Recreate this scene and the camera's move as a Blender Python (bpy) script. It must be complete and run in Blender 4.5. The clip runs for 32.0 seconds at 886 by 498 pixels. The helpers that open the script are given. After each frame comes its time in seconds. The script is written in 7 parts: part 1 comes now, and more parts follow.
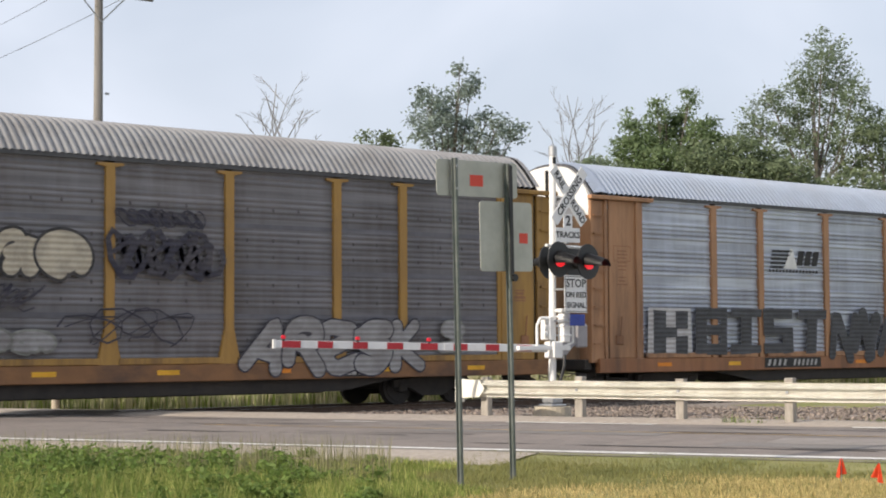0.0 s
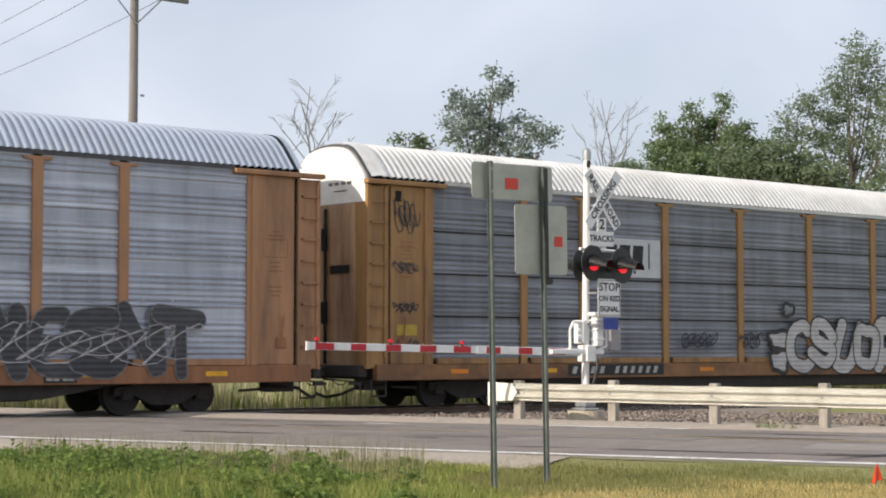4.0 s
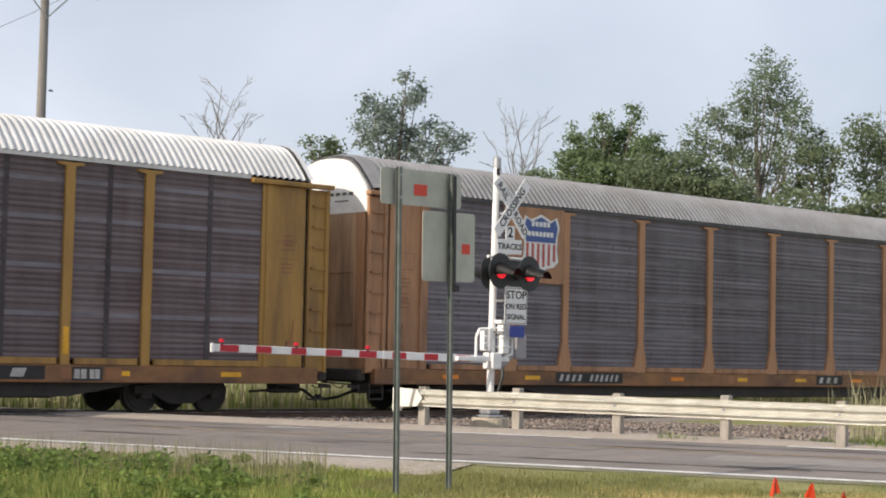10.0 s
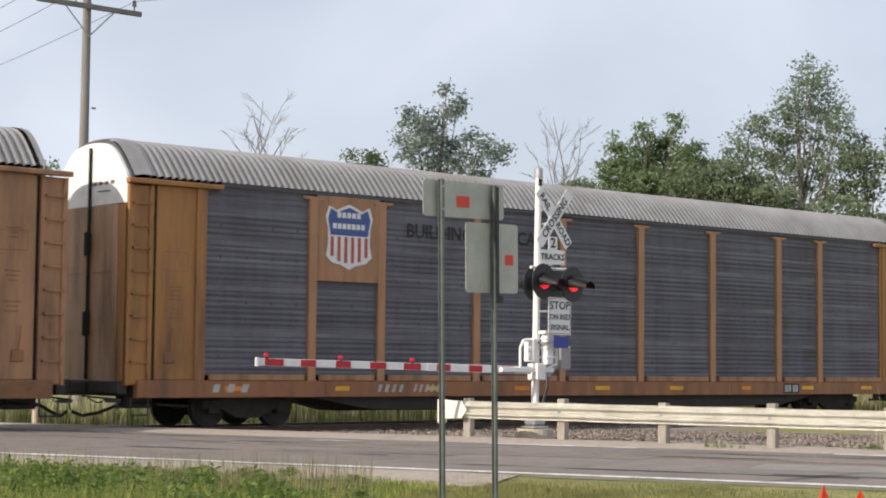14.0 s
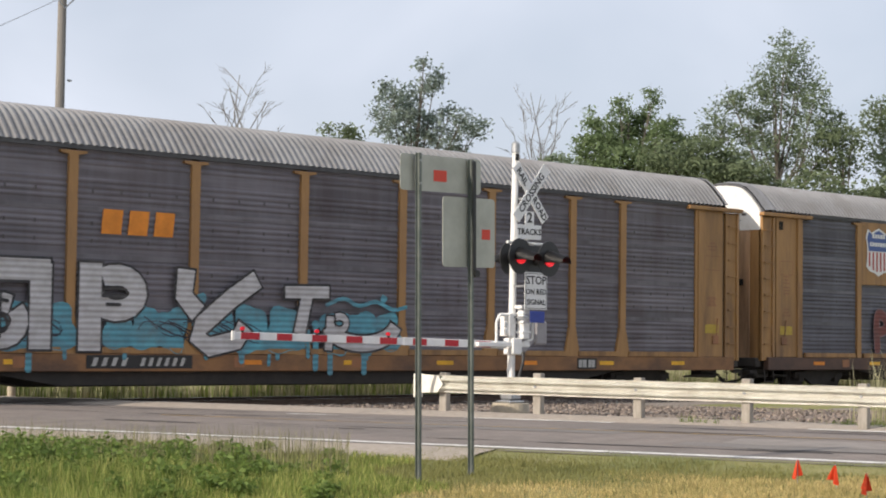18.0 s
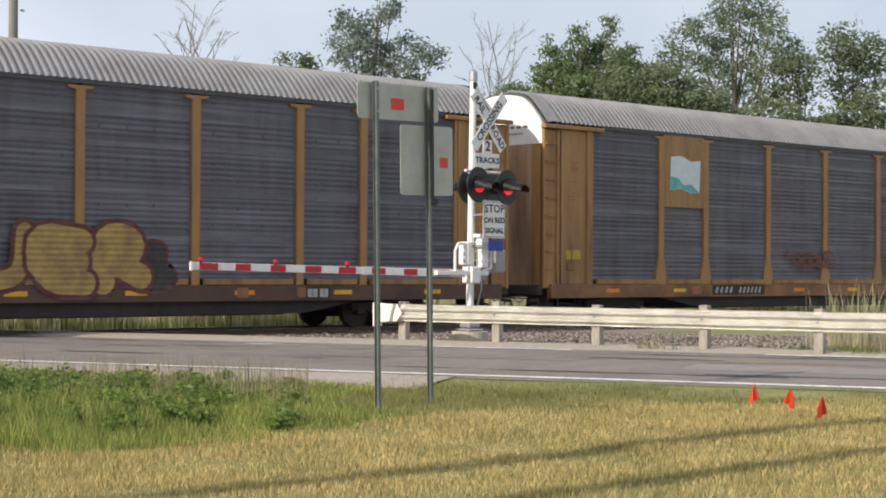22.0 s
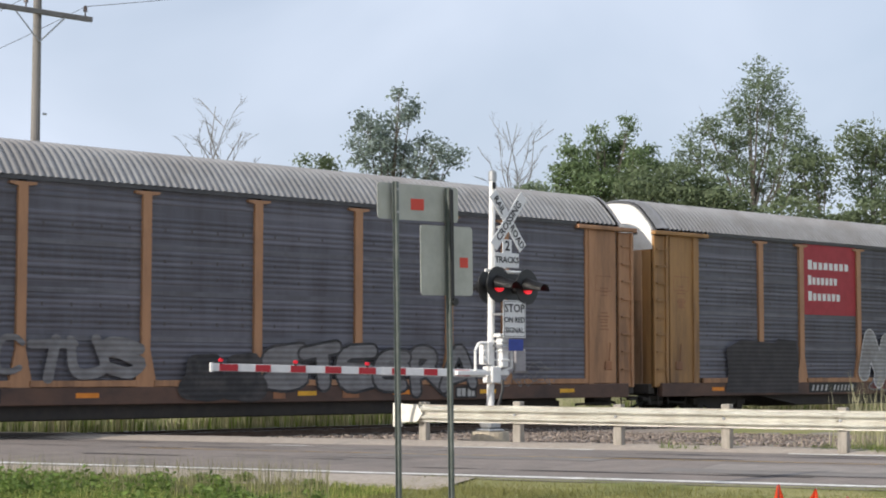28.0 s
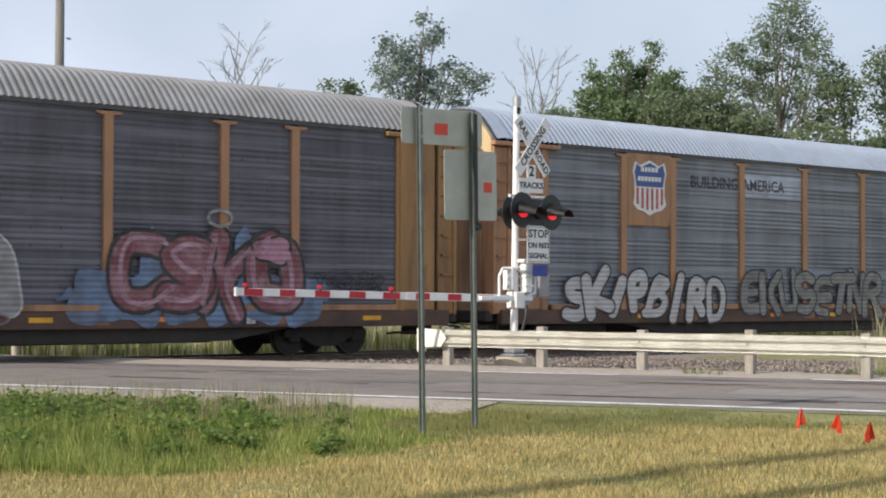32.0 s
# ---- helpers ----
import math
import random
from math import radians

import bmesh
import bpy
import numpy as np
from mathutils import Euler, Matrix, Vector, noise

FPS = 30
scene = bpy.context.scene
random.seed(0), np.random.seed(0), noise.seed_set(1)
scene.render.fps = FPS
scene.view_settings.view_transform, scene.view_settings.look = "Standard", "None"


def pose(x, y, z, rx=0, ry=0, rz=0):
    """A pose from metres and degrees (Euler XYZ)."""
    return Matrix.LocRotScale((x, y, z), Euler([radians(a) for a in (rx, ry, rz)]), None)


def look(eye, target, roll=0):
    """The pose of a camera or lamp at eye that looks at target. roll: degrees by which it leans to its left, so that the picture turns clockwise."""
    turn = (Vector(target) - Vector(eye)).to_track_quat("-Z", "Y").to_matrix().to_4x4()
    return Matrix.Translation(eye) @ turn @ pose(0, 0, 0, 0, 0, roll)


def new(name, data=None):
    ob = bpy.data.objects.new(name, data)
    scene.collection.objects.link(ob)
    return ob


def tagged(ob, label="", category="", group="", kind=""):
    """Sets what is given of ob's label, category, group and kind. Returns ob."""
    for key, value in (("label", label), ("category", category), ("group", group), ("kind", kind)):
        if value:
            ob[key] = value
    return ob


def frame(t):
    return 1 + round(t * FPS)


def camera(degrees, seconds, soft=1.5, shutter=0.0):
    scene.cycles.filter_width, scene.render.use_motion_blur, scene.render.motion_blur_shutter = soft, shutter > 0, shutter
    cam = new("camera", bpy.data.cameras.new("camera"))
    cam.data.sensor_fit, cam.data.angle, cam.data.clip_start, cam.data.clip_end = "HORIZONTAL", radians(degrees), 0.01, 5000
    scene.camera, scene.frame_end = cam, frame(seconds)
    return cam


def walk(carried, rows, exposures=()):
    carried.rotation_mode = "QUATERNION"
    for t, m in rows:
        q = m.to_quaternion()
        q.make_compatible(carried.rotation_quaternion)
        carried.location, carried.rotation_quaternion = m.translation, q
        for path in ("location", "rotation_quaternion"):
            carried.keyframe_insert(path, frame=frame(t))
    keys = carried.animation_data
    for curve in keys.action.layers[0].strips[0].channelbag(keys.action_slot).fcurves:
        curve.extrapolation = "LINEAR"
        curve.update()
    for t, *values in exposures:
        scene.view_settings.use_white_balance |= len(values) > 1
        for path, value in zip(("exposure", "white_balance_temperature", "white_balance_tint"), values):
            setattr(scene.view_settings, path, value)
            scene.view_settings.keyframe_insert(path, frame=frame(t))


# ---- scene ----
cam = camera(28.5, 32.0, soft=1.9, shutter=0.12)

# seconds, eye, pitch above level, roll, heading
PATH = [
    (0, 0.012, -0.024, 1.373, 3.131, 0.283, -40.31),
    (0.5, 0.002, -0.017, 1.378, 3.237, 0.115, -40.241),
    (1, 0.003, -0.018, 1.385, 3.405, 0.044, -39.544),
    (1.5, 0.007, -0.019, 1.375, 3.387, 0.104, -39.85),
    (2, 0.011, -0.018, 1.373, 3.332, -0.218, -40.643),
    (2.5, 0.007, -0.018, 1.377, 4.476, -0.123, -40.492),
    (4.5, -0.016, -0.002, 1.368, 2.876, -0.065, -39.148),
    (5, -0.005, -0.007, 1.367, 2.912, -0.312, -39.698),
    (5.5, -0.007, -0.005, 1.366, 3.335, -0.155, -39.581),
    (6, -0, -0.007, 1.375, 3.724, -0.942, -40.087),
    (6.5, -0, -0.009, 1.375, 4.031, -1.378, -40.184),
    (7, -0.002, -0.007, 1.376, 3.726, -1.37, -40.364),
    (7.5, -0.002, -0.007, 1.371, 3.061, -1.719, -40.344),
    (8, 0, -0.007, 1.37, 2.838, -1.605, -40.249),
    (8.5, 0.003, -0.005, 1.382, 4.172, -1.824, -40.667),
    (9, 0.003, 0.003, 1.379, 3.989, -1.52, -41.536),
    (9.5, 0.011, 0.005, 1.386, 3.566, -1.507, -42.176),
    (10, 0.019, 0.002, 1.387, 3.417, -1.288, -42.335),
    (10.5, 0.042, -0.005, 1.386, 3.926, -0.607, -42.179),
    (11, 0.05, -0.012, 1.388, 3.845, -0.915, -42.122),
    (11.5, 0.044, -0.011, 1.384, 3.608, -0.609, -41.226),
    (12, 0.033, -0.009, 1.38, 3.108, -0.733, -41.295),
    (12.5, 0.023, -0.007, 1.375, 3.318, -0.923, -40.668),
    (13, 0.017, -0.008, 1.38, 4.701, -1.334, -41.422),
    (13.5, 0.005, -0.002, 1.38, 4.006, -0.937, -41.406),
    (14, 0.007, 0.002, 1.384, 3.781, -0.599, -40.9),
    (14.5, 0.006, 0.003, 1.377, 3.598, -0.824, -41.123),
    (16.5, 0.013, 0, 1.385, 3.105, -0.453, -41.56),
    (17, 0.012, 0.002, 1.383, 2.78, -0.668, -41.446),
    (17.5, 0.008, 0.001, 1.378, 3.182, -0.518, -41.728),
    (18, 0, 0.004, 1.377, 2.963, -0.792, -41.692),
    (18.5, 0.009, 0.001, 1.375, 3.167, -0.23, -42.118),
    (19, 0.01, 0.005, 1.369, 1.914, -0.663, -41.732),
    (19.5, 0.014, 0.005, 1.37, 2.147, -0.372, -41.385),
    (20, 0.008, 0.005, 1.371, 2.891, -0.388, -41.834),
    (20.5, 0.007, 0.002, 1.365, 2.626, -0.168, -41.777),
    (21, 0.006, 0.001, 1.371, 2.491, -0.345, -42.079),
    (21.5, 0.007, 0, 1.366, 2.255, -0.157, -42.363),
    (22, 0.004, 0.001, 1.361, 0.67, -0.358, -43.035),
    (22.5, -0, 0.001, 1.354, 0.909, -0.356, -43.032),
    (23, -0.004, 0.002, 1.364, 1.436, -0.228, -42.333),
    (23.5, -0.012, 0.004, 1.376, 1.425, -0.596, -42.254),
    (24, -0.02, 0.008, 1.366, 1.996, -0.736, -42.699),
    (24.5, -0.025, 0.005, 1.366, 1.189, -0.158, -42.73),
    (25, -0.021, 0.001, 1.371, 1.956, -0.601, -42.829),
    (25.5, -0.03, 0.004, 1.37, 2.382, -0.929, -41.418),
    (26, -0.025, 0.002, 1.368, 3.51, -0.249, -41.45),
    (26.5, -0.015, 0, 1.372, 3.536, -0.288, -42.308),
    (28.5, 0.012, 0.02, 1.363, 4.018, -0.052, -42.393),
    (29, 0.014, 0.015, 1.37, 3.78, -0.339, -42.421),
    (29.5, 0.008, 0.015, 1.366, 3.452, -0.358, -42.257),
    (30, 0.005, 0.014, 1.35, 1.392, -1.05, -41.83),
    (30.5, 0.001, 0.011, 1.352, 1.569, -0.765, -40.647),
    (31, -0, 0.012, 1.353, 2.46, -0.657, -40.416),
    (31.5, 0.004, 0.01, 1.351, 1.84, -0.254, -40.589),
    (32, 0.009, 0.01, 1.349, 1.514, -0.218, -41.591),
]
walk(cam, [(t, pose(x, y, z, 90 + pitch, roll, yaw)) for t, x, y, z, pitch, roll, yaw in PATH],
     exposures=[(0, 0.03, 6400, 11.4), (4, -0.03, 6390, 11.2), (14, -0.05, 6400, 11.8), (22, -0.05, 6350, 11.4), (27, -0.07, 6070, 10.0), (32, -0.09, 6130, 10.2)])

# ---- light ----
SUN_EL, SUN_AZ = 27.0, 176.5   # degrees; the sun stands low over -X
world = bpy.data.worlds.new("sky")
scene.world = world
world.use_nodes = True
wn = world.node_tree.nodes
sky = wn.new("ShaderNodeTexSky")
sky.sky_type, sky.sun_disc = "NISHITA", False
sky.sun_elevation = radians(SUN_EL)
sky.sun_rotation = radians(90 - SUN_AZ)
sky.air_density, sky.dust_density, sky.ozone_density = 1.0, 3.0, 1.5
wl = world.node_tree.links.new
# thin summer haze with soft broken cloud over the clear sky
cloud = wn.new("ShaderNodeTexNoise")
cloud.inputs["Scale"].default_value, cloud.inputs["Detail"].default_value, cloud.inputs["Roughness"].default_value = 4.2, 4, 0.45
cloud.inputs["Distortion"].default_value = 0.4
sky_at = wn.new("ShaderNodeTexCoord")
sky_map = wn.new("ShaderNodeMapping")
sky_map.inputs["Scale"].default_value, sky_map.inputs["Location"].default_value = (1, 1, 1.5), (2.35, 1.1, 0.7)
wl(sky_at.outputs["Generated"], sky_map.inputs["Vector"])
wl(sky_map.outputs[0], cloud.inputs["Vector"])
veil = wn.new("ShaderNodeValToRGB")
veil.color_ramp.elements[0].position, veil.color_ramp.elements[1].position = 0.36, 0.62
veil.color_ramp.elements[0].color, veil.color_ramp.elements[1].color = (0.66, 0.66, 0.66, 1), (1.0, 1.0, 1.0, 1)
sky_mix = wn.new("ShaderNodeMix")
sky_mix.data_type = "RGBA"
sky_mix.inputs["B"].default_value = (6.95, 7.45, 8.3, 1)
wl(cloud.outputs[0], veil.inputs[0])
wl(veil.outputs[0], sky_mix.inputs["Factor"])
wl(sky.outputs[0], sky_mix.inputs["A"])
wl(sky_mix.outputs["Result"], wn["Background"].inputs["Color"])
wn["Background"].inputs["Strength"].default_value = 0.115

sun = new("sun", bpy.data.lights.new("sun", "SUN"))
sun.data.energy, sun.data.angle, sun.data.color = 5.0, radians(0.6), (1.0, 0.88, 0.73)
sd = Vector((math.cos(radians(SUN_AZ)) * math.cos(radians(SUN_EL)), math.sin(radians(SUN_AZ)) * math.cos(radians(SUN_EL)), math.sin(radians(SUN_EL))))
sun.matrix_world = look(sd * 200, (0, 0, 0))

# ---- materials ----
def mat(name, color, rough=0.6, metal=0.0, color2=None, scale=3.0, bump=0.0, bump_scale=40.0, stain=None, stain_amount=0.4,
        stretch=(1, 1, 1), rand=0.0, island=0.0, space="Object", spec=0.5, stain_scale=0.6, streak=0.0, ribs=0.0, bare=None):
    """A surface with variation at two scales: grain, and larger stains; rand and island vary pieces, streak adds pale
    level bands, ribs paints the groove shade of corrugation (with bare, sheet colour) into a coat of paint and bumps
    it.
    """
    m = bpy.data.materials.new(name)
    m.use_nodes = True
    nt = m.node_tree
    n, ln = nt.nodes, nt.links.new
    b = n["Principled BSDF"]
    b.inputs["Metallic"].default_value = metal
    b.inputs["Specular IOR Level"].default_value = spec
    tc = n.new("ShaderNodeTexCoord")
    mp = n.new("ShaderNodeMapping")
    mp.inputs["Scale"].default_value = stretch
    if rand:
        away = n.new("ShaderNodeVectorMath")
        away.operation = "SCALE"
        away.inputs[0].default_value = (61, 23, 0)
        ln(n.new("ShaderNodeObjectInfo").outputs["Random"], away.inputs["Scale"])
        moved = n.new("ShaderNodeVectorMath")
        ln(tc.outputs[space], moved.inputs[0])
        ln(away.outputs[0], moved.inputs[1])
        ln(moved.outputs[0], mp.inputs["Vector"])
    else:
        ln(tc.outputs[space], mp.inputs["Vector"])
    no = n.new("ShaderNodeTexNoise")
    no.inputs["Scale"].default_value, no.inputs["Detail"].default_value, no.inputs["Roughness"].default_value = scale, 6, 0.65
    ln(mp.outputs[0], no.inputs["Vector"])
    mix = n.new("ShaderNodeMix")
    mix.data_type = "RGBA"
    c2 = color2 or tuple(c * 0.72 for c in color)
    mix.inputs["A"].default_value, mix.inputs["B"].default_value = (*color, 1), (*c2, 1)
    ramp = n.new("ShaderNodeValToRGB")
    ramp.color_ramp.elements[0].position, ramp.color_ramp.elements[1].position = 0.35, 0.68
    ln(no.outputs[0], ramp.inputs[0])
    ln(ramp.outputs[0], mix.inputs["Factor"])
    out = mix.outputs["Result"]
    if stain:
        s = n.new("ShaderNodeTexNoise")
        s.inputs["Scale"].default_value, s.inputs["Detail"].default_value, s.inputs["Roughness"].default_value = stain_scale, 8, 0.7
        ln(mp.outputs[0], s.inputs["Vector"])
        r2 = n.new("ShaderNodeValToRGB")
        r2.color_ramp.elements[0].position, r2.color_ramp.elements[1].position = 0.45, 0.7
        r2.color_ramp.elements[1].color = (stain_amount,) * 3 + (1,)
        ln(s.outputs[0], r2.inputs[0])
        m2 = n.new("ShaderNodeMix")
        m2.data_type = "RGBA"
        m2.inputs["B"].default_value = (*stain, 1)
        ln(r2.outputs[0], m2.inputs["Factor"])
        ln(out, m2.inputs["A"])
        out = m2.outputs["Result"]
    if streak:
        wide = n.new("ShaderNodeMapping")
        wide.inputs["Scale"].default_value = (0.22, 1, 5.5)
        ln(mp.inputs["Vector"].links[0].from_socket, wide.inputs["Vector"])
        sn = n.new("ShaderNodeTexNoise")
        sn.inputs["Scale"].default_value, sn.inputs["Detail"].default_value, sn.inputs["Roughness"].default_value = 1.0, 5, 0.6
        ln(wide.outputs[0], sn.inputs["Vector"])
        sr = n.new("ShaderNodeValToRGB")
        sr.color_ramp.elements[0].position, sr.color_ramp.elements[1].position = 0.46, 0.72
        sr.color_ramp.elements[1].color = (streak,) * 3 + (1,)
        ln(sn.outputs[0], sr.inputs[0])
        m3 = n.new("ShaderNodeMix")
        m3.data_type = "RGBA"
        m3.inputs["B"].default_value = (*(min(0.9, v * 1.75) for v in color), 1)
        ln(sr.outputs[0], m3.inputs["Factor"])
        ln(out, m3.inputs["A"])
        out = m3.outputs["Result"]
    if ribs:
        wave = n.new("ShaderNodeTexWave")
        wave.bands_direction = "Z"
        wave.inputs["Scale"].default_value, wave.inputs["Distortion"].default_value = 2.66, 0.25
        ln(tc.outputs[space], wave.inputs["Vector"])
        # Stripes across the coat imitate shade in the corrugation; bare swaps in sheet colour.
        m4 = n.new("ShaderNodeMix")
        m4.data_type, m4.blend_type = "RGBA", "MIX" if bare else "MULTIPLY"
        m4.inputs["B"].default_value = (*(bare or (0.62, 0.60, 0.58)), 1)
        shade_or_bare = n.new("ShaderNodeMath")
        shade_or_bare.operation = "MULTIPLY"
        shade_or_bare.inputs[1].default_value = ribs
        ln(wave.outputs["Fac"], shade_or_bare.inputs[0])
        ln(shade_or_bare.outputs[0], m4.inputs["Factor"])
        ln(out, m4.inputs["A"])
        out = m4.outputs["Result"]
        rb = n.new("ShaderNodeBump")
        rb.invert = True
        rb.inputs["Strength"].default_value, rb.inputs["Distance"].default_value = 0.5, 0.012
        ln(wave.outputs["Fac"], rb.inputs["Height"])
        ln(rb.outputs[0], b.inputs["Normal"])
    if rand or island:
        src = n.new("ShaderNodeObjectInfo").outputs["Random"] if rand else n.new("ShaderNodeNewGeometry").outputs["Random Per Island"]
        mr = n.new("ShaderNodeMapRange")
        k = rand or island
        mr.inputs["To Min"].default_value, mr.inputs["To Max"].default_value = 1 - k, 1 + k
        ln(src, mr.inputs[0])
        hs = n.new("ShaderNodeHueSaturation")
        ln(mr.outputs[0], hs.inputs["Value"])
        ln(out, hs.inputs["Color"])
        out = hs.outputs[0]
    ln(out, b.inputs["Base Color"])
    rr = n.new("ShaderNodeMapRange")
    rr.inputs["To Min"].default_value, rr.inputs["To Max"].default_value = max(0.05, rough - 0.1), min(1.0, rough + 0.12)
    ln(no.outputs[0], rr.inputs[0])
    ln(rr.outputs[0], b.inputs["Roughness"])
    if bump:
        bn = n.new("ShaderNodeTexNoise")
        bn.inputs["Scale"].default_value, bn.inputs["Detail"].default_value = bump_scale, 4
        ln(tc.outputs[space], bn.inputs["Vector"])
        bp = n.new("ShaderNodeBump")
        bp.inputs["Strength"].default_value, bp.inputs["Distance"].default_value = bump, 0.02
        ln(bn.outputs[0], bp.inputs["Height"])
        ln(bp.outputs[0], b.inputs["Normal"])
    return m


def glow(name, color, strength):
    m = bpy.data.materials.new(name)
    m.use_nodes = True
    b = m.node_tree.nodes["Principled BSDF"]
    b.inputs["Base Color"].default_value = (*color, 1)
    b.inputs["Emission Color"].default_value = (*color, 1)
    b.inputs["Emission Strength"].default_value = strength
    b.inputs["Roughness"].default_value = 0.25
    return m


def leafy(name, color, color2, island=0.35, trans=0.35):
    """Leaves and blades: a matt face that lets some light through."""
    m = mat(name, color, 0.6, color2=color2, scale=1.1, island=island, spec=0.25)
    nt = m.node_tree
    b = nt.nodes["Principled BSDF"]
    t = nt.nodes.new("ShaderNodeBsdfTranslucent")
    mx = nt.nodes.new("ShaderNodeMixShader")
    mx.inputs[0].default_value = trans
    nt.links.new(b.inputs["Base Color"].links[0].from_socket, t.inputs["Color"])
    nt.links.new(b.outputs[0], mx.inputs[1])
    nt.links.new(t.outputs[0], mx.inputs[2])
    nt.links.new(mx.outputs[0], nt.nodes["Material Output"].inputs["Surface"])
    return m


asphalt = mat("asphalt", (0.232, 0.196, 0.172), 0.85, color2=(0.182, 0.155, 0.136), scale=2.2, bump=0.5, bump_scale=90, stain=(0.10, 0.093, 0.086), stain_amount=0.5, stretch=(1, 1, 1), stain_scale=0.35)
shoulder_mat = mat("pale_shoulder_gravel", (0.42, 0.36, 0.30), 0.95, color2=(0.30, 0.26, 0.215), scale=8, bump=0.8, bump_scale=40)
road_paint = mat("worn_white_road_paint", (0.80, 0.79, 0.75), 0.7, color2=(0.6, 0.59, 0.55), scale=6, stain=(0.3, 0.28, 0.26), stain_amount=0.6, stain_scale=1.5)
yellow_paint = mat("worn_yellow_road_paint", (0.42, 0.27, 0.09), 0.8, color2=(0.16, 0.13, 0.1), scale=5)
gravel_mat = mat("gravel", (0.33, 0.29, 0.25), 0.9, color2=(0.2, 0.175, 0.15), scale=9, bump=1.0, bump_scale=28, stain=(0.12, 0.1, 0.085), stain_amount=0.5)
stone_mat = mat("ballast_stone", (0.265, 0.218, 0.185), 0.9, color2=(0.165, 0.138, 0.118), scale=6, island=0.5)
soil = mat("dry_grass_soil", (0.30, 0.26, 0.11), 0.95, color2=(0.16, 0.19, 0.05), scale=0.9, bump=0.8, bump_scale=25, stain=(0.10, 0.14, 0.035), stain_amount=0.8, stain_scale=0.25)
rail_steel = mat("rail_steel", (0.16, 0.11, 0.08), 0.5, 0.6, color2=(0.09, 0.06, 0.045), scale=8)
rail_top = mat("worn_rail_top", (0.45, 0.44, 0.43), 0.3, 0.9, scale=10)
tie_wood = mat("creosoted_tie", (0.10, 0.08, 0.065), 0.9, color2=(0.05, 0.04, 0.035), scale=5, rand=0.3)
galv = mat("galvanised_steel", (0.45, 0.46, 0.47), 0.45, 0.7, color2=(0.33, 0.34, 0.35), scale=12)
guard_cream = mat("cream_painted_guardrail", (0.85, 0.83, 0.74), 0.45, color2=(0.76, 0.74, 0.65), scale=2.5, stain=(0.36, 0.30, 0.22), stain_amount=0.35, stain_scale=2.0, stretch=(1, 1, 1))
post_wood = mat("weathered_post", (0.36, 0.33, 0.285), 0.85, color2=(0.22, 0.20, 0.17), scale=8, stretch=(1, 1, 0.3), bump=0.3)
concrete = mat("concrete", (0.50, 0.43, 0.32), 0.9, color2=(0.36, 0.32, 0.26), scale=7, bump=0.4)
white_paint = mat("white_painted_metal", (0.82, 0.82, 0.81), 0.4, color2=(0.72, 0.72, 0.70), scale=6, stain=(0.5, 0.47, 0.42), stain_amount=0.3, stain_scale=4)
sign_white = mat("white_sign_face", (0.78, 0.78, 0.77), 0.45, color2=(0.70, 0.70, 0.69), scale=5)
sign_back = mat("bare_aluminium_sign_back", (0.45, 0.45, 0.405), 0.5, 0.2, color2=(0.37, 0.37, 0.33), scale=4)
sign_black = mat("black_sign_letters", (0.02, 0.02, 0.022), 0.5)
sticker = mat("orange_red_sticker", (0.66, 0.06, 0.035), 0.5, color2=(0.58, 0.055, 0.03), scale=6)
sign_blue = mat("blue_sign", (0.04, 0.07, 0.34), 0.5)
green_post = mat("green_steel_channel", (0.105, 0.125, 0.115), 0.45, 0.3, color2=(0.17, 0.185, 0.175), scale=7)
dull_zinc = mat("dull_zinc", (0.34, 0.33, 0.34), 0.8, color2=(0.27, 0.26, 0.27), scale=6)
black_metal = mat("black_enamel", (0.012, 0.012, 0.013), 0.45, color2=(0.02, 0.02, 0.02), scale=9)
red_lamp = glow("lit_red_lens", (0.9, 0.02, 0.03), 0.8)
gate_red = glow("small_red_lens", (0.55, 0.015, 0.03), 0.3)
red_lamp_dim = glow("dim_red_lens", (0.42, 0.01, 0.012), 0.35)
red_tape = mat("red_reflective_tape", (0.37, 0.016, 0.026), 0.4, color2=(0.30, 0.014, 0.022), scale=5)
white_tape = mat("white_reflective_tape", (0.64, 0.65, 0.66), 0.4, color2=(0.55, 0.56, 0.57), scale=5)
flag_red = mat("orange_red_flag", (0.85, 0.10, 0.025), 0.7, color2=(0.7, 0.07, 0.02), scale=20)
wood_pole = mat("grey_utility_pole", (0.25, 0.235, 0.215), 0.9, color2=(0.17, 0.16, 0.15), scale=4, stretch=(1, 1, 0.08), bump=0.3)
wire_mat = mat("dark_wire", (0.05, 0.05, 0.055), 0.6)
glass_ins = mat("brown_insulator", (0.10, 0.07, 0.06), 0.3)
bark = mat("bark", (0.17, 0.145, 0.12), 0.95, color2=(0.09, 0.08, 0.07), scale=6, stretch=(1, 1, 0.3))
dead_bark = mat("bleached_dead_wood", (0.20, 0.188, 0.175), 0.95, color2=(0.14, 0.13, 0.12), scale=5, stretch=(1, 1, 0.3))


# ---- building helpers ----
def link_mesh(name, bm, material, parent=None, label="", smooth=False):
    me = bpy.data.meshes.new(name)
    bmesh.ops.recalc_face_normals(bm, faces=bm.faces)
    bm.to_mesh(me)
    bm.free()
    if smooth:
        for p in me.polygons:
            p.use_smooth = True
    for m in (material if isinstance(material, (list, tuple)) else [material]):
        me.materials.append(m)
    ob = new(name, me)
    if parent is not None:
        ob.parent = parent
    if label:
        ob["label"] = label
    return ob


def part(name, bm, material, parent, label="", smooth=False):
    return link_mesh(name, bm, material, parent, label, smooth)


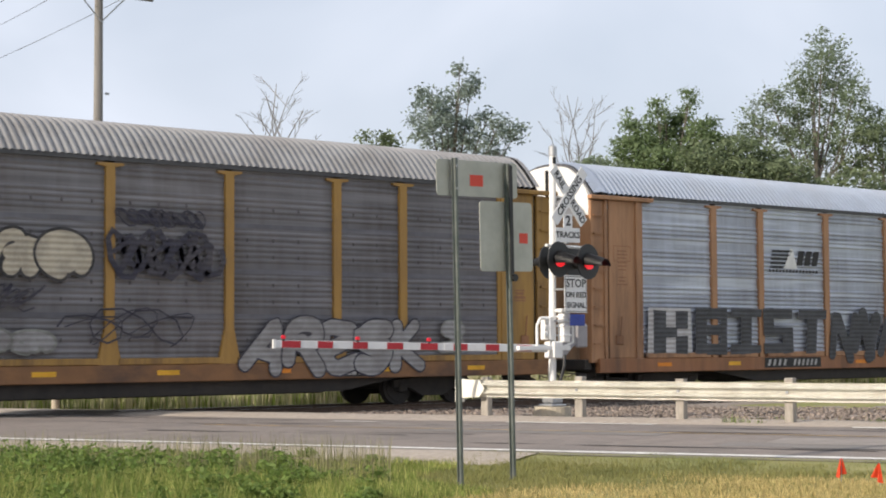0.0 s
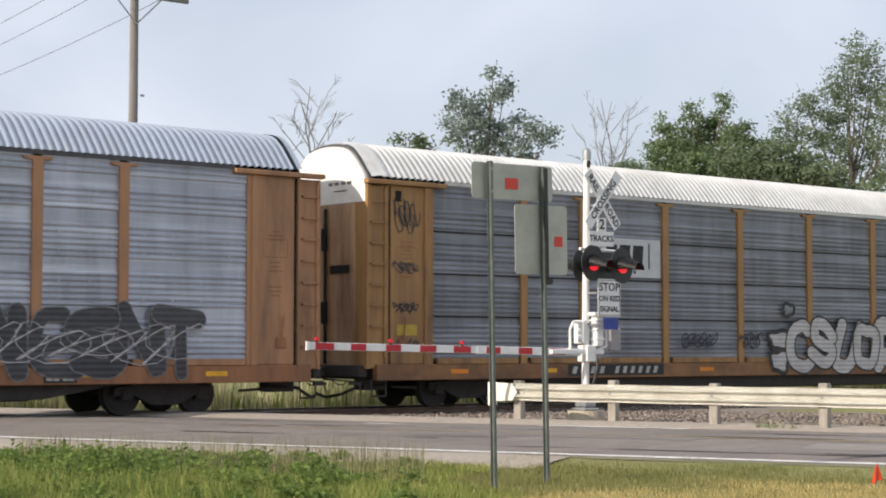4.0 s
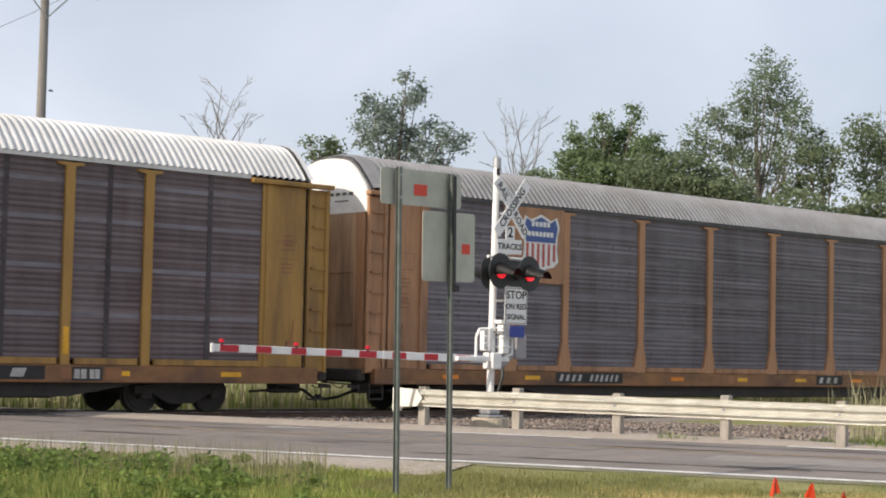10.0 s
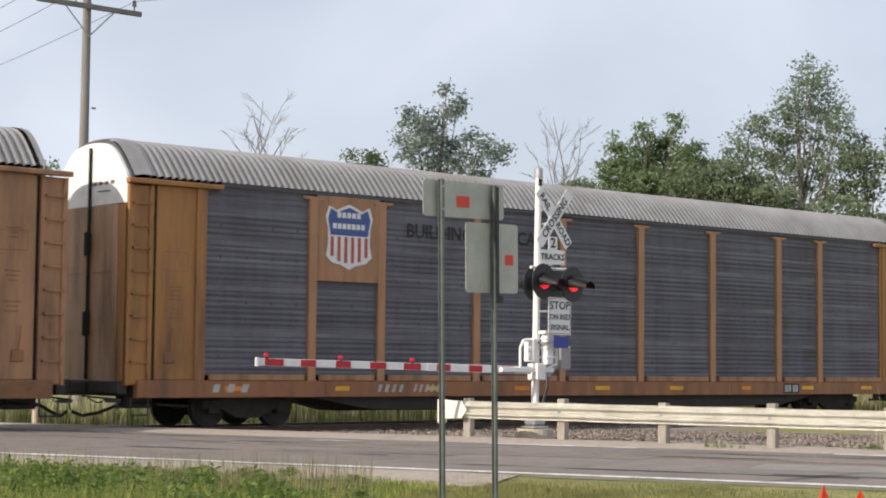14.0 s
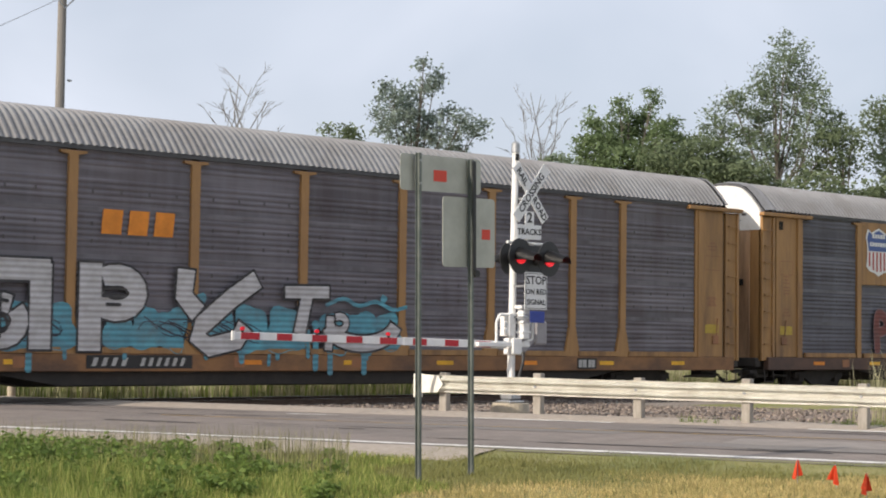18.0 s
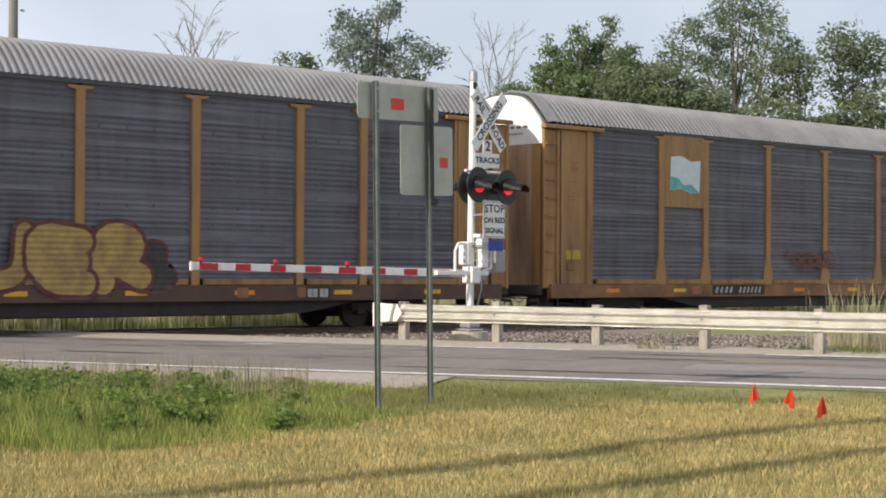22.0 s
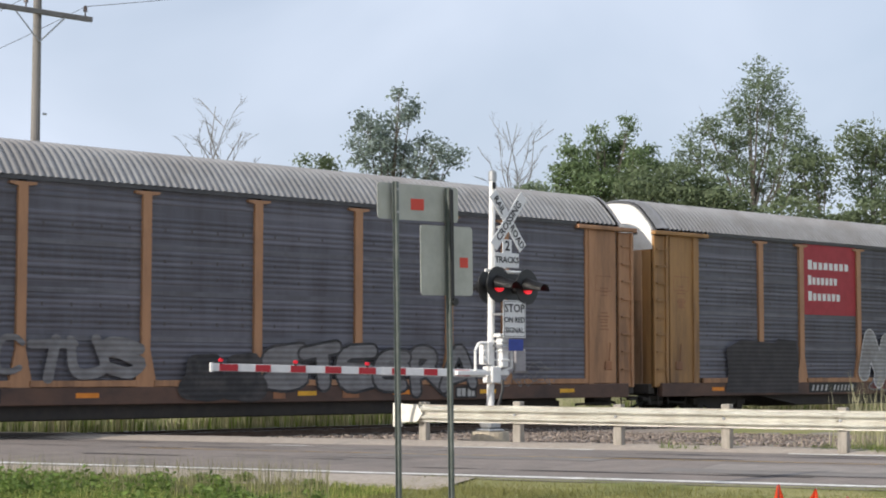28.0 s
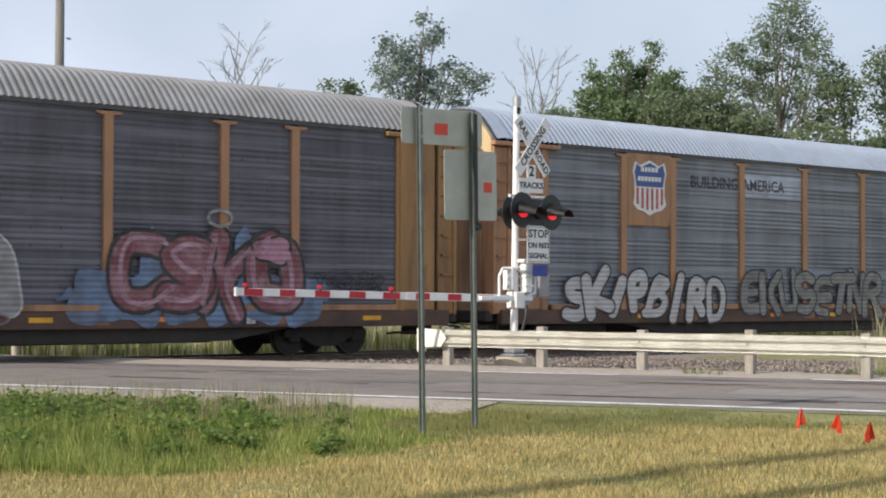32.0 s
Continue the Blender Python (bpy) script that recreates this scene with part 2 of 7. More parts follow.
def share(name, me, parent, m=None, material=None, label=""):
    """Another object on a mesh that exists; a material of its own goes into the object's slot."""
    ob = new(name, me)
    ob.parent = parent
    if m is not None:
        ob.matrix_basis = m
    if material is not None:
        ob.material_slots[0].link = "OBJECT"
        ob.material_slots[0].material = material
    if label:
        ob["label"] = label
    return ob


def raw_mesh(name, verts, faces, material, smooth=False):
    me = bpy.data.meshes.new(name)
    me.from_pydata(verts if isinstance(verts, list) else verts.tolist(), [], faces if isinstance(faces, list) else faces.tolist())
    if material is not None:
        me.materials.append(material)
    if smooth:
        me.polygons.foreach_set("use_smooth", [True] * len(me.polygons))
    me.update()
    return me


def box(bm, x0, y0, z0, x1, y1, z1, bevel=0.0):
    r = bmesh.ops.create_cube(bm, size=1.0, matrix=Matrix.Translation(((x0 + x1) / 2, (y0 + y1) / 2, (z0 + z1) / 2)) @ Matrix.Diagonal((x1 - x0, y1 - y0, z1 - z0, 1)))
    if bevel:
        edges = {e for v in r["verts"] for e in v.link_edges}
        bmesh.ops.bevel(bm, geom=list(edges), offset=bevel, segments=1, affect="EDGES")


def tube(bm, p0, p1, r0, r1=None, n=10):
    """A round bar from p0 to p1."""
    p0, p1 = Vector(p0), Vector(p1)
    d = p1 - p0
    m = Matrix.Translation((p0 + p1) / 2) @ d.to_track_quat("Z", "Y").to_matrix().to_4x4()
    bmesh.ops.create_cone(bm, cap_ends=True, segments=n, radius1=r0, radius2=r0 if r1 is None else r1, depth=d.length, matrix=m)


def prism(bm, pts, y0, y1):
    """An outline in x and z, drawn out from y0 to y1."""
    a = [bm.verts.new((x, y0, z)) for x, z in pts]
    b = [bm.verts.new((x, y1, z)) for x, z in pts]
    bm.faces.new(a), bm.faces.new(b[::-1])
    for i in range(len(pts)):
        j = (i + 1) % len(pts)
        bm.faces.new((a[i], b[i], b[j], a[j]))


def thing(name, label, category, group="", at=(0, 0, 0), turn=0.0, kind=""):
    ob = new(name)
    ob.matrix_basis = pose(*at, 0, 0, turn)
    return tagged(ob, label, category, group, kind)


def lettering(name, words, size, material, parent, m, squeeze=1.0, label="", bold=0.0):
    """Words in the built-in font as a flat mesh, standing in the plane of m."""
    cu = bpy.data.curves.new(name, "FONT")
    cu.body, cu.size, cu.align_x, cu.align_y, cu.extrude, cu.offset = words, size, "CENTER", "CENTER", 0.002, bold
    cu.resolution_u = 2
    tmp = bpy.data.objects.new(name, cu)
    me = bpy.data.meshes.new_from_object(tmp)
    bpy.data.objects.remove(tmp)
    me.materials.clear()
    me.materials.append(material)
    ob = new(name, me)
    ob.parent = parent
    ob.matrix_basis = m @ Matrix.Diagonal((squeeze, 1, 1, 1))
    if label:
        ob["label"] = label
    return ob


# ---- the plan: x along the track, y away from the viewer, z = 0 on the rail heads ----
CAR_SIDE = 30.64                       # the near side of the train
TRACK_Y = CAR_SIDE + 1.5
U = Vector((0.41, -0.912, 0))          # along the road, towards the viewer's right
V = Vector((0.912, 0.41, 0))           # across it, away from the viewer
ROAD_NEAR, ROAD_FAR = 20.85, 27.95     # edge lines, by distance along V


def ground_z(x, y):
    """The lie of the land."""
    v = x * V.x + y * V.y
    z = -0.05
    if v < ROAD_NEAR - 0.6:            # the lawn falls away a little towards the viewer and into the weedy ditch
        d = ROAD_NEAR - 0.6 - v
        z -= 0.012 * min(d, 12)
        ditch = math.exp(-((v - 16.0) / 3.0) ** 2) * max(0.0, min(1.0, (y - x - 1.0) / 6.0))
        z -= 0.16 * ditch
    if -3.4 < y - TRACK_Y < 4.3 and v > ROAD_FAR + 1.5:
        z -= 0.5
    elif y > TRACK_Y + 3:
        z -= 0.25 * min(1.0, (y - TRACK_Y - 3) / 3)
    elif v > ROAD_FAR + 2.2 and y < TRACK_Y - 1.2:
        z -= 0.12 * min(1.0, (v - ROAD_FAR - 2.2) / 2)
    z += 0.02 * math.sin(x * 0.7 + 1.3 * math.sin(y * 0.5)) * (1.0 if v < ROAD_NEAR - 1 else 0.3)
    return z


def build_ground():
    xs = np.concatenate([-np.geomspace(2500, 12, 26), np.arange(-10, 60, 0.5), np.geomspace(62, 2500, 26)])
    ys = np.concatenate([-np.geomspace(2500, 7, 22), np.arange(-6, 70, 0.5), np.geomspace(72, 2500, 26)])
    verts = [(float(x), float(y), ground_z(x, y)) for y in ys for x in xs]
    w = len(xs)
    faces = [(j * w + i, j * w + i + 1, (j + 1) * w + i + 1, (j + 1) * w + i) for j in range(len(ys) - 1) for i in range(w - 1)]
    ob = new("ground", raw_mesh("ground", verts, faces, soil, True))
    tagged(ob, "dry yellowing mown grass sloping to a green ditch", "ground", kind="structure")


def strip(name, v_list, z_of, u0, u1, step, material, label, cat, lift=0.0, wobble=0.0):
    """A sheet along the road between distances across it."""
    us = np.arange(u0, u1 + step, step)
    verts, faces = [], []
    for u in us:
        for k, v in enumerate(v_list):
            dv = wobble * noise.noise(Vector((u * 0.9, k * 7.1, 3.3))) if wobble and k in (0, len(v_list) - 1) else 0.0
            p = U * u + V * (v + dv)
            verts.append((p.x, p.y, z_of(v) + lift))
    w = len(v_list)
    for j in range(len(us) - 1):
        for i in range(w - 1):
            faces.append((j * w + i, j * w + i + 1, (j + 1) * w + i + 1, (j + 1) * w + i))
    ob = new(name, raw_mesh(name, verts, faces, material, True))
    return tagged(ob, label, cat, kind="structure")


def road_z(v):
    t = (v - ROAD_NEAR) / (ROAD_FAR - ROAD_NEAR)
    return -0.005 + 0.075 * (1 - (2 * t - 1) ** 2) if 0 <= t <= 1 else -0.005 - 0.03 * min(1.0, abs(t - 0.5) - 0.5)


tar = mat("crack_tar", (0.05, 0.046, 0.043), 0.8)
patch_pale = mat("pale_asphalt", (0.27, 0.24, 0.215), 0.9, color2=(0.215, 0.192, 0.172), scale=3, bump=0.4, bump_scale=90)
patch_dark = mat("dark_asphalt", (0.175, 0.158, 0.145), 0.85, color2=(0.205, 0.185, 0.168), scale=3, bump=0.4, bump_scale=90)


def build_road():
    mid = (ROAD_NEAR + ROAD_FAR) / 2
    strip("road", [ROAD_NEAR - 0.45, ROAD_NEAR, ROAD_NEAR + 1.2, ROAD_NEAR + 2.4, mid, ROAD_FAR - 2.4, ROAD_FAR - 1.2, ROAD_FAR, ROAD_FAR + 0.9],
          road_z, -160, 80, 0.5, asphalt, "grey worn asphalt road over the level crossing", "road", 0.0, 0.18)
    near_side = {ROAD_NEAR - 1.6: -0.085, ROAD_NEAR - 0.9: -0.022, ROAD_NEAR - 0.4: 0.0, ROAD_NEAR - 0.16: -0.012}
    strip("gravel_shoulder", list(near_side), lambda v: near_side[v], -60, -8.6, 0.3, shoulder_mat, "pale gravel shoulder beside the asphalt", "road shoulder", 0.004, 0.22)
    bank = {ROAD_NEAR - 1.5: -0.09, ROAD_NEAR - 0.8: -0.042, ROAD_NEAR - 0.3: -0.004, ROAD_NEAR - 0.1: -0.02}
    strip("grass_bank", list(bank), lambda v: bank[v], -8.9, 40, 0.3, soil, "low grassy bank against the asphalt edge", "road verge", 0.004, 0.1)
    far_side = {ROAD_FAR + 0.62: -0.03, ROAD_FAR + 1.05: 0.025, ROAD_FAR + 1.7: 0.045, ROAD_FAR + 3.2: -0.01}
    strip("gravel_shoulder", list(far_side), lambda v: far_side[v], -40, 14, 0.3, shoulder_mat, "pale gravel shoulder under the guardrail", "road shoulder", 0.004, 0.2)
    strip("edge_line", [ROAD_NEAR - 0.01, ROAD_NEAR + 0.14], road_z, -100, 70, 0.4, road_paint, "worn white edge line on the asphalt", "road marking", 0.005, 0.07)
    for u0, u1, v in ((-12.3, -9.6, ROAD_FAR + 0.50), (-6.2, 20.0, ROAD_FAR + 0.50), (-15.1, -14.0, ROAD_FAR - 0.85)):
        strip("edge_line", [v - 0.1, v + 0.13], road_z, u0, u1, 0.25, road_paint, "broken white edge line by the gravel", "road marking", 0.006, 0.1)
    rnd = random.Random(17)
    for k in range(16):
        v, u0 = rnd.uniform(ROAD_NEAR + 0.6, ROAD_FAR - 0.2), rnd.uniform(-30, -4)
        w = rnd.uniform(0.025, 0.07)
        strip("tar_seam", [v, v + w], road_z, u0, u0 + rnd.uniform(1.5, 6.0), 0.25, tar, "dark tar-filled crack in the asphalt", "road crack", 0.004, rnd.uniform(0.05, 0.25))
    for k in range(5):
        v, u0 = rnd.uniform(ROAD_NEAR + 1.0, ROAD_FAR - 1.5), rnd.uniform(-28, -6)
        strip("asphalt_patch", [v, v + rnd.uniform(0.4, 1.0)], road_z, u0, u0 + rnd.uniform(2, 5), 0.25, rnd.choice((patch_pale, patch_dark)), "worn patch of differently toned asphalt", "road patch", 0.003, 0.25)
    strip("centre_line", [mid - 0.02, mid + 0.1], road_z, -16, 60, 0.4, yellow_paint, "faded yellow centre line", "road marking", 0.005, 0.03)


def build_track():
    for y in (TRACK_Y - 0.755, TRACK_Y + 0.755):
        prof = [(-0.07, -0.165), (0.07, -0.165), (0.07, -0.15), (0.012, -0.13), (0.012, -0.045), (0.036, -0.03), (0.036, 0.0), (-0.036, 0.0), (-0.036, -0.03), (-0.012, -0.045), (-0.012, -0.13), (-0.07, -0.15)]
        bm = bmesh.new()
        a = [bm.verts.new((-150, y + p, z)) for p, z in prof]
        b = [bm.verts.new((250, y + p, z)) for p, z in prof]
        for i in range(len(prof)):
            f = bm.faces.new((a[i], b[i], b[(i + 1) % len(prof)], a[(i + 1) % len(prof)]))
            f.material_index = 1 if i == 6 else 0
        tagged(link_mesh("rail", bm, [rail_steel, rail_top]), "rusty brown steel rail with a polished head", "rail", "rails of the track")
    # ballast bed
    ys = [TRACK_Y - 3.6, TRACK_Y - 2.1, TRACK_Y - 1.4, TRACK_Y, TRACK_Y + 1.4, TRACK_Y + 3.7, TRACK_Y + 4.6]
    zs = [-0.5, -0.2, -0.14, -0.15, -0.14, -0.16, -0.5]
    xs = np.arange(-150, 251, 1.0)
    verts = [(float(x), y, z) for x in xs for y, z in zip(ys, zs)]
    w = len(ys)
    faces = [(j * w + i, j * w + i + 1, (j + 1) * w + i + 1, (j + 1) * w + i) for j in range(len(xs) - 1) for i in range(w - 1)]
    bed = tagged(new("track_bed", raw_mesh("track_bed", verts, faces, gravel_mat, True)), "grey crushed stone ballast bed", "track bed", kind="structure")
    bm = bmesh.new()
    box(bm, -0.115, -1.3, -0.17, 0.115, 1.3, 0.0, 0.012)
    first = part("tie", bm, tie_wood, bed)
    first.location = (17.0, TRACK_Y, -0.125)
    for i in range(1, 78):
        share("tie", first.data, bed, pose(17.0 + i * 0.51, TRACK_Y, -0.125, 0, 0, random.uniform(-0.6, 0.6)))


def build_apron():
    """Crushed stone between the guardrail and the track."""
    us, vs = np.arange(-30, 30, 0.6), np.arange(ROAD_FAR + 0.45, ROAD_FAR + 32, 0.6)
    verts = []
    for u in us:
        for v in vs:
            p = U * u + V * v
            y = min(p.y, TRACK_Y - 2.0)
            verts.append((p.x, y, -0.03 - 0.012 * min(v - ROAD_FAR, 12) + 0.03 * noise.noise(Vector((p.x * 0.9, p.y * 0.9, 0)))))
    w = len(vs)
    keep = lambda q: verts[q][1] < TRACK_Y - 2.01
    faces = [f for f in ((j * w + i, j * w + i + 1, (j + 1) * w + i + 1, (j + 1) * w + i) for j in range(len(us) - 1) for i in range(w - 1)) if keep(f[0]) or keep(f[2])]
    tagged(new("gravel_apron", raw_mesh("gravel_apron", verts, faces, gravel_mat, True)), "grey crushed stone between road and track", "gravel", kind="structure")


def build_crossing():
    """Worn asphalt beside the lanes at the track, and planks between the rails."""
    strip("crossing_apron", [ROAD_FAR + 0.35, ROAD_FAR + 1.2, ROAD_FAR + 2.6], lambda v: -0.02, -30.6, -15.0, 0.4, asphalt, "worn patched asphalt at the crossing", "road", 0.006, 0.5)
    bed = tagged(new("level_crossing"), "dark timber panels between the rails of the crossing", "level crossing", kind="structure")
    for k, (y0, y1) in enumerate(((-1.55, -0.83), (-0.66, -0.02), (0.0, 0.66), (0.83, 1.55))):
        for i in range(6):
            bm = bmesh.new()
            box(bm, 6.0 + i * 2.3, TRACK_Y + y0, -0.15, 8.28 + i * 2.3, TRACK_Y + y1, -0.012, 0.012)
            part("panel", bm, tie_wood if k in (1, 2) else asphalt, bed)


build_ground()
build_road()
build_apron()
build_crossing()
build_track()
# ---- the train ----
HOLE = mat("dull_vent_dent", (0.10, 0.092, 0.092), 0.9)
GAP_BLACK = mat("shadow_gap_rubber", (0.012, 0.011, 0.01), 0.9)
LEAD, PITCH = 2.334, 28.6              # the first car's near corner at the start; from car to car
POSTS = (1.75, 4.6, 6.53, 9.42, 12.27, 15.11, 17.93, 20.74, 22.6, 25.4)
BODY, EAVE, SILL_TOP, SILL_LOW = 27.35, 5.08, 1.0, 0.64
ROOF_END = 26.84                       # the roof stops short of the trailing corner


def rib_profile(z0, z1, seams, deep):
    """Heights and depths of the corrugated side sheet; every seam is a flat band."""
    pts, z = [], z0
    step = 0.118
    while z < z1 - 0.01:
        near = any(abs(z + 0.04 - s) < 0.09 for s in seams)
        if near:
            pts += [(z, 0.0), (z + step - 0.002, 0.0)]
        else:
            pts += [(z, 0.0), (z + 0.036, -deep), (z + 0.064, -deep), (z + 0.10, 0.0)]
        z += step
    pts = [p for p in pts if p[0] < z1] + [(z1, 0.0)]
    return pts


def panel_mesh(width, deep):
    seams = (2.0, 2.95, 3.9, 4.6)
    prof = rib_profile(SILL_TOP + 0.1, EAVE, seams, deep)
    bm = bmesh.new()
    cols = [0.0, width * 0.5, width]
    grid = [[bm.verts.new((x, d, z)) for z, d in prof] for x in cols]
    for a, b in zip(grid, grid[1:]):
        for i in range(len(prof) - 1):
            bm.faces.new((a[i], b[i], b[i + 1], a[i + 1]))
    # small dark vent holes in rows
    for z in (1.45, 2.25, 2.6, 3.2, 3.55, 4.2):
        for k in range(int(width / 0.66)):
            x = 0.35 + k * 0.66
            f = bm.faces.new([bm.verts.new((x + p, -deep - 0.002, z + q)) for p, q in ((0, 0), (0.05, 0), (0.05, 0.08), (0, 0.08))])
            f.material_index = 1
    box(bm, 0, 0.03, SILL_TOP + 0.1, width, 0.045, EAVE)
    me = bpy.data.meshes.new("side_panel")
    bm.to_mesh(me)
    bm.free()
    me.materials.append(None)
    me.materials.append(HOLE)
    return me


def roof_profile():
    """The roof from the near eave to the far eave, across the car: a straight slope, a rounded shoulder and a flat crown."""
    half = [(0.0, 0.03), (0.10, 0.15), (0.20, 0.27), (0.31, 0.39), (0.42, 0.51), (0.54, 0.62), (0.66, 0.71), (0.80, 0.78), (1.0, 0.83), (1.25, 0.86), (1.5, 0.87)]
    return [(y, EAVE + z) for y, z in half] + [(3.0 - y, EAVE + z) for y, z in half[-2::-1]]


def roof_mesh():
    prof = roof_profile()
    x0, x1, per = 0.47, ROOF_END - 0.2, 0.175
    xs = np.arange(x0, x1, per / 5)
    verts, faces = [], []
    for j, x in enumerate(xs):
        r = (0.0, 0.058, 0.076, 0.076, 0.058)[j % 5]
        for y, z in prof:
            n = Vector((0, (y - 1.5) * 0.6, 0.75)).normalized()
            verts.append((float(x), y + n.y * r, z + n.z * r))
    w = len(prof)
    for j in range(len(xs) - 1):
        for i in range(w - 1):
            faces.append((j * w + i, (j + 1) * w + i, (j + 1) * w + i + 1, j * w + i + 1))
    return raw_mesh("roof", verts, faces, white_paint, True)


def roof_plate_mesh(x0, x1):
    """The smooth arched sheet that closes the roof at one end."""
    rows = []
    prof = roof_profile()
    bm = bmesh.new()
    for x, lift in ((x0, 0.04), ((x0 + x1) / 2, 0.085), (x1, 0.085)):
        row = []
        for y, z in prof:
            n = Vector((0, (y - 1.5) * 0.6, 0.75)).normalized() * lift
            row.append(bm.verts.new((x, y + n.y, z + n.z)))
        rows.append(row)
    for r, q in zip(rows, rows[1:]):
        for i in range(len(prof) - 1):
            bm.faces.new((r[i], q[i], q[i + 1], r[i + 1]))
    bmesh.ops.solidify(bm, geom=bm.faces[:], thickness=0.02)
    me = bpy.data.meshes.new("roof_plate")
    bmesh.ops.recalc_face_normals(bm, faces=bm.faces)
    bm.to_mesh(me)
    bm.free()
    me.materials.append(None)
    me.polygons.foreach_set("use_smooth", [True] * len(me.polygons))
    return me


def arch_bm(x, thick, inset, z_low, z_high=99.0):
    """A slab across the car with the roof's arch, cut between two heights."""
    bm = bmesh.new()
    pts = [(y, z - inset) for y, z in roof_profile() if z - inset > z_low]
    pts = [(min(max(y, inset), 3 - inset), min(z, z_high)) for y, z in pts]
    lo = z_low
    ring = [(inset, lo)] + pts + [(3 - inset, lo)]
    a = [bm.verts.new((x, y, z)) for y, z in ring]
    b = [bm.verts.new((x + thick, y, z)) for y, z in ring]
    bm.faces.new(a), bm.faces.new(b[::-1])
    for i in range(len(ring)):
        j = (i + 1) % len(ring)
        bm.faces.new((a[i], b[i], b[j], a[j]))
    return bm


def post_mesh(flared, z_top=EAVE - 0.06):
    bm = bmesh.new()
    w = 0.105
    pts = [(-w, SILL_TOP), (-w, z_top - 0.08), (-0.30, z_top - 0.05), (-0.30, z_top), (0.30, z_top), (0.30, z_top - 0.05), (w, z_top - 0.08), (w, SILL_TOP)]
    if flared:
        pts = [(-0.27, SILL_LOW + 0.25), (-0.25, SILL_TOP + 0.1), (-w, SILL_TOP + 0.75)] + pts[1:-1] + [(w, SILL_TOP + 0.75), (0.25, SILL_TOP + 0.1), (0.27, SILL_LOW + 0.25)]
    prism(bm, pts, -0.07, 0.01)
    me = bpy.data.meshes.new("post")
    bmesh.ops.recalc_face_normals(bm, faces=bm.faces)
    bm.to_mesh(me)
    bm.free()
    me.materials.append(None)
    return me


BAYS = [(POSTS[i] + 0.1, POSTS[i + 1] - 0.1) for i in range(8)] + [(POSTS[8] + 0.1, BODY - 1.8)]
PANELS = [panel_mesh(b - a, 0.019) for a, b in BAYS]
DEEP_PANELS = [panel_mesh(b - a, 0.032) for a, b in BAYS]


def rail_mesh(length):
    bm = bmesh.new()
    box(bm, 0, -0.075, 0, length, 0.0, 0.13, 0.01)
    me = bpy.data.meshes.new("rub_rail")
    bm.to_mesh(me)
    bm.free()
    me.materials.append(None)
    return me


def band_mesh(length):
    bm = bmesh.new()
    box(bm, 0, -0.004, 0, length, 0.0, 0.10)
    me = bpy.data.meshes.new("seam_band")
    bm.to_mesh(me)
    bm.free()
    me.materials.append(None)
    return me


def joint_mesh():
    """The upright lap between two side sheets."""
    bm = bmesh.new()
    box(bm, -0.055, -0.004, SILL_TOP + 0.12, 0.055, 0.004, EAVE - 0.02)
    me = bpy.data.meshes.new("sheet_joint")
    bm.to_mesh(me)
    bm.free()
    me.materials.append(None)
    return me


JOINT = joint_mesh()
BANDS = [band_mesh(b - a) for a, b in BAYS]
RAILS = [rail_mesh(b - a - 0.2) for a, b in BAYS]
ROOF = roof_mesh()
PLATE_LEAD, PLATE_LONG, PLATE_TRAIL = roof_plate_mesh(0.1, 0.5), roof_plate_mesh(0.1, 1.0), roof_plate_mesh(ROOF_END - 0.25, ROOF_END)
POST_PLAIN, POST_FLARED = post_mesh(False), post_mesh(True)

gold = lambda n, c: mat("paint_" + n, c, 0.55, color2=tuple(v * 0.78 for v in c), scale=1.6, stain=(0.095, 0.052, 0.032), stain_amount=0.75, stain_scale=1.3, stretch=(1.4, 1.4, 0.22), bump=0.15, bump_scale=14)
sheet = lambda n, c, d, metal=0.12, rough=0.68: mat("sheet_" + n, c, rough, metal, color2=tuple(v * 0.8 for v in c), scale=1.2, stain=d, stain_amount=0.75, stain_scale=0.9, stretch=(1.5, 1, 0.24), bump=0.12, bump_scale=12, rand=0.1, spec=0.15, streak=0.55)
GOLD = gold("gold", (0.36, 0.195, 0.07))
TAN = gold("tan", (0.42, 0.22, 0.11))
MUSTARD = gold("mustard", (0.38, 0.215, 0.05))
AMBER = gold("amber", (0.37, 0.175, 0.05))
CAP_CREAM = gold("cream_cap", (0.58, 0.44, 0.24))
# Lighter tan for the end doors; the colour makes up for missing light.
BRIGHTENED_END = gold("brightened_end", (0.50, 0.315, 0.18))
RUST = gold("rust", (0.30, 0.13, 0.055))
GRIME = mat("grimy_sill_paint", (0.27, 0.13, 0.048), 0.65, color2=(0.17, 0.085, 0.04), scale=1.3, stain=(0.06, 0.038, 0.03), stain_amount=0.9, stain_scale=0.9, stretch=(0.6, 1, 1), bump=0.2, bump_scale=14)
ROOF_GREY = mat("galvanised_roof", (0.295, 0.292, 0.292), 0.6, 0.2, color2=(0.23, 0.227, 0.226), scale=1.0, stain=(0.2, 0.18, 0.165), stain_amount=0.5, stain_scale=0.5)
ROOF_BLUE = mat("bluish_galvanised_roof", (0.40, 0.45, 0.53), 0.45, 0.3, color2=(0.33, 0.37, 0.45), scale=1.0, stain=(0.38, 0.4, 0.43), stain_amount=0.5, stain_scale=0.5)
ROOF_WHITE = mat("white_roof", (0.64, 0.64, 0.63), 0.55, color2=(0.54, 0.54, 0.53), scale=1.0, stain=(0.40, 0.39, 0.37), stain_amount=0.4, stain_scale=0.5)
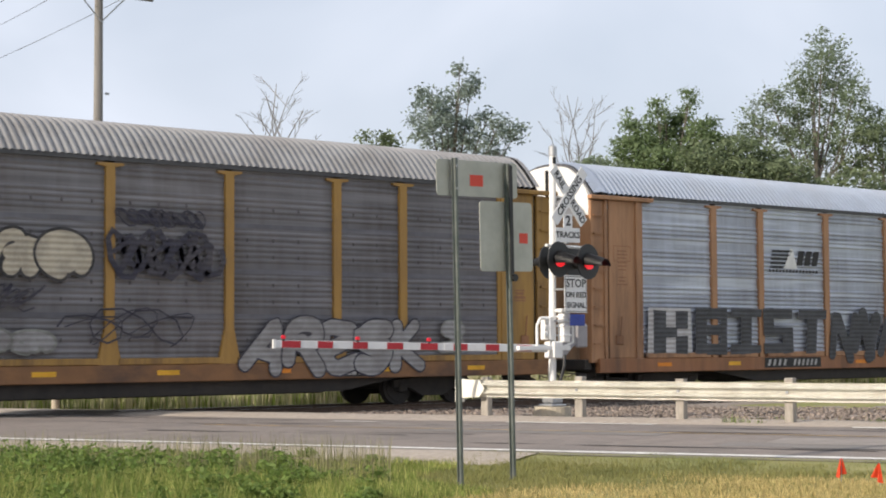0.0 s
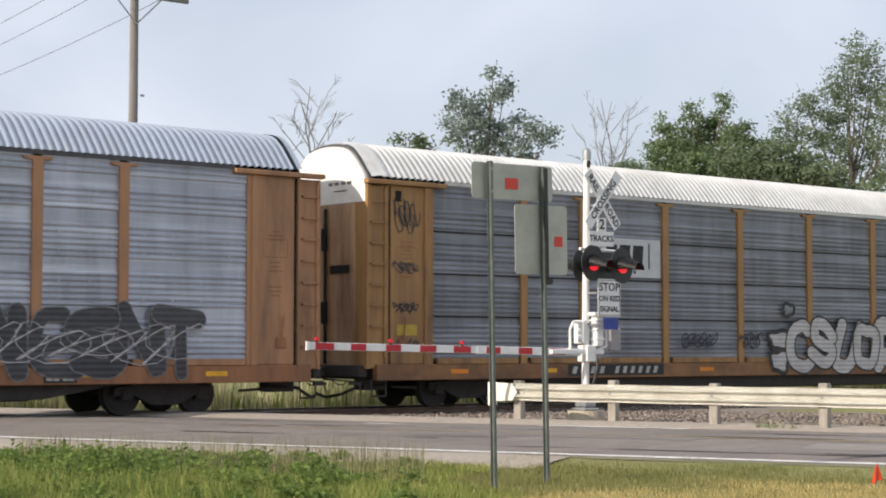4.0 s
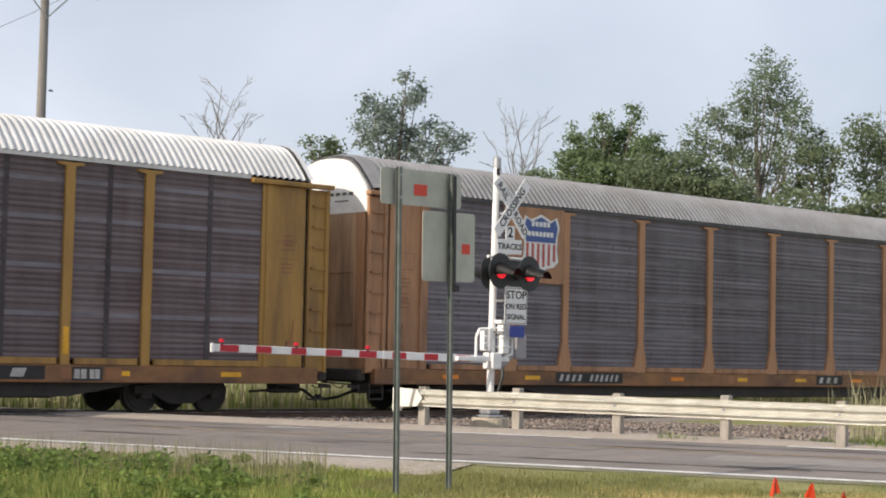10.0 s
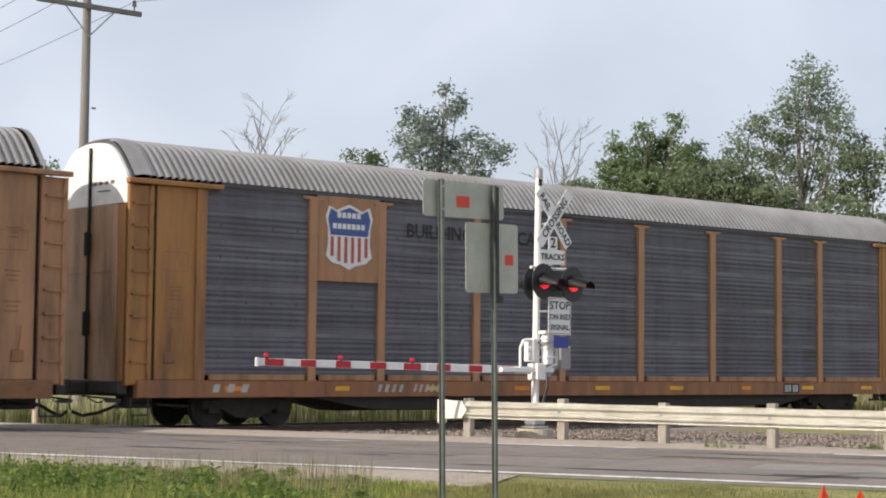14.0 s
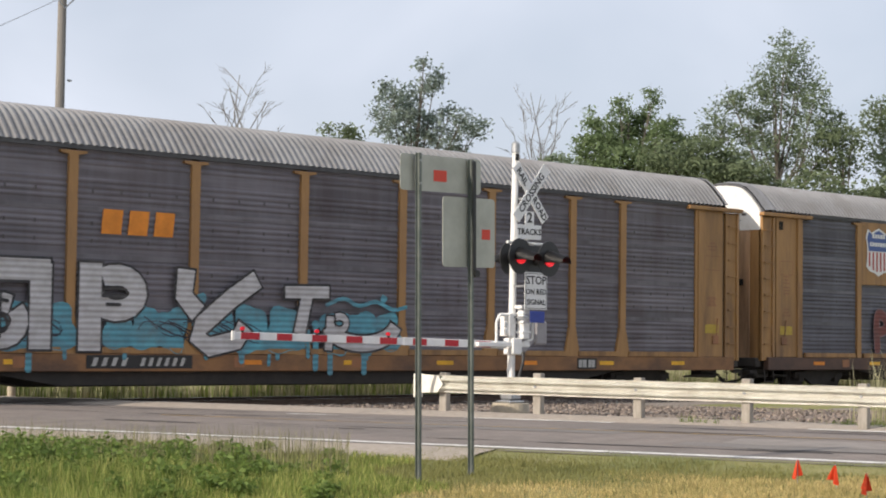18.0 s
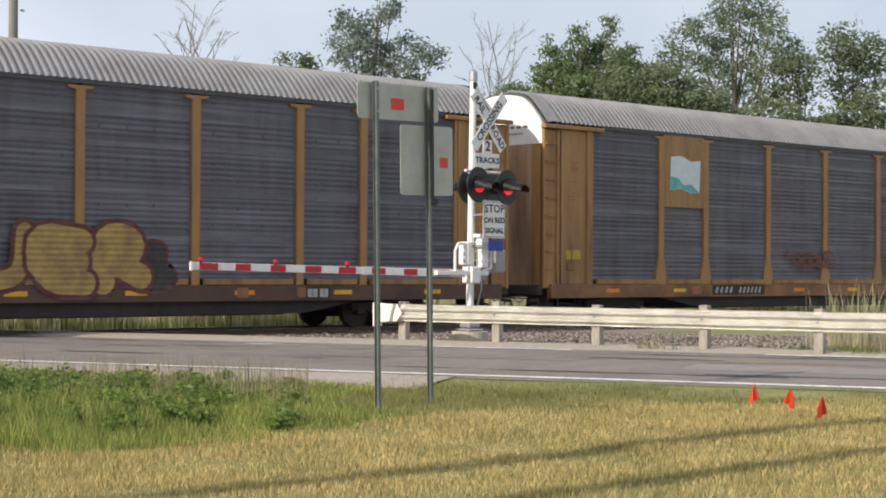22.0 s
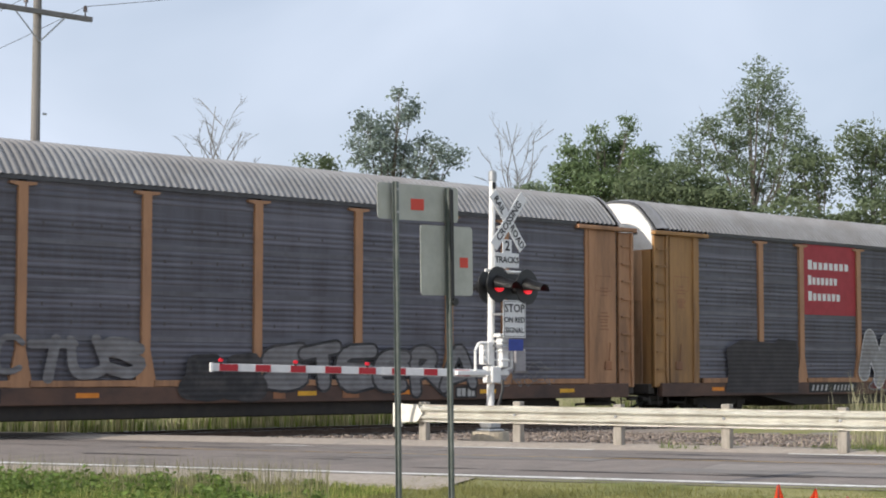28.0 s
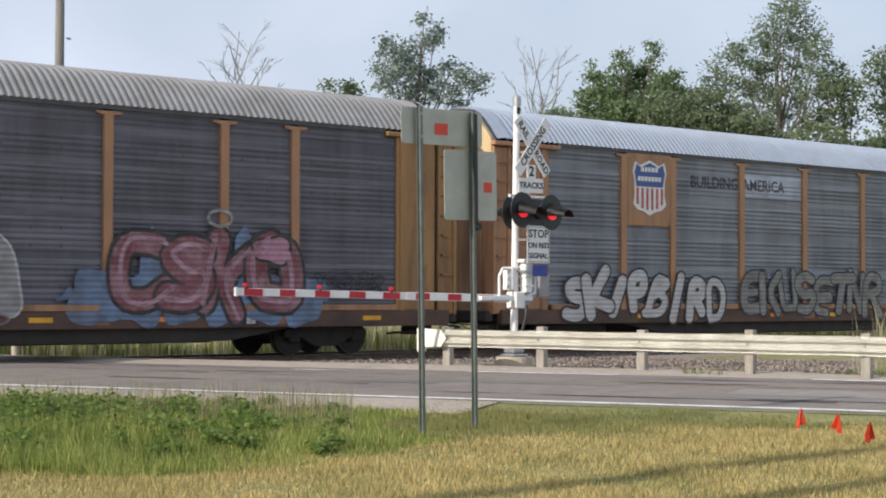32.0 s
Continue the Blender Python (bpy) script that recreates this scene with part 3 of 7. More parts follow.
CAP_WHITE = mat("white_end_door", (0.82, 0.81, 0.78), 0.5, color2=(0.70, 0.69, 0.66), scale=3, stain=(0.45, 0.38, 0.3), stain_amount=0.35, stain_scale=2)
# Dark of the roof-end rim; along the eave it paints the shadow line.
EDGE_DARK = mat("dark_rim_and_eave_shadow", (0.085, 0.085, 0.09), 0.7)
SOOTY_SILL = mat("sooty_sill_paint", (0.12, 0.065, 0.042), 0.7, color2=(0.07, 0.042, 0.034), scale=1.3, stain=(0.035, 0.026, 0.024), stain_amount=0.85, stain_scale=0.9, stretch=(0.6, 1, 1))
JOINT_DARK = sheet("joint_dark", (0.090, 0.081, 0.088), (0.049, 0.040, 0.040), 0.3)
GREY_WORN = sheet("worn_grey", (0.186, 0.180, 0.187), (0.108, 0.094, 0.090))
GREY_DARK = sheet("dark_grey", (0.160, 0.149, 0.164), (0.095, 0.076, 0.079))
GREY_MID = sheet("mid_grey", (0.140, 0.138, 0.158), (0.082, 0.074, 0.079))
GREY_BLUE = sheet("blue_grey", (0.242, 0.253, 0.280), (0.136, 0.136, 0.145))
SILVER = sheet("silver", (0.451, 0.478, 0.552), (0.267, 0.271, 0.294), 0.5, 0.5)
BROWN_GREY = sheet("brown_grey", (0.153, 0.127, 0.133), (0.093, 0.063, 0.065))
BAND_PALE = sheet("band_pale", (0.199, 0.187, 0.209), (0.116, 0.100, 0.106))
LOCK_GREY = mat("worn_grey_steel", (0.16, 0.145, 0.13), 0.6, 0.2, color2=(0.10, 0.09, 0.08), scale=6)
UNDER = mat("sooty_underframe", (0.03, 0.027, 0.025), 0.85, color2=(0.05, 0.043, 0.037), scale=4)
BAND_DARK = sheet("band_dark", (0.174, 0.164, 0.178), (0.082, 0.072, 0.072))
BAND_MID = sheet("band_mid", (0.164, 0.163, 0.181), (0.106, 0.098, 0.099))
AMBER_TAPE = mat("yellow_reflective_strip", (0.80, 0.42, 0.02), 0.5)
ORANGE_TAPE = mat("orange_sill_patch", (0.75, 0.25, 0.02), 0.6)
CARD = mat("black_stencil_plate", (0.025, 0.024, 0.024), 0.7)
PALE = mat("pale_stencil_paint", (0.45, 0.44, 0.42), 0.7)
YELLOW_CARD = mat("yellow_notice", (0.47, 0.33, 0.045), 0.65, color2=(0.36, 0.25, 0.045), scale=6)


def truck_parts(car, xc):
    """A four-wheeled truck under the car: frame, bolster and two keyed wheelsets."""
    truck = new("truck")
    truck.parent = car
    truck.location = (xc, 1.5, 0)
    truck["label"] = "sooty cast steel truck with roller bearings"
    for y in (-0.98, 0.98):
        bm = bmesh.new()
        prism(bm, [(-1.15, 0.40), (-1.15, 0.56), (-0.5, 0.62), (-0.3, 0.7), (0.3, 0.7), (0.5, 0.62), (1.15, 0.56), (1.15, 0.40), (0.7, 0.40), (0.3, 0.2), (-0.3, 0.2), (-0.7, 0.40)], y - 0.07, y + 0.07)
        for x in (-0.2, 0.0, 0.2):
            tube(bm, (x, y, 0.24), (x, y, 0.5), 0.07, n=8)
        for x in (-0.875, 0.875):
            box(bm, x - 0.13, y - 0.1, 0.3, x + 0.13, y + 0.1, 0.53, 0.02)
        part("side_frame", bm, UNDER, truck)
    bm = bmesh.new()
    box(bm, -0.2, -1.0, 0.36, 0.2, 1.0, 0.62, 0.03)
    part("bolster", bm, UNDER, truck)
    sets = []
    for x in (-0.875, 0.875):
        ws = share("wheelset", WHEELSET, truck, pose(x, 0, 0.42))
        sets.append(ws)
    return sets


def wheelset_mesh():
    bm = bmesh.new()
    tube(bm, (0, -1.05, 0), (0, 1.05, 0), 0.075, n=10)
    for s in (-1, 1):
        tube(bm, (0, s * 0.70, 0), (0, s * 0.735, 0), 0.445, n=28)
        tube(bm, (0, s * 0.735, 0), (0, s * 0.84, 0), 0.42, n=28)
        tube(bm, (0, s * 0.84, 0), (0, s * 0.86, 0), 0.34, n=20)
        for k in range(3):
            a = k * 2.094
            tube(bm, (0.07 * math.cos(a), s * 1.05, 0.07 * math.sin(a)), (0.07 * math.cos(a), s * 1.075, 0.07 * math.sin(a)), 0.02, n=6)
    me = bpy.data.meshes.new("wheelset")
    bmesh.ops.recalc_face_normals(bm, faces=bm.faces)
    bm.to_mesh(me)
    bm.free()
    me.materials.append(UNDER)
    return me


WHEELSET = wheelset_mesh()


def ladder_bm(x0, x1, z0, z1, step):
    bm = bmesh.new()
    for x in (x0, x1 - 0.025):
        box(bm, x, -0.02, z0 - 0.2, x + 0.025, 0.03, z1 + 0.1)
    z = z0
    while z < z1:
        box(bm, x0, -0.06, z, x1, -0.035, z + 0.035)
        box(bm, x0, -0.06, z, x0 + 0.03, 0.0, z + 0.035)
        box(bm, x1 - 0.03, -0.06, z, x1, 0.0, z + 0.035)
        z += step
    return bm


def end_parts(car, left, paint, cap, slot, plated, tall_rod=False):
    """One end of a car: corner column with rungs, side door panel, shelf and the tall end door."""
    s = (lambda x: x) if left else (lambda x: BODY - x)
    def bx(bm, a, y0, z0, b, y1, z1, bev=0.0):
        p, q = sorted((s(a), s(b)))
        box(bm, p, y0, z0, q, y1, z1, bev)
    bm = bmesh.new()
    bx(bm, 0.0, 0.02, 0.9, 0.58, 0.5, EAVE - 0.12, 0.03)
    bx(bm, 0.0, -0.02, 0.9, 0.07, 0.1, EAVE - 0.12)
    bx(bm, 0.5, -0.02, 0.9, 0.58, 0.1, EAVE - 0.12)
    part("corner_column", bm, paint, car)
    p, q = sorted((s(0.07), s(0.5)))
    part("ladder", ladder_bm(p, q, 1.35, EAVE - 0.3, 0.46), paint, car)
    bm = bmesh.new()
    bx(bm, 0.58, 0.05, SILL_TOP, 0.66, 0.4, EAVE - 0.12)
    part("door_gap", bm, GAP_BLACK, car)
    bm = bmesh.new()
    bx(bm, 0.66, 0.0, SILL_TOP, 1.62, 0.06, EAVE - 0.1, 0.015)
    part("side_door", bm, paint, car, "flat painted end door panel")
    bm = bmesh.new()
    bx(bm, 1.6, -0.05, SILL_TOP - 0.05, 1.76, 0.03, EAVE - 0.1, 0.012)
    bx(bm, 1.76, -0.02, SILL_TOP - 0.05, 1.86, 0.03, EAVE - 0.1)
    part("door_post", bm, paint, car)
    bm = bmesh.new()
    bx(bm, -0.06, -0.12, EAVE - 0.10, 2.2, 0.05, EAVE + 0.0, 0.012)
    part("shelf_beam", bm, paint, car, "projecting painted beam under the roof edge")
    # the tall end door: two leaves under the arched panel; at the trailing end it stands further in
    e = -0.02 if left else BODY - ROOF_END - 0.03
    for y0, y1 in ((0.42, 1.49), (1.51, 2.58)):
        bm = bmesh.new()
        bx(bm, e, y0, 0.85, e + 0.09, y1, 4.58, 0.012)
        for z in (2.0, 3.2):
            bx(bm, e - 0.018, y0 + 0.03, z, e, y1 - 0.03, z + 0.03)
        part("end_door", bm, BRIGHTENED_END, car, "tan end door leaf with light put into its colour")
    p, q = sorted((s(e), s(e + 0.09)))
    part("end_cap", arch_bm(p, q - p, 0.05, 4.585), cap, car, "arched white upper end panel")
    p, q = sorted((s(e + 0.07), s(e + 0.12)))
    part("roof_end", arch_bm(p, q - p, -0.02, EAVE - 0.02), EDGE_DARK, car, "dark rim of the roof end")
    if left:
        bm = bmesh.new()
        bx(bm, e - 0.01, 1.465, 1.0, e - 0.06, 1.535, 5.8 if tall_rod else 4.5, 0.01)
        part("lock_rod", bm, GAP_BLACK, car, "black lock rod down the middle of the end door")
        for z in (3.55, 1.9):
            bm = bmesh.new()
            bx(bm, e - 0.01, 1.42, z, e - 0.11, 1.58, z + 0.5, 0.02)
            part("lock_case", bm, GAP_BLACK, car)
        for k in range(4):
            bm = bmesh.new()
            bx(bm, e - 0.002, 0.55 + 0.24 * k, 5.0, e - 0.01, 0.70 + 0.24 * k, 5.07)
            part("stencil_line", bm, LOCK_GREY, car)
        bm = bmesh.new()
        bx(bm, e - 0.002, 0.72, 4.86, e - 0.014, 1.22, 4.88)
        part("grab_iron", bm, LOCK_GREY, car)
    if plated:
        bm = bmesh.new()
        bx(bm, e - 0.02, 0.62, 3.02, e - 0.035, 1.32, 3.2)
        part("slot_plate", bm, GAP_BLACK, car, "black slotted plate")
    # far corner column
    bm = bmesh.new()
    bx(bm, 0.0, 2.5, 0.9, 1.7, 2.98, EAVE - 0.12, 0.02)
    part("corner_column", bm, paint, car)
    if slot:
        bm = bmesh.new()
        bx(bm, 0.78, -0.012, 4.62, 0.95, 0.01, 4.86)
        part("hand_hole", bm, GAP_BLACK, car)


def coupler(car, left):
    s = -1 if left else 1
    x = 0.0 if left else BODY
    bm = bmesh.new()
    box(bm, min(x, x + s * 0.62), 1.38, 0.72, max(x, x + s * 0.62), 1.62, 0.95, 0.03)
    box(bm, min(x + s * 0.5, x + s * 0.64), 1.3, 0.68, max(x + s * 0.5, x + s * 0.64), 1.72, 1.0, 0.03)
    part("coupler", bm, UNDER, car)
    bm = bmesh.new()
    box(bm, min(x - s * 0.1, x + s * 0.12), 0.1, 0.72, max(x - s * 0.1, x + s * 0.12), 2.9, 0.98, 0.02)
    box(bm, min(x, x + s * 0.3), 0.15, 0.55, max(x, x + s * 0.3), 0.25, 0.62)
    part("end_sill", bm, UNDER, car)
    bm = bmesh.new()
    pts = [Vector((x - s * 0.9, 0.5, 0.55)), Vector((x - s * 0.2, 0.55, 0.5)), Vector((x + s * 0.2, 0.7, 0.33)), Vector((x + s * 0.45, 0.9, 0.27)), Vector((x + s * 0.64, 1.0, 0.36))]
    for a, b in zip(pts, pts[1:]):
        tube(bm, a, b, 0.035, n=7)
    part("air_hose", bm, GAP_BLACK, car)
    bm = bmesh.new()
    tube(bm, (x + s * 0.16, 0.05, 0.62), (x + s * 0.22, 1.3, 0.66), 0.018, n=6)
    tube(bm, (x + s * 0.16, 0.05, 0.62), (x + s * 0.16, 0.0, 0.42), 0.018, n=6)
    part("uncoupling_rod", bm, UNDER, car)
    bm = bmesh.new()
    for q in (0.12, 0.52):
        tube(bm, (x - s * q, -0.02, 0.66), (x - s * q, -0.03, 0.30), 0.016, n=6)
    tube(bm, (x - s * 0.12, -0.03, 0.30), (x - s * 0.52, -0.03, 0.30), 0.02, n=6)
    part("step_stirrup", bm, UNDER, car)
    bm = bmesh.new()
    box(bm, min(x - s * 0.3, x - s * 0.95), 0.5, 0.42, max(x - s * 0.3, x - s * 0.95), 0.9, 0.66, 0.02)
    tube(bm, (x - s * 1.0, 0.4, 0.5), (x - s * 1.75, 0.45, 0.46), 0.03, n=6)
    part("brake_gear", bm, UNDER, car)
    bm = bmesh.new()
    for k in range(4):
        tube(bm, (x + s * (0.1 + 0.1 * k), 0.6, 0.6 - 0.06 * math.sin(k)), (x + s * (0.2 + 0.1 * k), 0.6, 0.6 - 0.06 * math.sin(k + 1)), 0.014, n=5)
    part("chain", bm, UNDER, car)
    bm = bmesh.new()
    box(bm, abs(x - 1.0) - 0.13, -0.035, 1.35, abs(x - 1.0) + 0.13, 0.0, 1.58, 0.015)
    tube(bm, (abs(x - 1.0), -0.05, 1.58), (abs(x - 1.0) + 0.05, -0.05, 2.05), 0.015, n=6)
    part("door_latch", bm, RUST, car, "rusty door latch with a lever")


def build_car(n, c):
    car = thing("autorack_car", c["label"], "railway car", "cars of the train")
    sheet_m, paint, roof_m = c["sheet"], c["paint"], c["roof"]
    for (a, b), me in zip(BAYS, DEEP_PANELS if sheet_m in (SILVER, GREY_BLUE) else PANELS):
        ob = share("side_panel", me, car, pose(a, 0.034, 0), sheet_m)
        if not c.get("band"):
            ob.material_slots[1].link = "OBJECT"
            ob.material_slots[1].material = sheet_m
    if c.get("band"):
        for z in (1.93, 2.88, 3.84):
            for (a, b), me in zip(BAYS, BANDS):
                share("seam_band", me, car, pose(a, 0.0245, z), c["band"])
    for a, b in BAYS if "joint" in c else ():
        share("sheet_joint", JOINT, car, pose((a + b) / 2 + 0.02, 0.012, 0), c["joint"])
    bm = bmesh.new()
    box(bm, 1.8, 2.95, SILL_TOP, BODY - 1.8, 2.99, EAVE)
    part("far_side", bm, sheet_m, car)
    flared = POST_FLARED if c.get("flared") else POST_PLAIN
    for x in POSTS[1:-1]:
        share("post", flared, car, pose(x, 0.02, 0), paint)
    share("roof", ROOF, car, None, roof_m, "ribbed arched metal roof")
    share("roof_plate", PLATE_LONG if "hood" in c else PLATE_LEAD, car, None, c.get("hood", roof_m), "smooth arched roof end sheet")
    share("roof_plate", PLATE_TRAIL, car, None, roof_m, "smooth arched roof end sheet")
    # Except on white roofs, the strip's dark colour stands in for eave shadow.
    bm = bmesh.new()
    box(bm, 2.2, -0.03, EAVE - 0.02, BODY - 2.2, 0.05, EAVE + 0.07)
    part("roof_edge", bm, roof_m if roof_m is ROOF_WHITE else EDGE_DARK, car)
    for left in (True, False):
        end_parts(car, left, c.get("end", paint), c.get("cap", CAP_WHITE), n in (2, 7), left and n in (2, 3, 7), n in (1, 5, 6, 9))
        coupler(car, left)
    bm = bmesh.new()
    box(bm, 0.25, -0.06, SILL_LOW, BODY - 0.25, 0.12, SILL_TOP, 0.015)
    part("side_sill", bm, c.get("sill", GRIME), car)
    for (a, b), me in zip(BAYS, RAILS):
        share("rub_rail", me, car, pose(a + 0.1, 0, SILL_TOP), paint)
    bm = bmesh.new()
    box(bm, 0.3, 0.2, 0.66, BODY - 0.3, 2.8, 0.9)
    part("underframe", bm, UNDER, car)
    bm = bmesh.new()
    prism(bm, [(4.6, 0.66), (6.2, 0.30), (BODY - 6.2, 0.30), (BODY - 4.6, 0.66)], 1.15, 1.85)
    part("centre_sill", bm, UNDER, car)
    bm = bmesh.new()
    prism(bm, [(4.6, 0.66), (6.4, 0.36), (BODY - 6.4, 0.36), (BODY - 4.6, 0.66)], 0.12, 0.22)
    part("side_girder", bm, UNDER, car)
    bm = bmesh.new()
    box(bm, 0.2, 2.85, SILL_LOW, BODY - 0.2, 2.98, SILL_TOP)
    part("side_sill", bm, c.get("sill", paint), car)
    sets = truck_parts(car, 3.3) + truck_parts(car, BODY - 3.5)
    # reflective strips along the sill
    for i, x in enumerate(np.linspace(2.6, BODY - 2.6, 9)):
        bm = bmesh.new()
        box(bm, x - 0.26, -0.066, 0.78, x + 0.26, -0.059, 0.88)
        part("reflector_strip", bm, AMBER_TAPE if i % 3 else ORANGE_TAPE, car)
    return car, sets


CARS = [
    dict(label="autorack car with dull grey slatted sides and gold posts", sheet=GREY_WORN, band=BAND_MID, paint=MUSTARD, roof=ROOF_GREY, flared=True),
    dict(label="autorack car with bright silver sides and black graffiti", sheet=SILVER, paint=TAN, roof=ROOF_BLUE, sill=RUST),
    dict(label="autorack car with blue-grey sides, white roof and bubble graffiti", sheet=GREY_BLUE, paint=GOLD, roof=ROOF_WHITE),
    dict(label="autorack car with dark brown-grey sides, white roof and mustard ends", joint=JOINT_DARK, sheet=BROWN_GREY, paint=MUSTARD, roof=ROOF_WHITE),
    dict(label="autorack car with dark grey sides and tan flared posts", sheet=GREY_DARK, band=BAND_DARK, paint=TAN, roof=ROOF_GREY, flared=True),
    dict(label="autorack car with mid grey sides, gold ends and a shield emblem", sheet=GREY_MID, band=BAND_MID, paint=TAN, roof=ROOF_GREY, sill=RUST, end=AMBER),
    dict(label="autorack car with grey sides and large white and blue graffiti", sheet=GREY_DARK, band=BAND_DARK, paint=GOLD, roof=ROOF_GREY, end=GOLD, flared=True),
    dict(label="autorack car with grey sides and yellow block graffiti", sheet=GREY_MID, band=BAND_MID, paint=GOLD, roof=ROOF_GREY, sill=SOOTY_SILL),
    dict(label="autorack car with grey sides and a pale flag emblem", sheet=GREY_MID, band=BAND_MID, paint=GOLD, roof=ROOF_GREY, flared=True),
    dict(label="autorack car with grey sides, tan posts and faded graffiti", sheet=GREY_MID, band=BAND_MID, sill=SOOTY_SILL, paint=TAN, roof=ROOF_GREY, flared=True, hood=CAP_WHITE),
    dict(label="autorack car with grey sides, a red square panel and bright graffiti", sheet=GREY_MID, band=BAND_MID, sill=SOOTY_SILL, end=GOLD, paint=TAN, roof=ROOF_GREY, flared=True),
    dict(label="autorack car with blue-grey sides and yellow arched ends", sheet=GREY_BLUE, paint=TAN, roof=ROOF_BLUE, sill=SOOTY_SILL, end=TAN, cap=CAP_CREAM),
]
SHIFT = (-0.10, -0.08, -0.07, 0.0, -0.10, 0.03, 0.12, -0.10, -0.08, -0.03, -0.44, -0.48)
TRAIN = [build_car(n, c) for n, c in enumerate(CARS)]


def car_x(n, t):
    return LEAD + SHIFT[n] + PITCH * n - 9.165 * t + 0.0055 * t * t
# ---- emblems, plates and graffiti on the cars ----
def flat(bm, pts, y, mi=0):
    f = bm.faces.new([bm.verts.new((x, y, z)) for x, z in pts])
    f.material_index = mi


def ribbon(bm, pts, w, y, mi=0):
    """A painted stroke along points in x and z."""
    n = len(pts)
    side = []
    for i, (x, z) in enumerate(pts):
        ax, az = pts[max(i - 1, 0)]
        bx, bz = pts[min(i + 1, n - 1)]
        d = math.hypot(bx - ax, bz - az) or 1.0
        ox, oz = -(bz - az) / d * w / 2, (bx - ax) / d * w / 2
        side.append((bm.verts.new((x + ox, y, z + oz)), bm.verts.new((x - ox, y, z - oz))))
    for (a, b), (c, d) in zip(side, side[1:]):
        bm.faces.new((a, b, d, c)).material_index = mi


def blob(cx, cz, rx, rz, rnd, power=3.4, n=30, wob=0.08):
    out = []
    ph = rnd.uniform(0, 6.28)
    for i in range(n):
        a = 2 * math.pi * i / n
        c, s = math.cos(a), math.sin(a)
        k = (abs(c) ** power + abs(s) ** power) ** (-1 / power)
        k *= 1 + wob * math.sin(3 * a + ph) + wob * 0.6 * math.sin(5 * a - ph)
        out.append((cx + rx * c * k, cz + rz * s * k))
    return out


def arc(cx, cz, rx, rz, a0, a1, n=9):
    return [(cx + rx * math.cos(radians(a)), cz + rz * math.sin(radians(a))) for a in np.linspace(a0, a1, n)]


# loose painted strokes in a unit box
STROKES = [
    [arc(0.42, 0.62, 0.32, 0.3, 200, -60, 12) + [(0.75, 0.15), (0.35, 0.06)], [(0.6, 0.5), (0.95, 0.62)]],
    [[(0.08, 0.3), (0.3, 0.92), (0.45, 0.35), (0.68, 0.95), (0.92, 0.2)], [(0.2, 0.08), (0.8, 0.1)]],
    [arc(0.5, 0.48, 0.4, 0.42, -40, 250, 14), arc(0.55, 0.45, 0.16, 0.2, 0, 270, 8)],
    [[(0.1, 0.85), (0.55, 0.95), (0.88, 0.7), (0.4, 0.5), (0.2, 0.18), (0.6, 0.05), (0.95, 0.22)], [(0.6, 0.62), (0.62, 0.3)]],
    [arc(0.3, 0.5, 0.22, 0.42, 20, 330, 12), arc(0.74, 0.45, 0.2, 0.38, 160, -150, 12)],
    [[(0.12, 0.1), (0.2, 0.8), (0.5, 0.95), (0.62, 0.6), (0.4, 0.45)], [(0.5, 0.1), (0.7, 0.75), (0.95, 0.4), (0.85, 0.08)]],
    [[(0.05, 0.55), (0.35, 0.95), (0.7, 0.8), (0.95, 0.98)], [(0.25, 0.7), (0.2, 0.08), (0.55, 0.3), (0.9, 0.06)]],
]


def soften(pts, rounds=2):
    """The line with its corners cut, so that it bends smoothly."""
    for _ in range(rounds):
        out = [pts[0]]
        for (ax, az), (bx, bz) in zip(pts, pts[1:]):
            out += [(ax * 0.75 + bx * 0.25, az * 0.75 + bz * 0.25), (ax * 0.25 + bx * 0.75, az * 0.25 + bz * 0.75)]
        pts = out + [pts[-1]]
    return pts


def brush(bm, pts, w, y, mi, rounds=2):
    """A fat painted stroke: one strip with round ends."""
    pts = soften(pts, rounds) if len(pts) > 2 else pts
    ax, az = pts[0]
    bx, bz = pts[1]
    cx, cz = pts[-2]
    dx, dz = pts[-1]
    r = w / 2
    line = []
    for k in (0.98, 0.8, 0.45):
        l = math.hypot(bx - ax, bz - az) or 1.0
        line.append((ax - (bx - ax) / l * r * k, az - (bz - az) / l * r * k, math.sqrt(1 - k * k)))
    line += [(x, z, 1.0) for x, z in pts]
    for k in (0.45, 0.8, 0.98):
        l = math.hypot(dx - cx, dz - cz) or 1.0
        line.append((dx + (dx - cx) / l * r * k, dz + (dz - cz) / l * r * k, math.sqrt(1 - k * k)))
    rows = []
    for i, (x, z, k) in enumerate(line):
        px, pz, _ = line[max(i - 1, 0)]
        qx, qz, _ = line[min(i + 1, len(line) - 1)]
        l = math.hypot(qx - px, qz - pz) or 1.0
        ox, oz = -(qz - pz) / l * r * k, (qx - px) / l * r * k
        yy = y - 0.00003 * i
        rows.append((bm.verts.new((x + ox, yy, z + oz)), bm.verts.new((x - ox, yy, z - oz))))
    for (p, q), (u, v) in zip(rows, rows[1:]):
        bm.faces.new((p, q, v, u)).material_index = mi


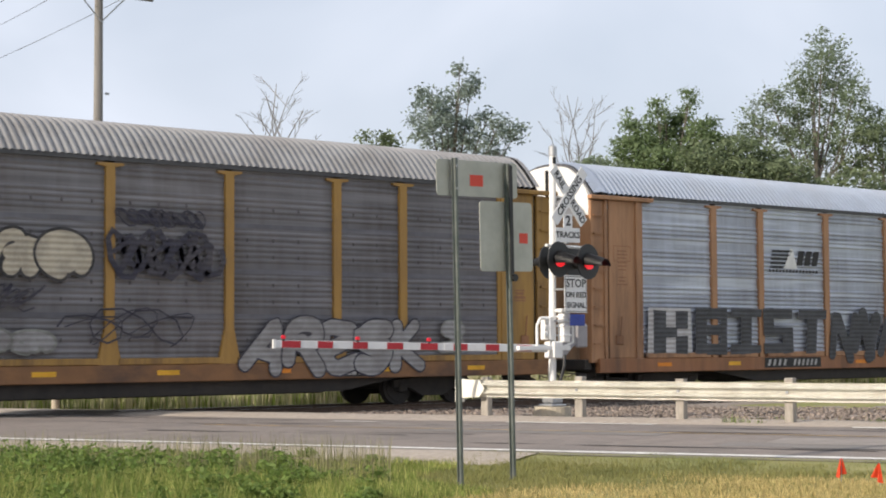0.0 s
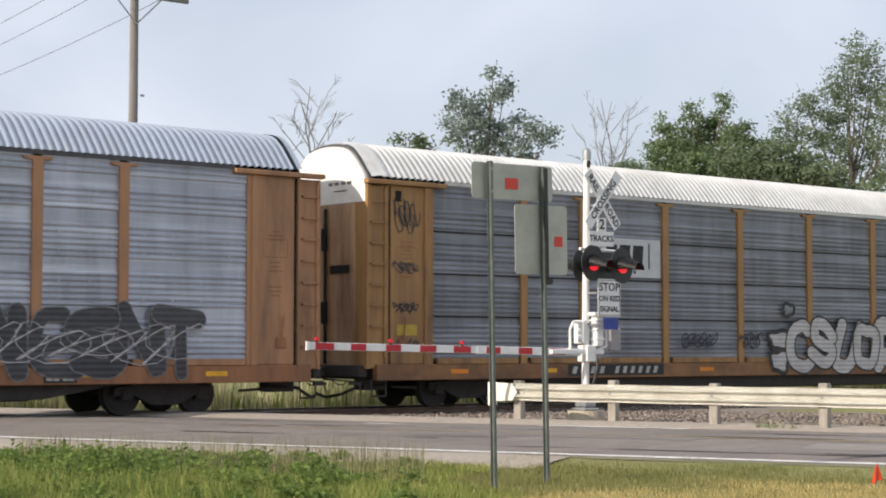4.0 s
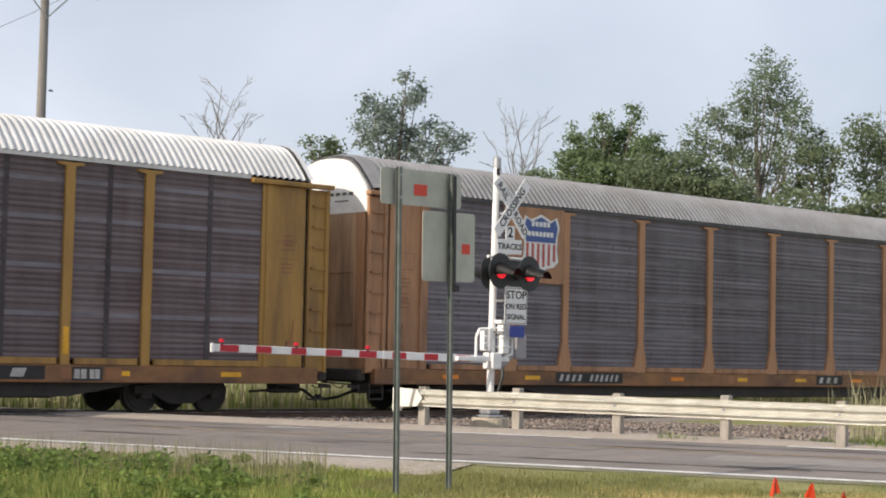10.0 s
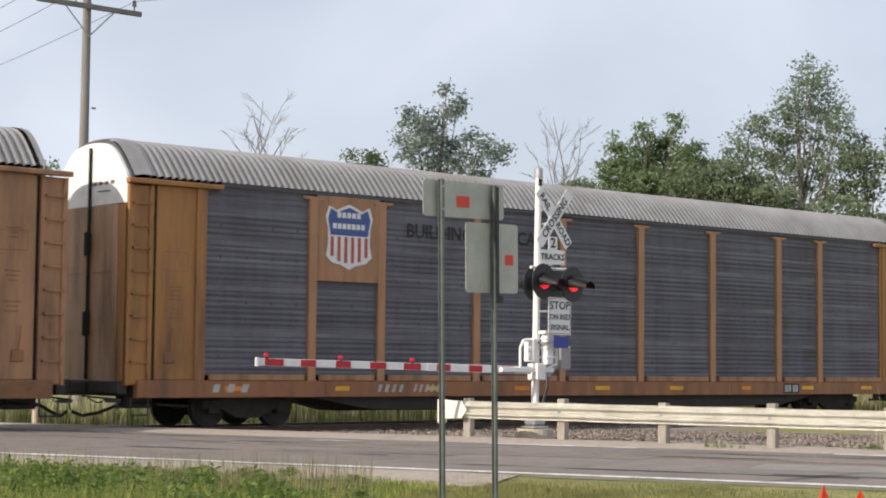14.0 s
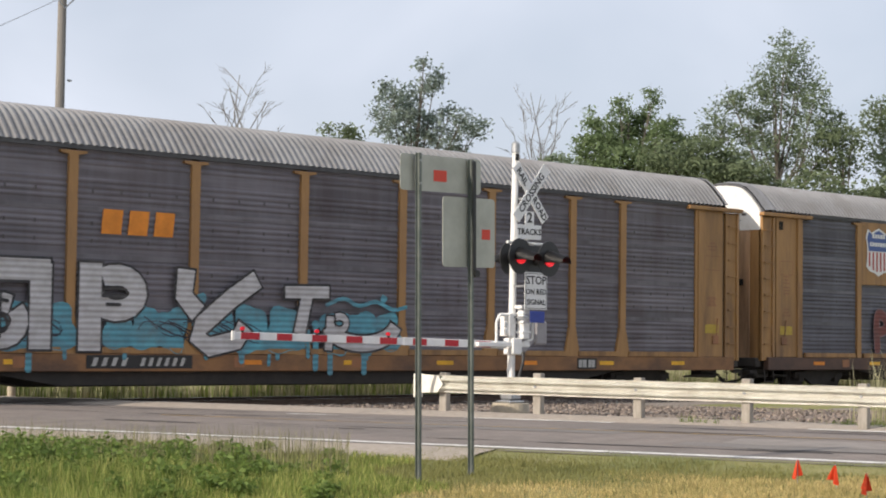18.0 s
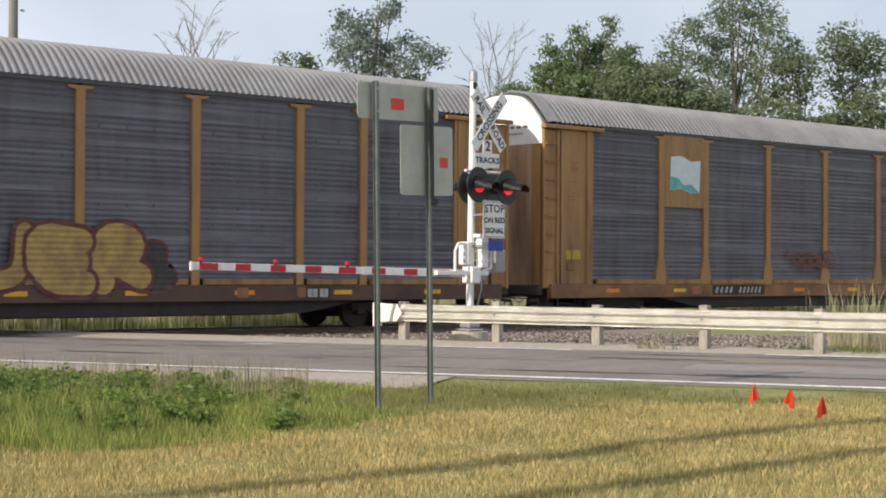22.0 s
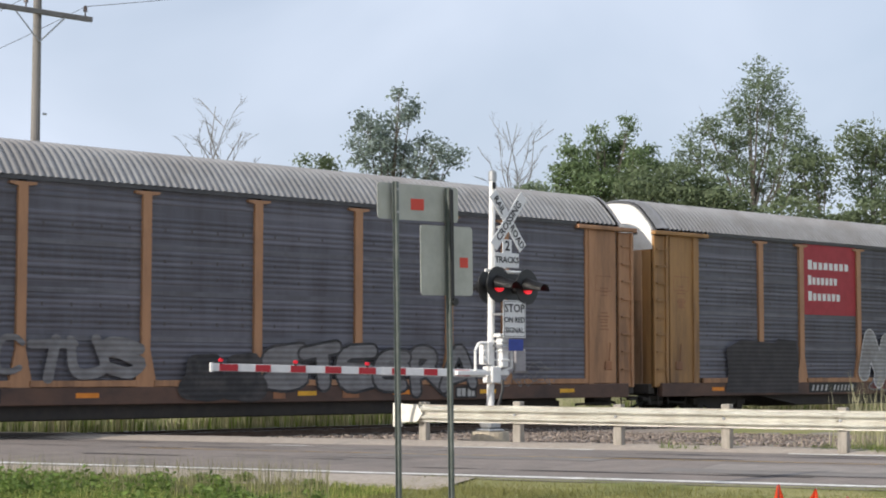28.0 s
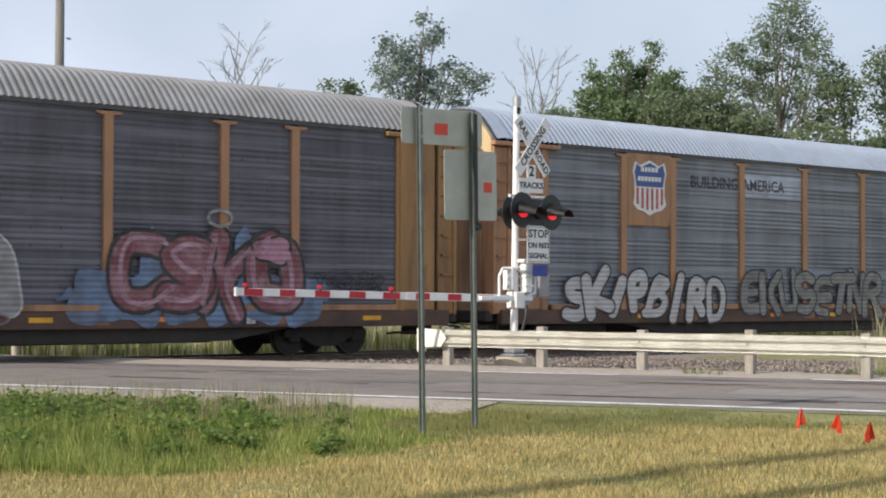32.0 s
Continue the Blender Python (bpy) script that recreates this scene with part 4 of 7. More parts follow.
# painted letter forms as strokes in a unit box
GLYPHS = {
    "s": [[(0.9, 0.82), (0.6, 1.0), (0.2, 0.92), (0.1, 0.68), (0.45, 0.54), (0.8, 0.44), (0.92, 0.22), (0.6, 0.0), (0.08, 0.1)]],
    "k": [[(0.15, 0), (0.15, 1)], [(0.92, 1), (0.3, 0.5), (0.95, 0)]],
    "i": [[(0.5, 0), (0.5, 1)]],
    "p": [[(0.18, 0), (0.18, 1.0), (0.7, 1.0), (0.92, 0.75), (0.65, 0.48), (0.2, 0.46)]],
    "b": [[(0.15, 0), (0.15, 1), (0.7, 1.0), (0.88, 0.78), (0.6, 0.54), (0.25, 0.52)], [(0.45, 0.54), (0.95, 0.4), (0.8, 0.0), (0.15, 0)]],
    "r": [[(0.15, 0), (0.15, 1), (0.7, 1.0), (0.9, 0.75), (0.6, 0.5), (0.2, 0.48)], [(0.5, 0.45), (0.92, 0)]],
    "d": [[(0.15, 0.02), (0.15, 1), (0.7, 0.98), (0.95, 0.5), (0.7, 0.02), (0.15, 0.02)]],
    "n": [[(0.12, 0), (0.15, 1)], [(0.15, 1), (0.85, 0)], [(0.85, 0), (0.88, 1)]],
    "o": [[(0.5, 1.0), (0.05, 0.9), (0.05, 0.1), (0.5, 0.0), (0.95, 0.1), (0.95, 0.9), (0.5, 1.0)]],
    "t": [[(0.02, 0.95), (0.98, 0.95)], [(0.5, 0.95), (0.5, 0)]],
    "a": [[(0.05, 0), (0.45, 1.1), (0.6, 1.1), (0.95, 0)], [(0.25, 0.35), (0.75, 0.35)]],
    "e": [[(0.92, 0.95), (0.15, 1.0), (0.1, 0.0), (0.92, 0.05)], [(0.15, 0.5), (0.75, 0.5)]],
    "u": [[(0.12, 1), (0.1, 0.1), (0.5, -0.05), (0.9, 0.1), (0.88, 1)]],
    "c": [[(0.92, 0.8), (0.6, 1.05), (0.05, 0.9), (0.05, 0.1), (0.6, -0.05), (0.95, 0.2)]],
    "y": [[(0.08, 1), (0.5, 0.5)], [(0.92, 1), (0.5, 0.45), (0.45, 0.0)]],
}


def bubble_row(car, x0, x1, z0, z1, count, fill, line, seed, y=-0.08, width=0.06, label="bubble graffiti shape with dark outline", inner=2, word="", fatness=0.0):
    """A row of fat painted strokes with outlines, one part each; with no inner strokes a plain swollen blot."""
    rnd = random.Random(seed)
    w = (x1 - x0) / count
    for i in range(count):
        yy = y - 0.0045 * (i % 2)
        bm = bmesh.new()
        cx, cz, h = x0 + w * (i + 0.5), (z0 + z1) / 2, z1 - z0
        if not inner:
            ring = blob(cx, cz, w * 0.54, h * rnd.uniform(0.45, 0.54), rnd, wob=0.13)
            flat(bm, ring, yy, 0)
            ribbon(bm, ring + ring[:2], width, yy - 0.002, 1)
        else:
            glyph = GLYPHS[word[i % len(word)]] if word else STROKES[rnd.randrange(len(STROKES))]
            fat = min(w, h) * (fatness or rnd.uniform(0.22, 0.32))
            lean, dz, sc = rnd.uniform(-0.12, 0.16), rnd.uniform(-0.04, 0.05) * h, rnd.uniform(0.92, 1.08)
            shake, turn = (0.12, rnd.uniform(-0.2, 0.2)) if word else (0.0, 0.0)
            wide, tall = (w * 1.12 - fat * 0.4) * sc, h - fat - width
            put = lambda q: (cx + (q[0] - 0.5) * wide + (lean + turn) * (q[1] - 0.5) * h, cz + dz + (q[1] - 0.5) * tall - turn * 0.8 * (q[0] - 0.5) * wide)
            strokes = [[put((q[0] + rnd.uniform(-shake, shake), q[1] + rnd.uniform(-shake, shake))) for q in st] for st in glyph]
            swell = [fat * rnd.uniform(0.75, 1.35) for _ in strokes]
            for k, (st, f) in enumerate(zip(strokes, swell)):
                brush(bm, st, f + 2 * width, yy - 0.0002 * k, 0)
            letter = part("graffiti", bm, line, car, label)
            bm = bmesh.new()
            for k, (st, f) in enumerate(zip(strokes, swell)):
                brush(bm, st, f, yy - 0.0022 - 0.0006 * k, 0)
            part("fill", bm, fill, letter)
            continue
        part("graffiti", bm, [fill, line], car, label)


def scribble(car, x0, x1, z0, z1, line, seed, loops=9, width=0.04, y=-0.081, label="thin sprayed graffiti scrawl"):
    rnd = random.Random(seed)
    bm = bmesh.new()
    for s in range(2):
        pts = []
        f1, f2, ph = rnd.uniform(0.8, 1.2), rnd.uniform(1.6, 2.6), rnd.uniform(0, 6)
        for q in np.linspace(0, 1, loops * 9):
            x = x0 + (x1 - x0) * (0.06 + 0.86 * q) + (x1 - x0) / loops * 0.6 * math.cos(2 * math.pi * loops * q * f1 + ph)
            z = (z0 + z1) / 2 + (z1 - z0) * 0.46 * math.sin(2 * math.pi * loops * q * f1) * (0.75 + 0.25 * math.sin(f2 * 6.28 * q + ph))
            pts.append((x, z))
        ribbon(bm, pts, width * (1 if s == 0 else 0.7), y - s * 0.001, 0)
    part("graffiti", bm, line, car, label)


def block_row(car, x0, x1, z0, z1, kinds, ink, seed, y=-0.08, label="black block graffiti shape"):
    """Heavy upright painted shapes made of bars."""
    rnd = random.Random(seed)
    w = (x1 - x0) / len(kinds)
    for i, k in enumerate(kinds):
        a, b = x0 + w * i + w * 0.05, x0 + w * (i + 1) - w * 0.05
        t = (b - a) * 0.36
        h = (z1 - z0)
        m = (a + b) / 2
        bars = {"i": [(m - t / 2, z0, m + t / 2, z1), (a, z0, b, z0 + h * 0.2), (a, z1 - h * 0.2, b, z1)],
                "s": [(a, z1 - h * 0.22, b, z1), (a, z0, b, z0 + h * 0.22), (a, z0 + h * 0.42, b, z0 + h * 0.6), (a, z0 + h * 0.5, a + t, z1), (b - t, z0, b, z0 + h * 0.55)],
                "t": [(m - t / 2, z0, m + t / 2, z1 - h * 0.2), (a, z1 - h * 0.22, b, z1)],
                "b": [(a, z0, a + t, z1), (a + t, z0, b, z0 + h * 0.24), (a + t, z1 - h * 0.24, b, z1), (a + t, z0 + h * 0.4, b, z0 + h * 0.62), (b - t * 0.6, z0, b, z1)],
                "n": [(a, z0, a + t, z1), (b - t, z0, b, z1), (a + t, z0 + h * 0.4, b - t, z0 + h * 0.75)],
                "k": [(a, z0, a + t, z1), (a + t, z0 + h * 0.38, m + t * 0.5, z0 + h * 0.62), (b - t, z0, b, z0 + h * 0.42), (b - t, z0 + h * 0.58, b, z1)]}[k]
        bm = bmesh.new()
        lean = rnd.uniform(-0.05, 0.08)
        for j, (p, q, r, s) in enumerate(bars):
            e = lambda z: lean * (z - z0)
            j1, j2 = rnd.uniform(-0.02, 0.03), rnd.uniform(-0.02, 0.03)
            flat(bm, [(p + e(q), q + j1), (r + e(q), q + j2), (r + e(s), s + j1), (p + e(s), s + j2)], y - 0.0012 * i - 0.0004 * j)
        part("graffiti", bm, ink, car, label)


def plate(car, x0, x1, z0, z1, m, name="plate", y=-0.004, label="", skew=0.0):
    bm = bmesh.new()
    box(bm, x0, y - 0.006, z0, x1, y, z1)
    return part(name, bm, m, car, label)


def bars(car, x0, x1, z0, z1, count, m, y, name="stencil_bar", slant=0.2, gap=0.42):
    """Writing that stays unread: upright bars of its size."""
    w = (x1 - x0) / count
    for i in range(count):
        a, b, e = x0 + w * i, x0 + w * (i + 1 - gap), slant * (z1 - z0)
        bm = bmesh.new()
        flat(bm, [(a, z0), (b, z0), (b + e, z1), (a + e, z1)], y)
        part(name, bm, m, car)


def emblem_panel(car, paint, z0=3.18):
    bm = bmesh.new()
    box(bm, POSTS[1] + 0.09, -0.042, z0, POSTS[2] - 0.09, 0.0, EAVE - 0.02, 0.01)
    for z in (z0 + 0.12, EAVE - 0.14):
        for x in (POSTS[1] + 0.22, POSTS[2] - 0.22):
            tube(bm, (x, -0.055, z), (x, -0.035, z), 0.025, n=6)
    part("emblem_panel", bm, paint, car, "painted flat emblem panel")


SHIELD_BLUE = mat("enamel_blue", (0.045, 0.085, 0.26), 0.5, color2=(0.06, 0.10, 0.27), scale=5)
SHIELD_RED = mat("enamel_red", (0.42, 0.07, 0.06), 0.5, color2=(0.35, 0.06, 0.05), scale=5)
SHIELD_WHITE = mat("enamel_white", (0.74, 0.73, 0.71), 0.5, color2=(0.62, 0.61, 0.59), scale=5)


def shield(car, xc=5.57, z0=3.45, z1=4.9, half=0.66):
    """A shield emblem: white rim, blue head with two pale bars, red and white stripes."""
    h = z1 - z0
    def outline(k, dz=0.0):
        pts = [(-0.86, 0.97), (-0.55, 0.90), (-0.30, 0.95), (0.0, 1.0), (0.30, 0.95), (0.55, 0.90), (0.86, 0.97), (1.0, 0.80), (0.90, 0.62), (0.88, 0.40), (0.97, 0.20), (0.72, 0.10), (0.35, 0.07), (0.0, 0.0), (-0.35, 0.07), (-0.72, 0.10), (-0.97, 0.20), (-0.88, 0.40), (-0.90, 0.62), (-1.0, 0.80)]
        return [(xc + half * x * k, z0 + h / 2 + h * (z - 0.5) * k) for x, z in pts]
    bm = bmesh.new()
    prism(bm, outline(1.0), -0.062, -0.052)
    em = part("emblem", bm, SHIELD_WHITE, car, "shield emblem with blue head and red stripes")
    bm = bmesh.new()
    zc = z0 + h * 0.52
    flat(bm, [(x, z) for x, z in outline(0.92) if z > zc] [:0] or [(x, max(z, zc)) for x, z in outline(0.91)], -0.0635)
    part("emblem_head", bm, SHIELD_BLUE, em)
    for i in range(6):
        x = xc + half * (-0.72 + 1.44 * i / 5)
        lo = z0 + h * (0.09 + 0.06 * abs(i - 2.5) / 2.5 + (0.05 if i in (0, 5) else 0))
        bm = bmesh.new()
        flat(bm, [(x - 0.045, lo), (x + 0.045, lo), (x + 0.045, zc - 0.03), (x - 0.045, zc - 0.03)], -0.0635)
        part("stripe", bm, SHIELD_RED, em)
    for z, n, wd in ((z0 + h * 0.79, 5, 0.34), (z0 + h * 0.62, 7, 0.46)):
        bars(em, xc - wd, xc + wd, z, z + 0.12, n, SHIELD_WHITE, -0.0645, "emblem_bar", 0.0, 0.22)


# With ribs, level stripes in the paint stand in for groove shading.
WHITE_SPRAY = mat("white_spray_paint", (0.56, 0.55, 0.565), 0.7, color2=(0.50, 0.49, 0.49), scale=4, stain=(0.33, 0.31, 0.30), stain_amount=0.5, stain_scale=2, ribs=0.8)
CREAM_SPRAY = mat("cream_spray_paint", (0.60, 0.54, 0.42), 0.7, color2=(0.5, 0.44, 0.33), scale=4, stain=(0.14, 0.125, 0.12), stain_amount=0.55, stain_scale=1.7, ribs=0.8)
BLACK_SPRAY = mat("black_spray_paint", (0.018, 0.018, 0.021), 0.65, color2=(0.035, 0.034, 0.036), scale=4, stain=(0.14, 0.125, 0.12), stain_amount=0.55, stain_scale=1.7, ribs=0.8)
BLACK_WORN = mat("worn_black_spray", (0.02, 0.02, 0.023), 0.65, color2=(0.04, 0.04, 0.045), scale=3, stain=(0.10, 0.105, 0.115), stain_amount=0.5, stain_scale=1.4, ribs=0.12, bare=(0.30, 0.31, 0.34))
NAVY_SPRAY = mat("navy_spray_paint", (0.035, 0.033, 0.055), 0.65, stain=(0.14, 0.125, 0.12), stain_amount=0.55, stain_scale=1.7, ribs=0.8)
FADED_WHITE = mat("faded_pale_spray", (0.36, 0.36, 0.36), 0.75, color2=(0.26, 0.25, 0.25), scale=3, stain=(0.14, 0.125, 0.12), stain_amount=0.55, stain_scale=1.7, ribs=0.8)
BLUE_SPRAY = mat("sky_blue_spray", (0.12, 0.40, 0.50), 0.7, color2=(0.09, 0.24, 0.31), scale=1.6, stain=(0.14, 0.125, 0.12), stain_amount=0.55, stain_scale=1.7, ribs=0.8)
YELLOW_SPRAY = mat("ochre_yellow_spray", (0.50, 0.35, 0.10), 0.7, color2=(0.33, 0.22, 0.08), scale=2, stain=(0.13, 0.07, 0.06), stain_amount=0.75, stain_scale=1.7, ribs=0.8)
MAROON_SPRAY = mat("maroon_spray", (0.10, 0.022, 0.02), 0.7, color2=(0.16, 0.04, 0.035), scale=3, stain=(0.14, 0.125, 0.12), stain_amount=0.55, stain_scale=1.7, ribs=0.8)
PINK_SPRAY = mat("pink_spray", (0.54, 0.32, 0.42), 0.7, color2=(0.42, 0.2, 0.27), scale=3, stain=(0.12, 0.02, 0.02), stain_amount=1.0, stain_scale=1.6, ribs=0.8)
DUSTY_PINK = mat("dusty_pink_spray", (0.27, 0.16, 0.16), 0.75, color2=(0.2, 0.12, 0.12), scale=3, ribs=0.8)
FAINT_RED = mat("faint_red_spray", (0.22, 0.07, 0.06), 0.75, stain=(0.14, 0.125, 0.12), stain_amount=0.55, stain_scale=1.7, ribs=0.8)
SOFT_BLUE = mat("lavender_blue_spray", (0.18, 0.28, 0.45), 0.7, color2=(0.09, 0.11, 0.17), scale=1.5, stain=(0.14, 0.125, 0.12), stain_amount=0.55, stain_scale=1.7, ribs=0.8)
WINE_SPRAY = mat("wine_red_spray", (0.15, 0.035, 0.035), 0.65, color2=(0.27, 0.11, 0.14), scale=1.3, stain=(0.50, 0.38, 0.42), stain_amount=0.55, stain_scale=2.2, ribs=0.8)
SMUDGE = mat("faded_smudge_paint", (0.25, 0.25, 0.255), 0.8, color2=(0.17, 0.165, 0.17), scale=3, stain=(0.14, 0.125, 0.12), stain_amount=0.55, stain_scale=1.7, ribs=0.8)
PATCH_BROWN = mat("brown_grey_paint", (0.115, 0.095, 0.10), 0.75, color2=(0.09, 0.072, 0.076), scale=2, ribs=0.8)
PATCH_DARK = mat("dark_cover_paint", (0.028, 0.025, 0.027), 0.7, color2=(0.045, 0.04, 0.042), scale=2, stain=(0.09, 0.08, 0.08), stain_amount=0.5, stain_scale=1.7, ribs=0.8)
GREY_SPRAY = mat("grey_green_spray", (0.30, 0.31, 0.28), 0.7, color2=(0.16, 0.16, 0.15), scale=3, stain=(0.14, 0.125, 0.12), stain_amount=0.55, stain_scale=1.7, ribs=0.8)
TEAL = mat("teal_emblem", (0.08, 0.34, 0.33), 0.6, color2=(0.2, 0.45, 0.45), scale=4)
PALE_FLAG = mat("pale_emblem", (0.62, 0.68, 0.70), 0.6, color2=(0.52, 0.58, 0.6), scale=4)
RED_PLATE = mat("red_panel_paint", (0.36, 0.025, 0.035), 0.55, color2=(0.29, 0.02, 0.03), scale=3)
BROWN_PLATE = mat("brown_plate_paint", (0.085, 0.03, 0.028), 0.6)
CSX_PLATE = mat("silver_plate_paint", (0.55, 0.56, 0.57), 0.5, color2=(0.46, 0.47, 0.48), scale=3)


def sill_writing(car, x0, x1, count=9, card=True):
    """Reporting marks that stay unread: slanted pale strokes in two groups, on a dark ground or straight on the sill."""
    if card:
        plate(car, x0, x1, 0.70, 0.97, CARD, "number_plate", -0.061, "black plate with pale stencilled bars")
    lead = x0 + 0.1 + (x1 - x0 - 0.2) * (0.4 if count > 4 else 1.0)
    bars(car, x0 + 0.12, lead, 0.75, 0.92, 4 if count > 4 else count, PALE, -0.069, slant=0.35, gap=0.55)
    if count > 4:
        bars(car, lead + 0.22, x1 - 0.12, 0.75, 0.92, count - 4, PALE, -0.069, slant=0.35, gap=0.55)


def notices(car, seed, yellow=True):
    """Small stencils, frames and yellow notices on the end panels."""
    rnd = random.Random(seed)
    for x in (1.12, BODY - 1.14):
        if yellow:
            plate(car, x - 0.28, x + 0.28, 1.64, 1.88, YELLOW_CARD, "notice", -0.001, "yellow notice with dark edge")
        for k in range(3):
            z = rnd.uniform(2.3, 4.2)
            for j in range(3):
                bm = bmesh.new()
                w = rnd.uniform(0.1, 0.2)
                flat(bm, [(x - w, z - 0.09 * j), (x + w, z - 0.09 * j), (x + w, z - 0.09 * j + 0.035), (x - w, z - 0.09 * j + 0.035)], -0.002)
                part("stencil_line", bm, RUST, car)
        z = rnd.uniform(3.2, 3.5)
        bm = bmesh.new()
        for p, q in (((x - 0.3, z), (x + 0.3, z)), ((x + 0.3, z), (x + 0.3, z + 0.38)), ((x + 0.3, z + 0.38), (x - 0.3, z + 0.38)), ((x - 0.3, z + 0.38), (x - 0.3, z))):
            ribbon(bm, [p, q], 0.02, -0.002)
        part("stencil_frame", bm, RUST, car)
    # small board on the sill, and brackets
    plate(car, 20.9, 21.6, 0.68, 0.95, CARD, "inspection_board", -0.062, "black inspection board with white grid")
    bars(car, 20.95, 21.25, 0.72, 0.91, 2, PALE, -0.07, "board_grid", 0.0, 0.15)
    bars(car, 21.3, 21.55, 0.72, 0.91, 2, PALE, -0.07, "board_grid", 0.0, 0.15)
    for k in range(4):
        a = rnd.uniform(3, 24)
        plate(car, a, a + rnd.uniform(0.25, 0.5), 0.72, 0.94, RUST, "sill_patch", -0.0605)


cars = [c for c, _ in TRAIN]
for n, c in enumerate(cars):
    notices(c, 40 + n, n in (2, 6, 7, 8))

c = cars[0]
bubble_row(c, 10.4, 14.6, 2.65, 3.75, 4, CREAM_SPRAY, BLACK_SPRAY, 1, label="cream bubble graffiti shape")
scribble(c, 15.0, 17.75, 2.65, 3.75, NAVY_SPRAY, 2, 6, 0.13)
scribble(c, 15.2, 17.4, 3.75, 4.15, NAVY_SPRAY, 3, 8, 0.05)
scribble(c, 11.5, 13.6, 2.0, 2.6, NAVY_SPRAY, 5, 5, 0.05)
scribble(c, 14.3, 17.0, 1.3, 2.2, NAVY_SPRAY, 6, 3, 0.04)
bubble_row(c, 11.0, 13.9, 1.2, 1.75, 3, FADED_WHITE, GREY_SPRAY, 4)
bubble_row(c, 18.4, 23.1, 0.75, 1.95, 5, FADED_WHITE, NAVY_SPRAY, 9, width=0.035, label="pale bubble graffiti shape", word="aresk", fatness=0.36)
bubble_row(c, 23.65, 24.45, 1.1, 1.95, 1, FADED_WHITE, GREY_SPRAY, 8, width=0.03, word="s", fatness=0.3)

c = cars[1]
bm = bmesh.new()
flat(bm, [(1.95, 1.05), (3.65, 1.02), (3.6, 2.28), (2.0, 2.3)], -0.074)
part("graffiti", bm, WHITE_SPRAY, c, "white painted ground under black graffiti")
block_row(c, 2.1, 3.55, 1.1, 2.2, "k", BLACK_WORN, 11)
block_row(c, 3.7, 9.3, 1.08, 2.3, "bist", BLACK_WORN, 12)
bubble_row(c, 9.6, 16.6, 0.85, 2.25, 7, BLACK_WORN, BLACK_WORN, 13, width=0.04, label="dark angular graffiti letter", word="nnisnty", fatness=0.3)
bubble_row(c, 16.7, 24.4, 0.8, 2.2, 8, BLACK_WORN, SMUDGE, 14, width=0.025, label="worn black graffiti letter with pale edges", word="ukanesnt", fatness=0.3)
scribble(c, 17.2, 24.6, 0.95, 1.9, WHITE_SPRAY, 15, 8, 0.025, -0.09)
for k in range(5):
    bm = bmesh.new()
    z = 3.43 + 0.11 * k
    flat(bm, [(6.95 + 0.02 * k, z), (7.5 + 0.1 * k, z), (7.54 + 0.1 * k, z + 0.06), (6.97 + 0.02 * k, z + 0.06)], -0.003)
    part("emblem_bar", bm, CARD, c, "black speed bar of the emblem")
bm = bmesh.new()
flat(bm, [(7.55, 3.42), (8.15, 3.42), (7.95, 3.96), (7.85, 3.99)], -0.003)
part("emblem", bm, SHIELD_WHITE, c, "pale slanted emblem shape")
bars(c, 8.1, 9.1, 3.52, 3.93, 3, CARD, -0.0035, "emblem_bar", 0.3, 0.25)
bars(c, 6.9, 9.1, 3.32, 3.39, 15, CARD, -0.0035, "emblem_bar", 0.1)
sill_writing(c, 6.6, 9.05, 10)

c = cars[2]
plate(c, 6.68, 9.25, 3.12, 4.08, CSX_PLATE, "emblem_plate", -0.004, "silver emblem plate with dark shapes")
for x0, x1 in ((7.1, 7.14), (8.82, 8.86)):
    plate(c, x0, x1, 3.34, 3.98, CARD, "emblem_bracket", -0.012)
bars(c, 7.3, 8.7, 3.46, 3.92, 3, CARD, -0.0125, "emblem_bar", 0.1, 0.2)
for k in range(4):
    plate(c, 7.15 + 0.13 * k + (0.75 if k > 1 else 0), 7.22 + 0.13 * k + (0.75 if k > 1 else 0), 3.22, 3.3, CARD, "emblem_dot", -0.0125)
sill_writing(c, 6.0, 9.3, 10)
for z in (2.06, 3.02, 3.98):
    for a, b in BAYS:
        plate(c, a, b, z, z + 0.035, GAP_BLACK, "panel_seam", 0.006, "dark open seam between side sheets")
bubble_row(c, 14.2, 18.9, 0.72, 2.15, 5, WHITE_SPRAY, BLACK_SPRAY, 21, width=0.05, word="csuod", fatness=0.4)
bubble_row(c, 19.0, 22.7, 0.75, 2.15, 4, WHITE_SPRAY, MAROON_SPRAY, 22, width=0.055, word="tpuy", fatness=0.42)
bubble_row(c, 22.7, 23.6, 1.1, 1.8, 1, WHITE_SPRAY, MAROON_SPRAY, 23, width=0.06)
bubble_row(c, 13.45, 14.1, 0.75, 1.3, 1, WHITE_SPRAY, BLACK_SPRAY, 24, width=0.12, inner=0)
bubble_row(c, 13.4, 14.15, 1.35, 1.85, 1, WHITE_SPRAY, BLACK_SPRAY, 25, width=0.12, inner=0)
bubble_row(c, 13.95, 14.35, 2.25, 2.55, 1, GREY_BLUE, BLACK_SPRAY, 26, width=0.1, inner=0)
scribble(c, 9.9, 11.3, 1.35, 1.8, NAVY_SPRAY, 27, 5, 0.04)
scribble(c, 12.2, 13.1, 1.3, 1.8, NAVY_SPRAY, 28, 4, 0.04)
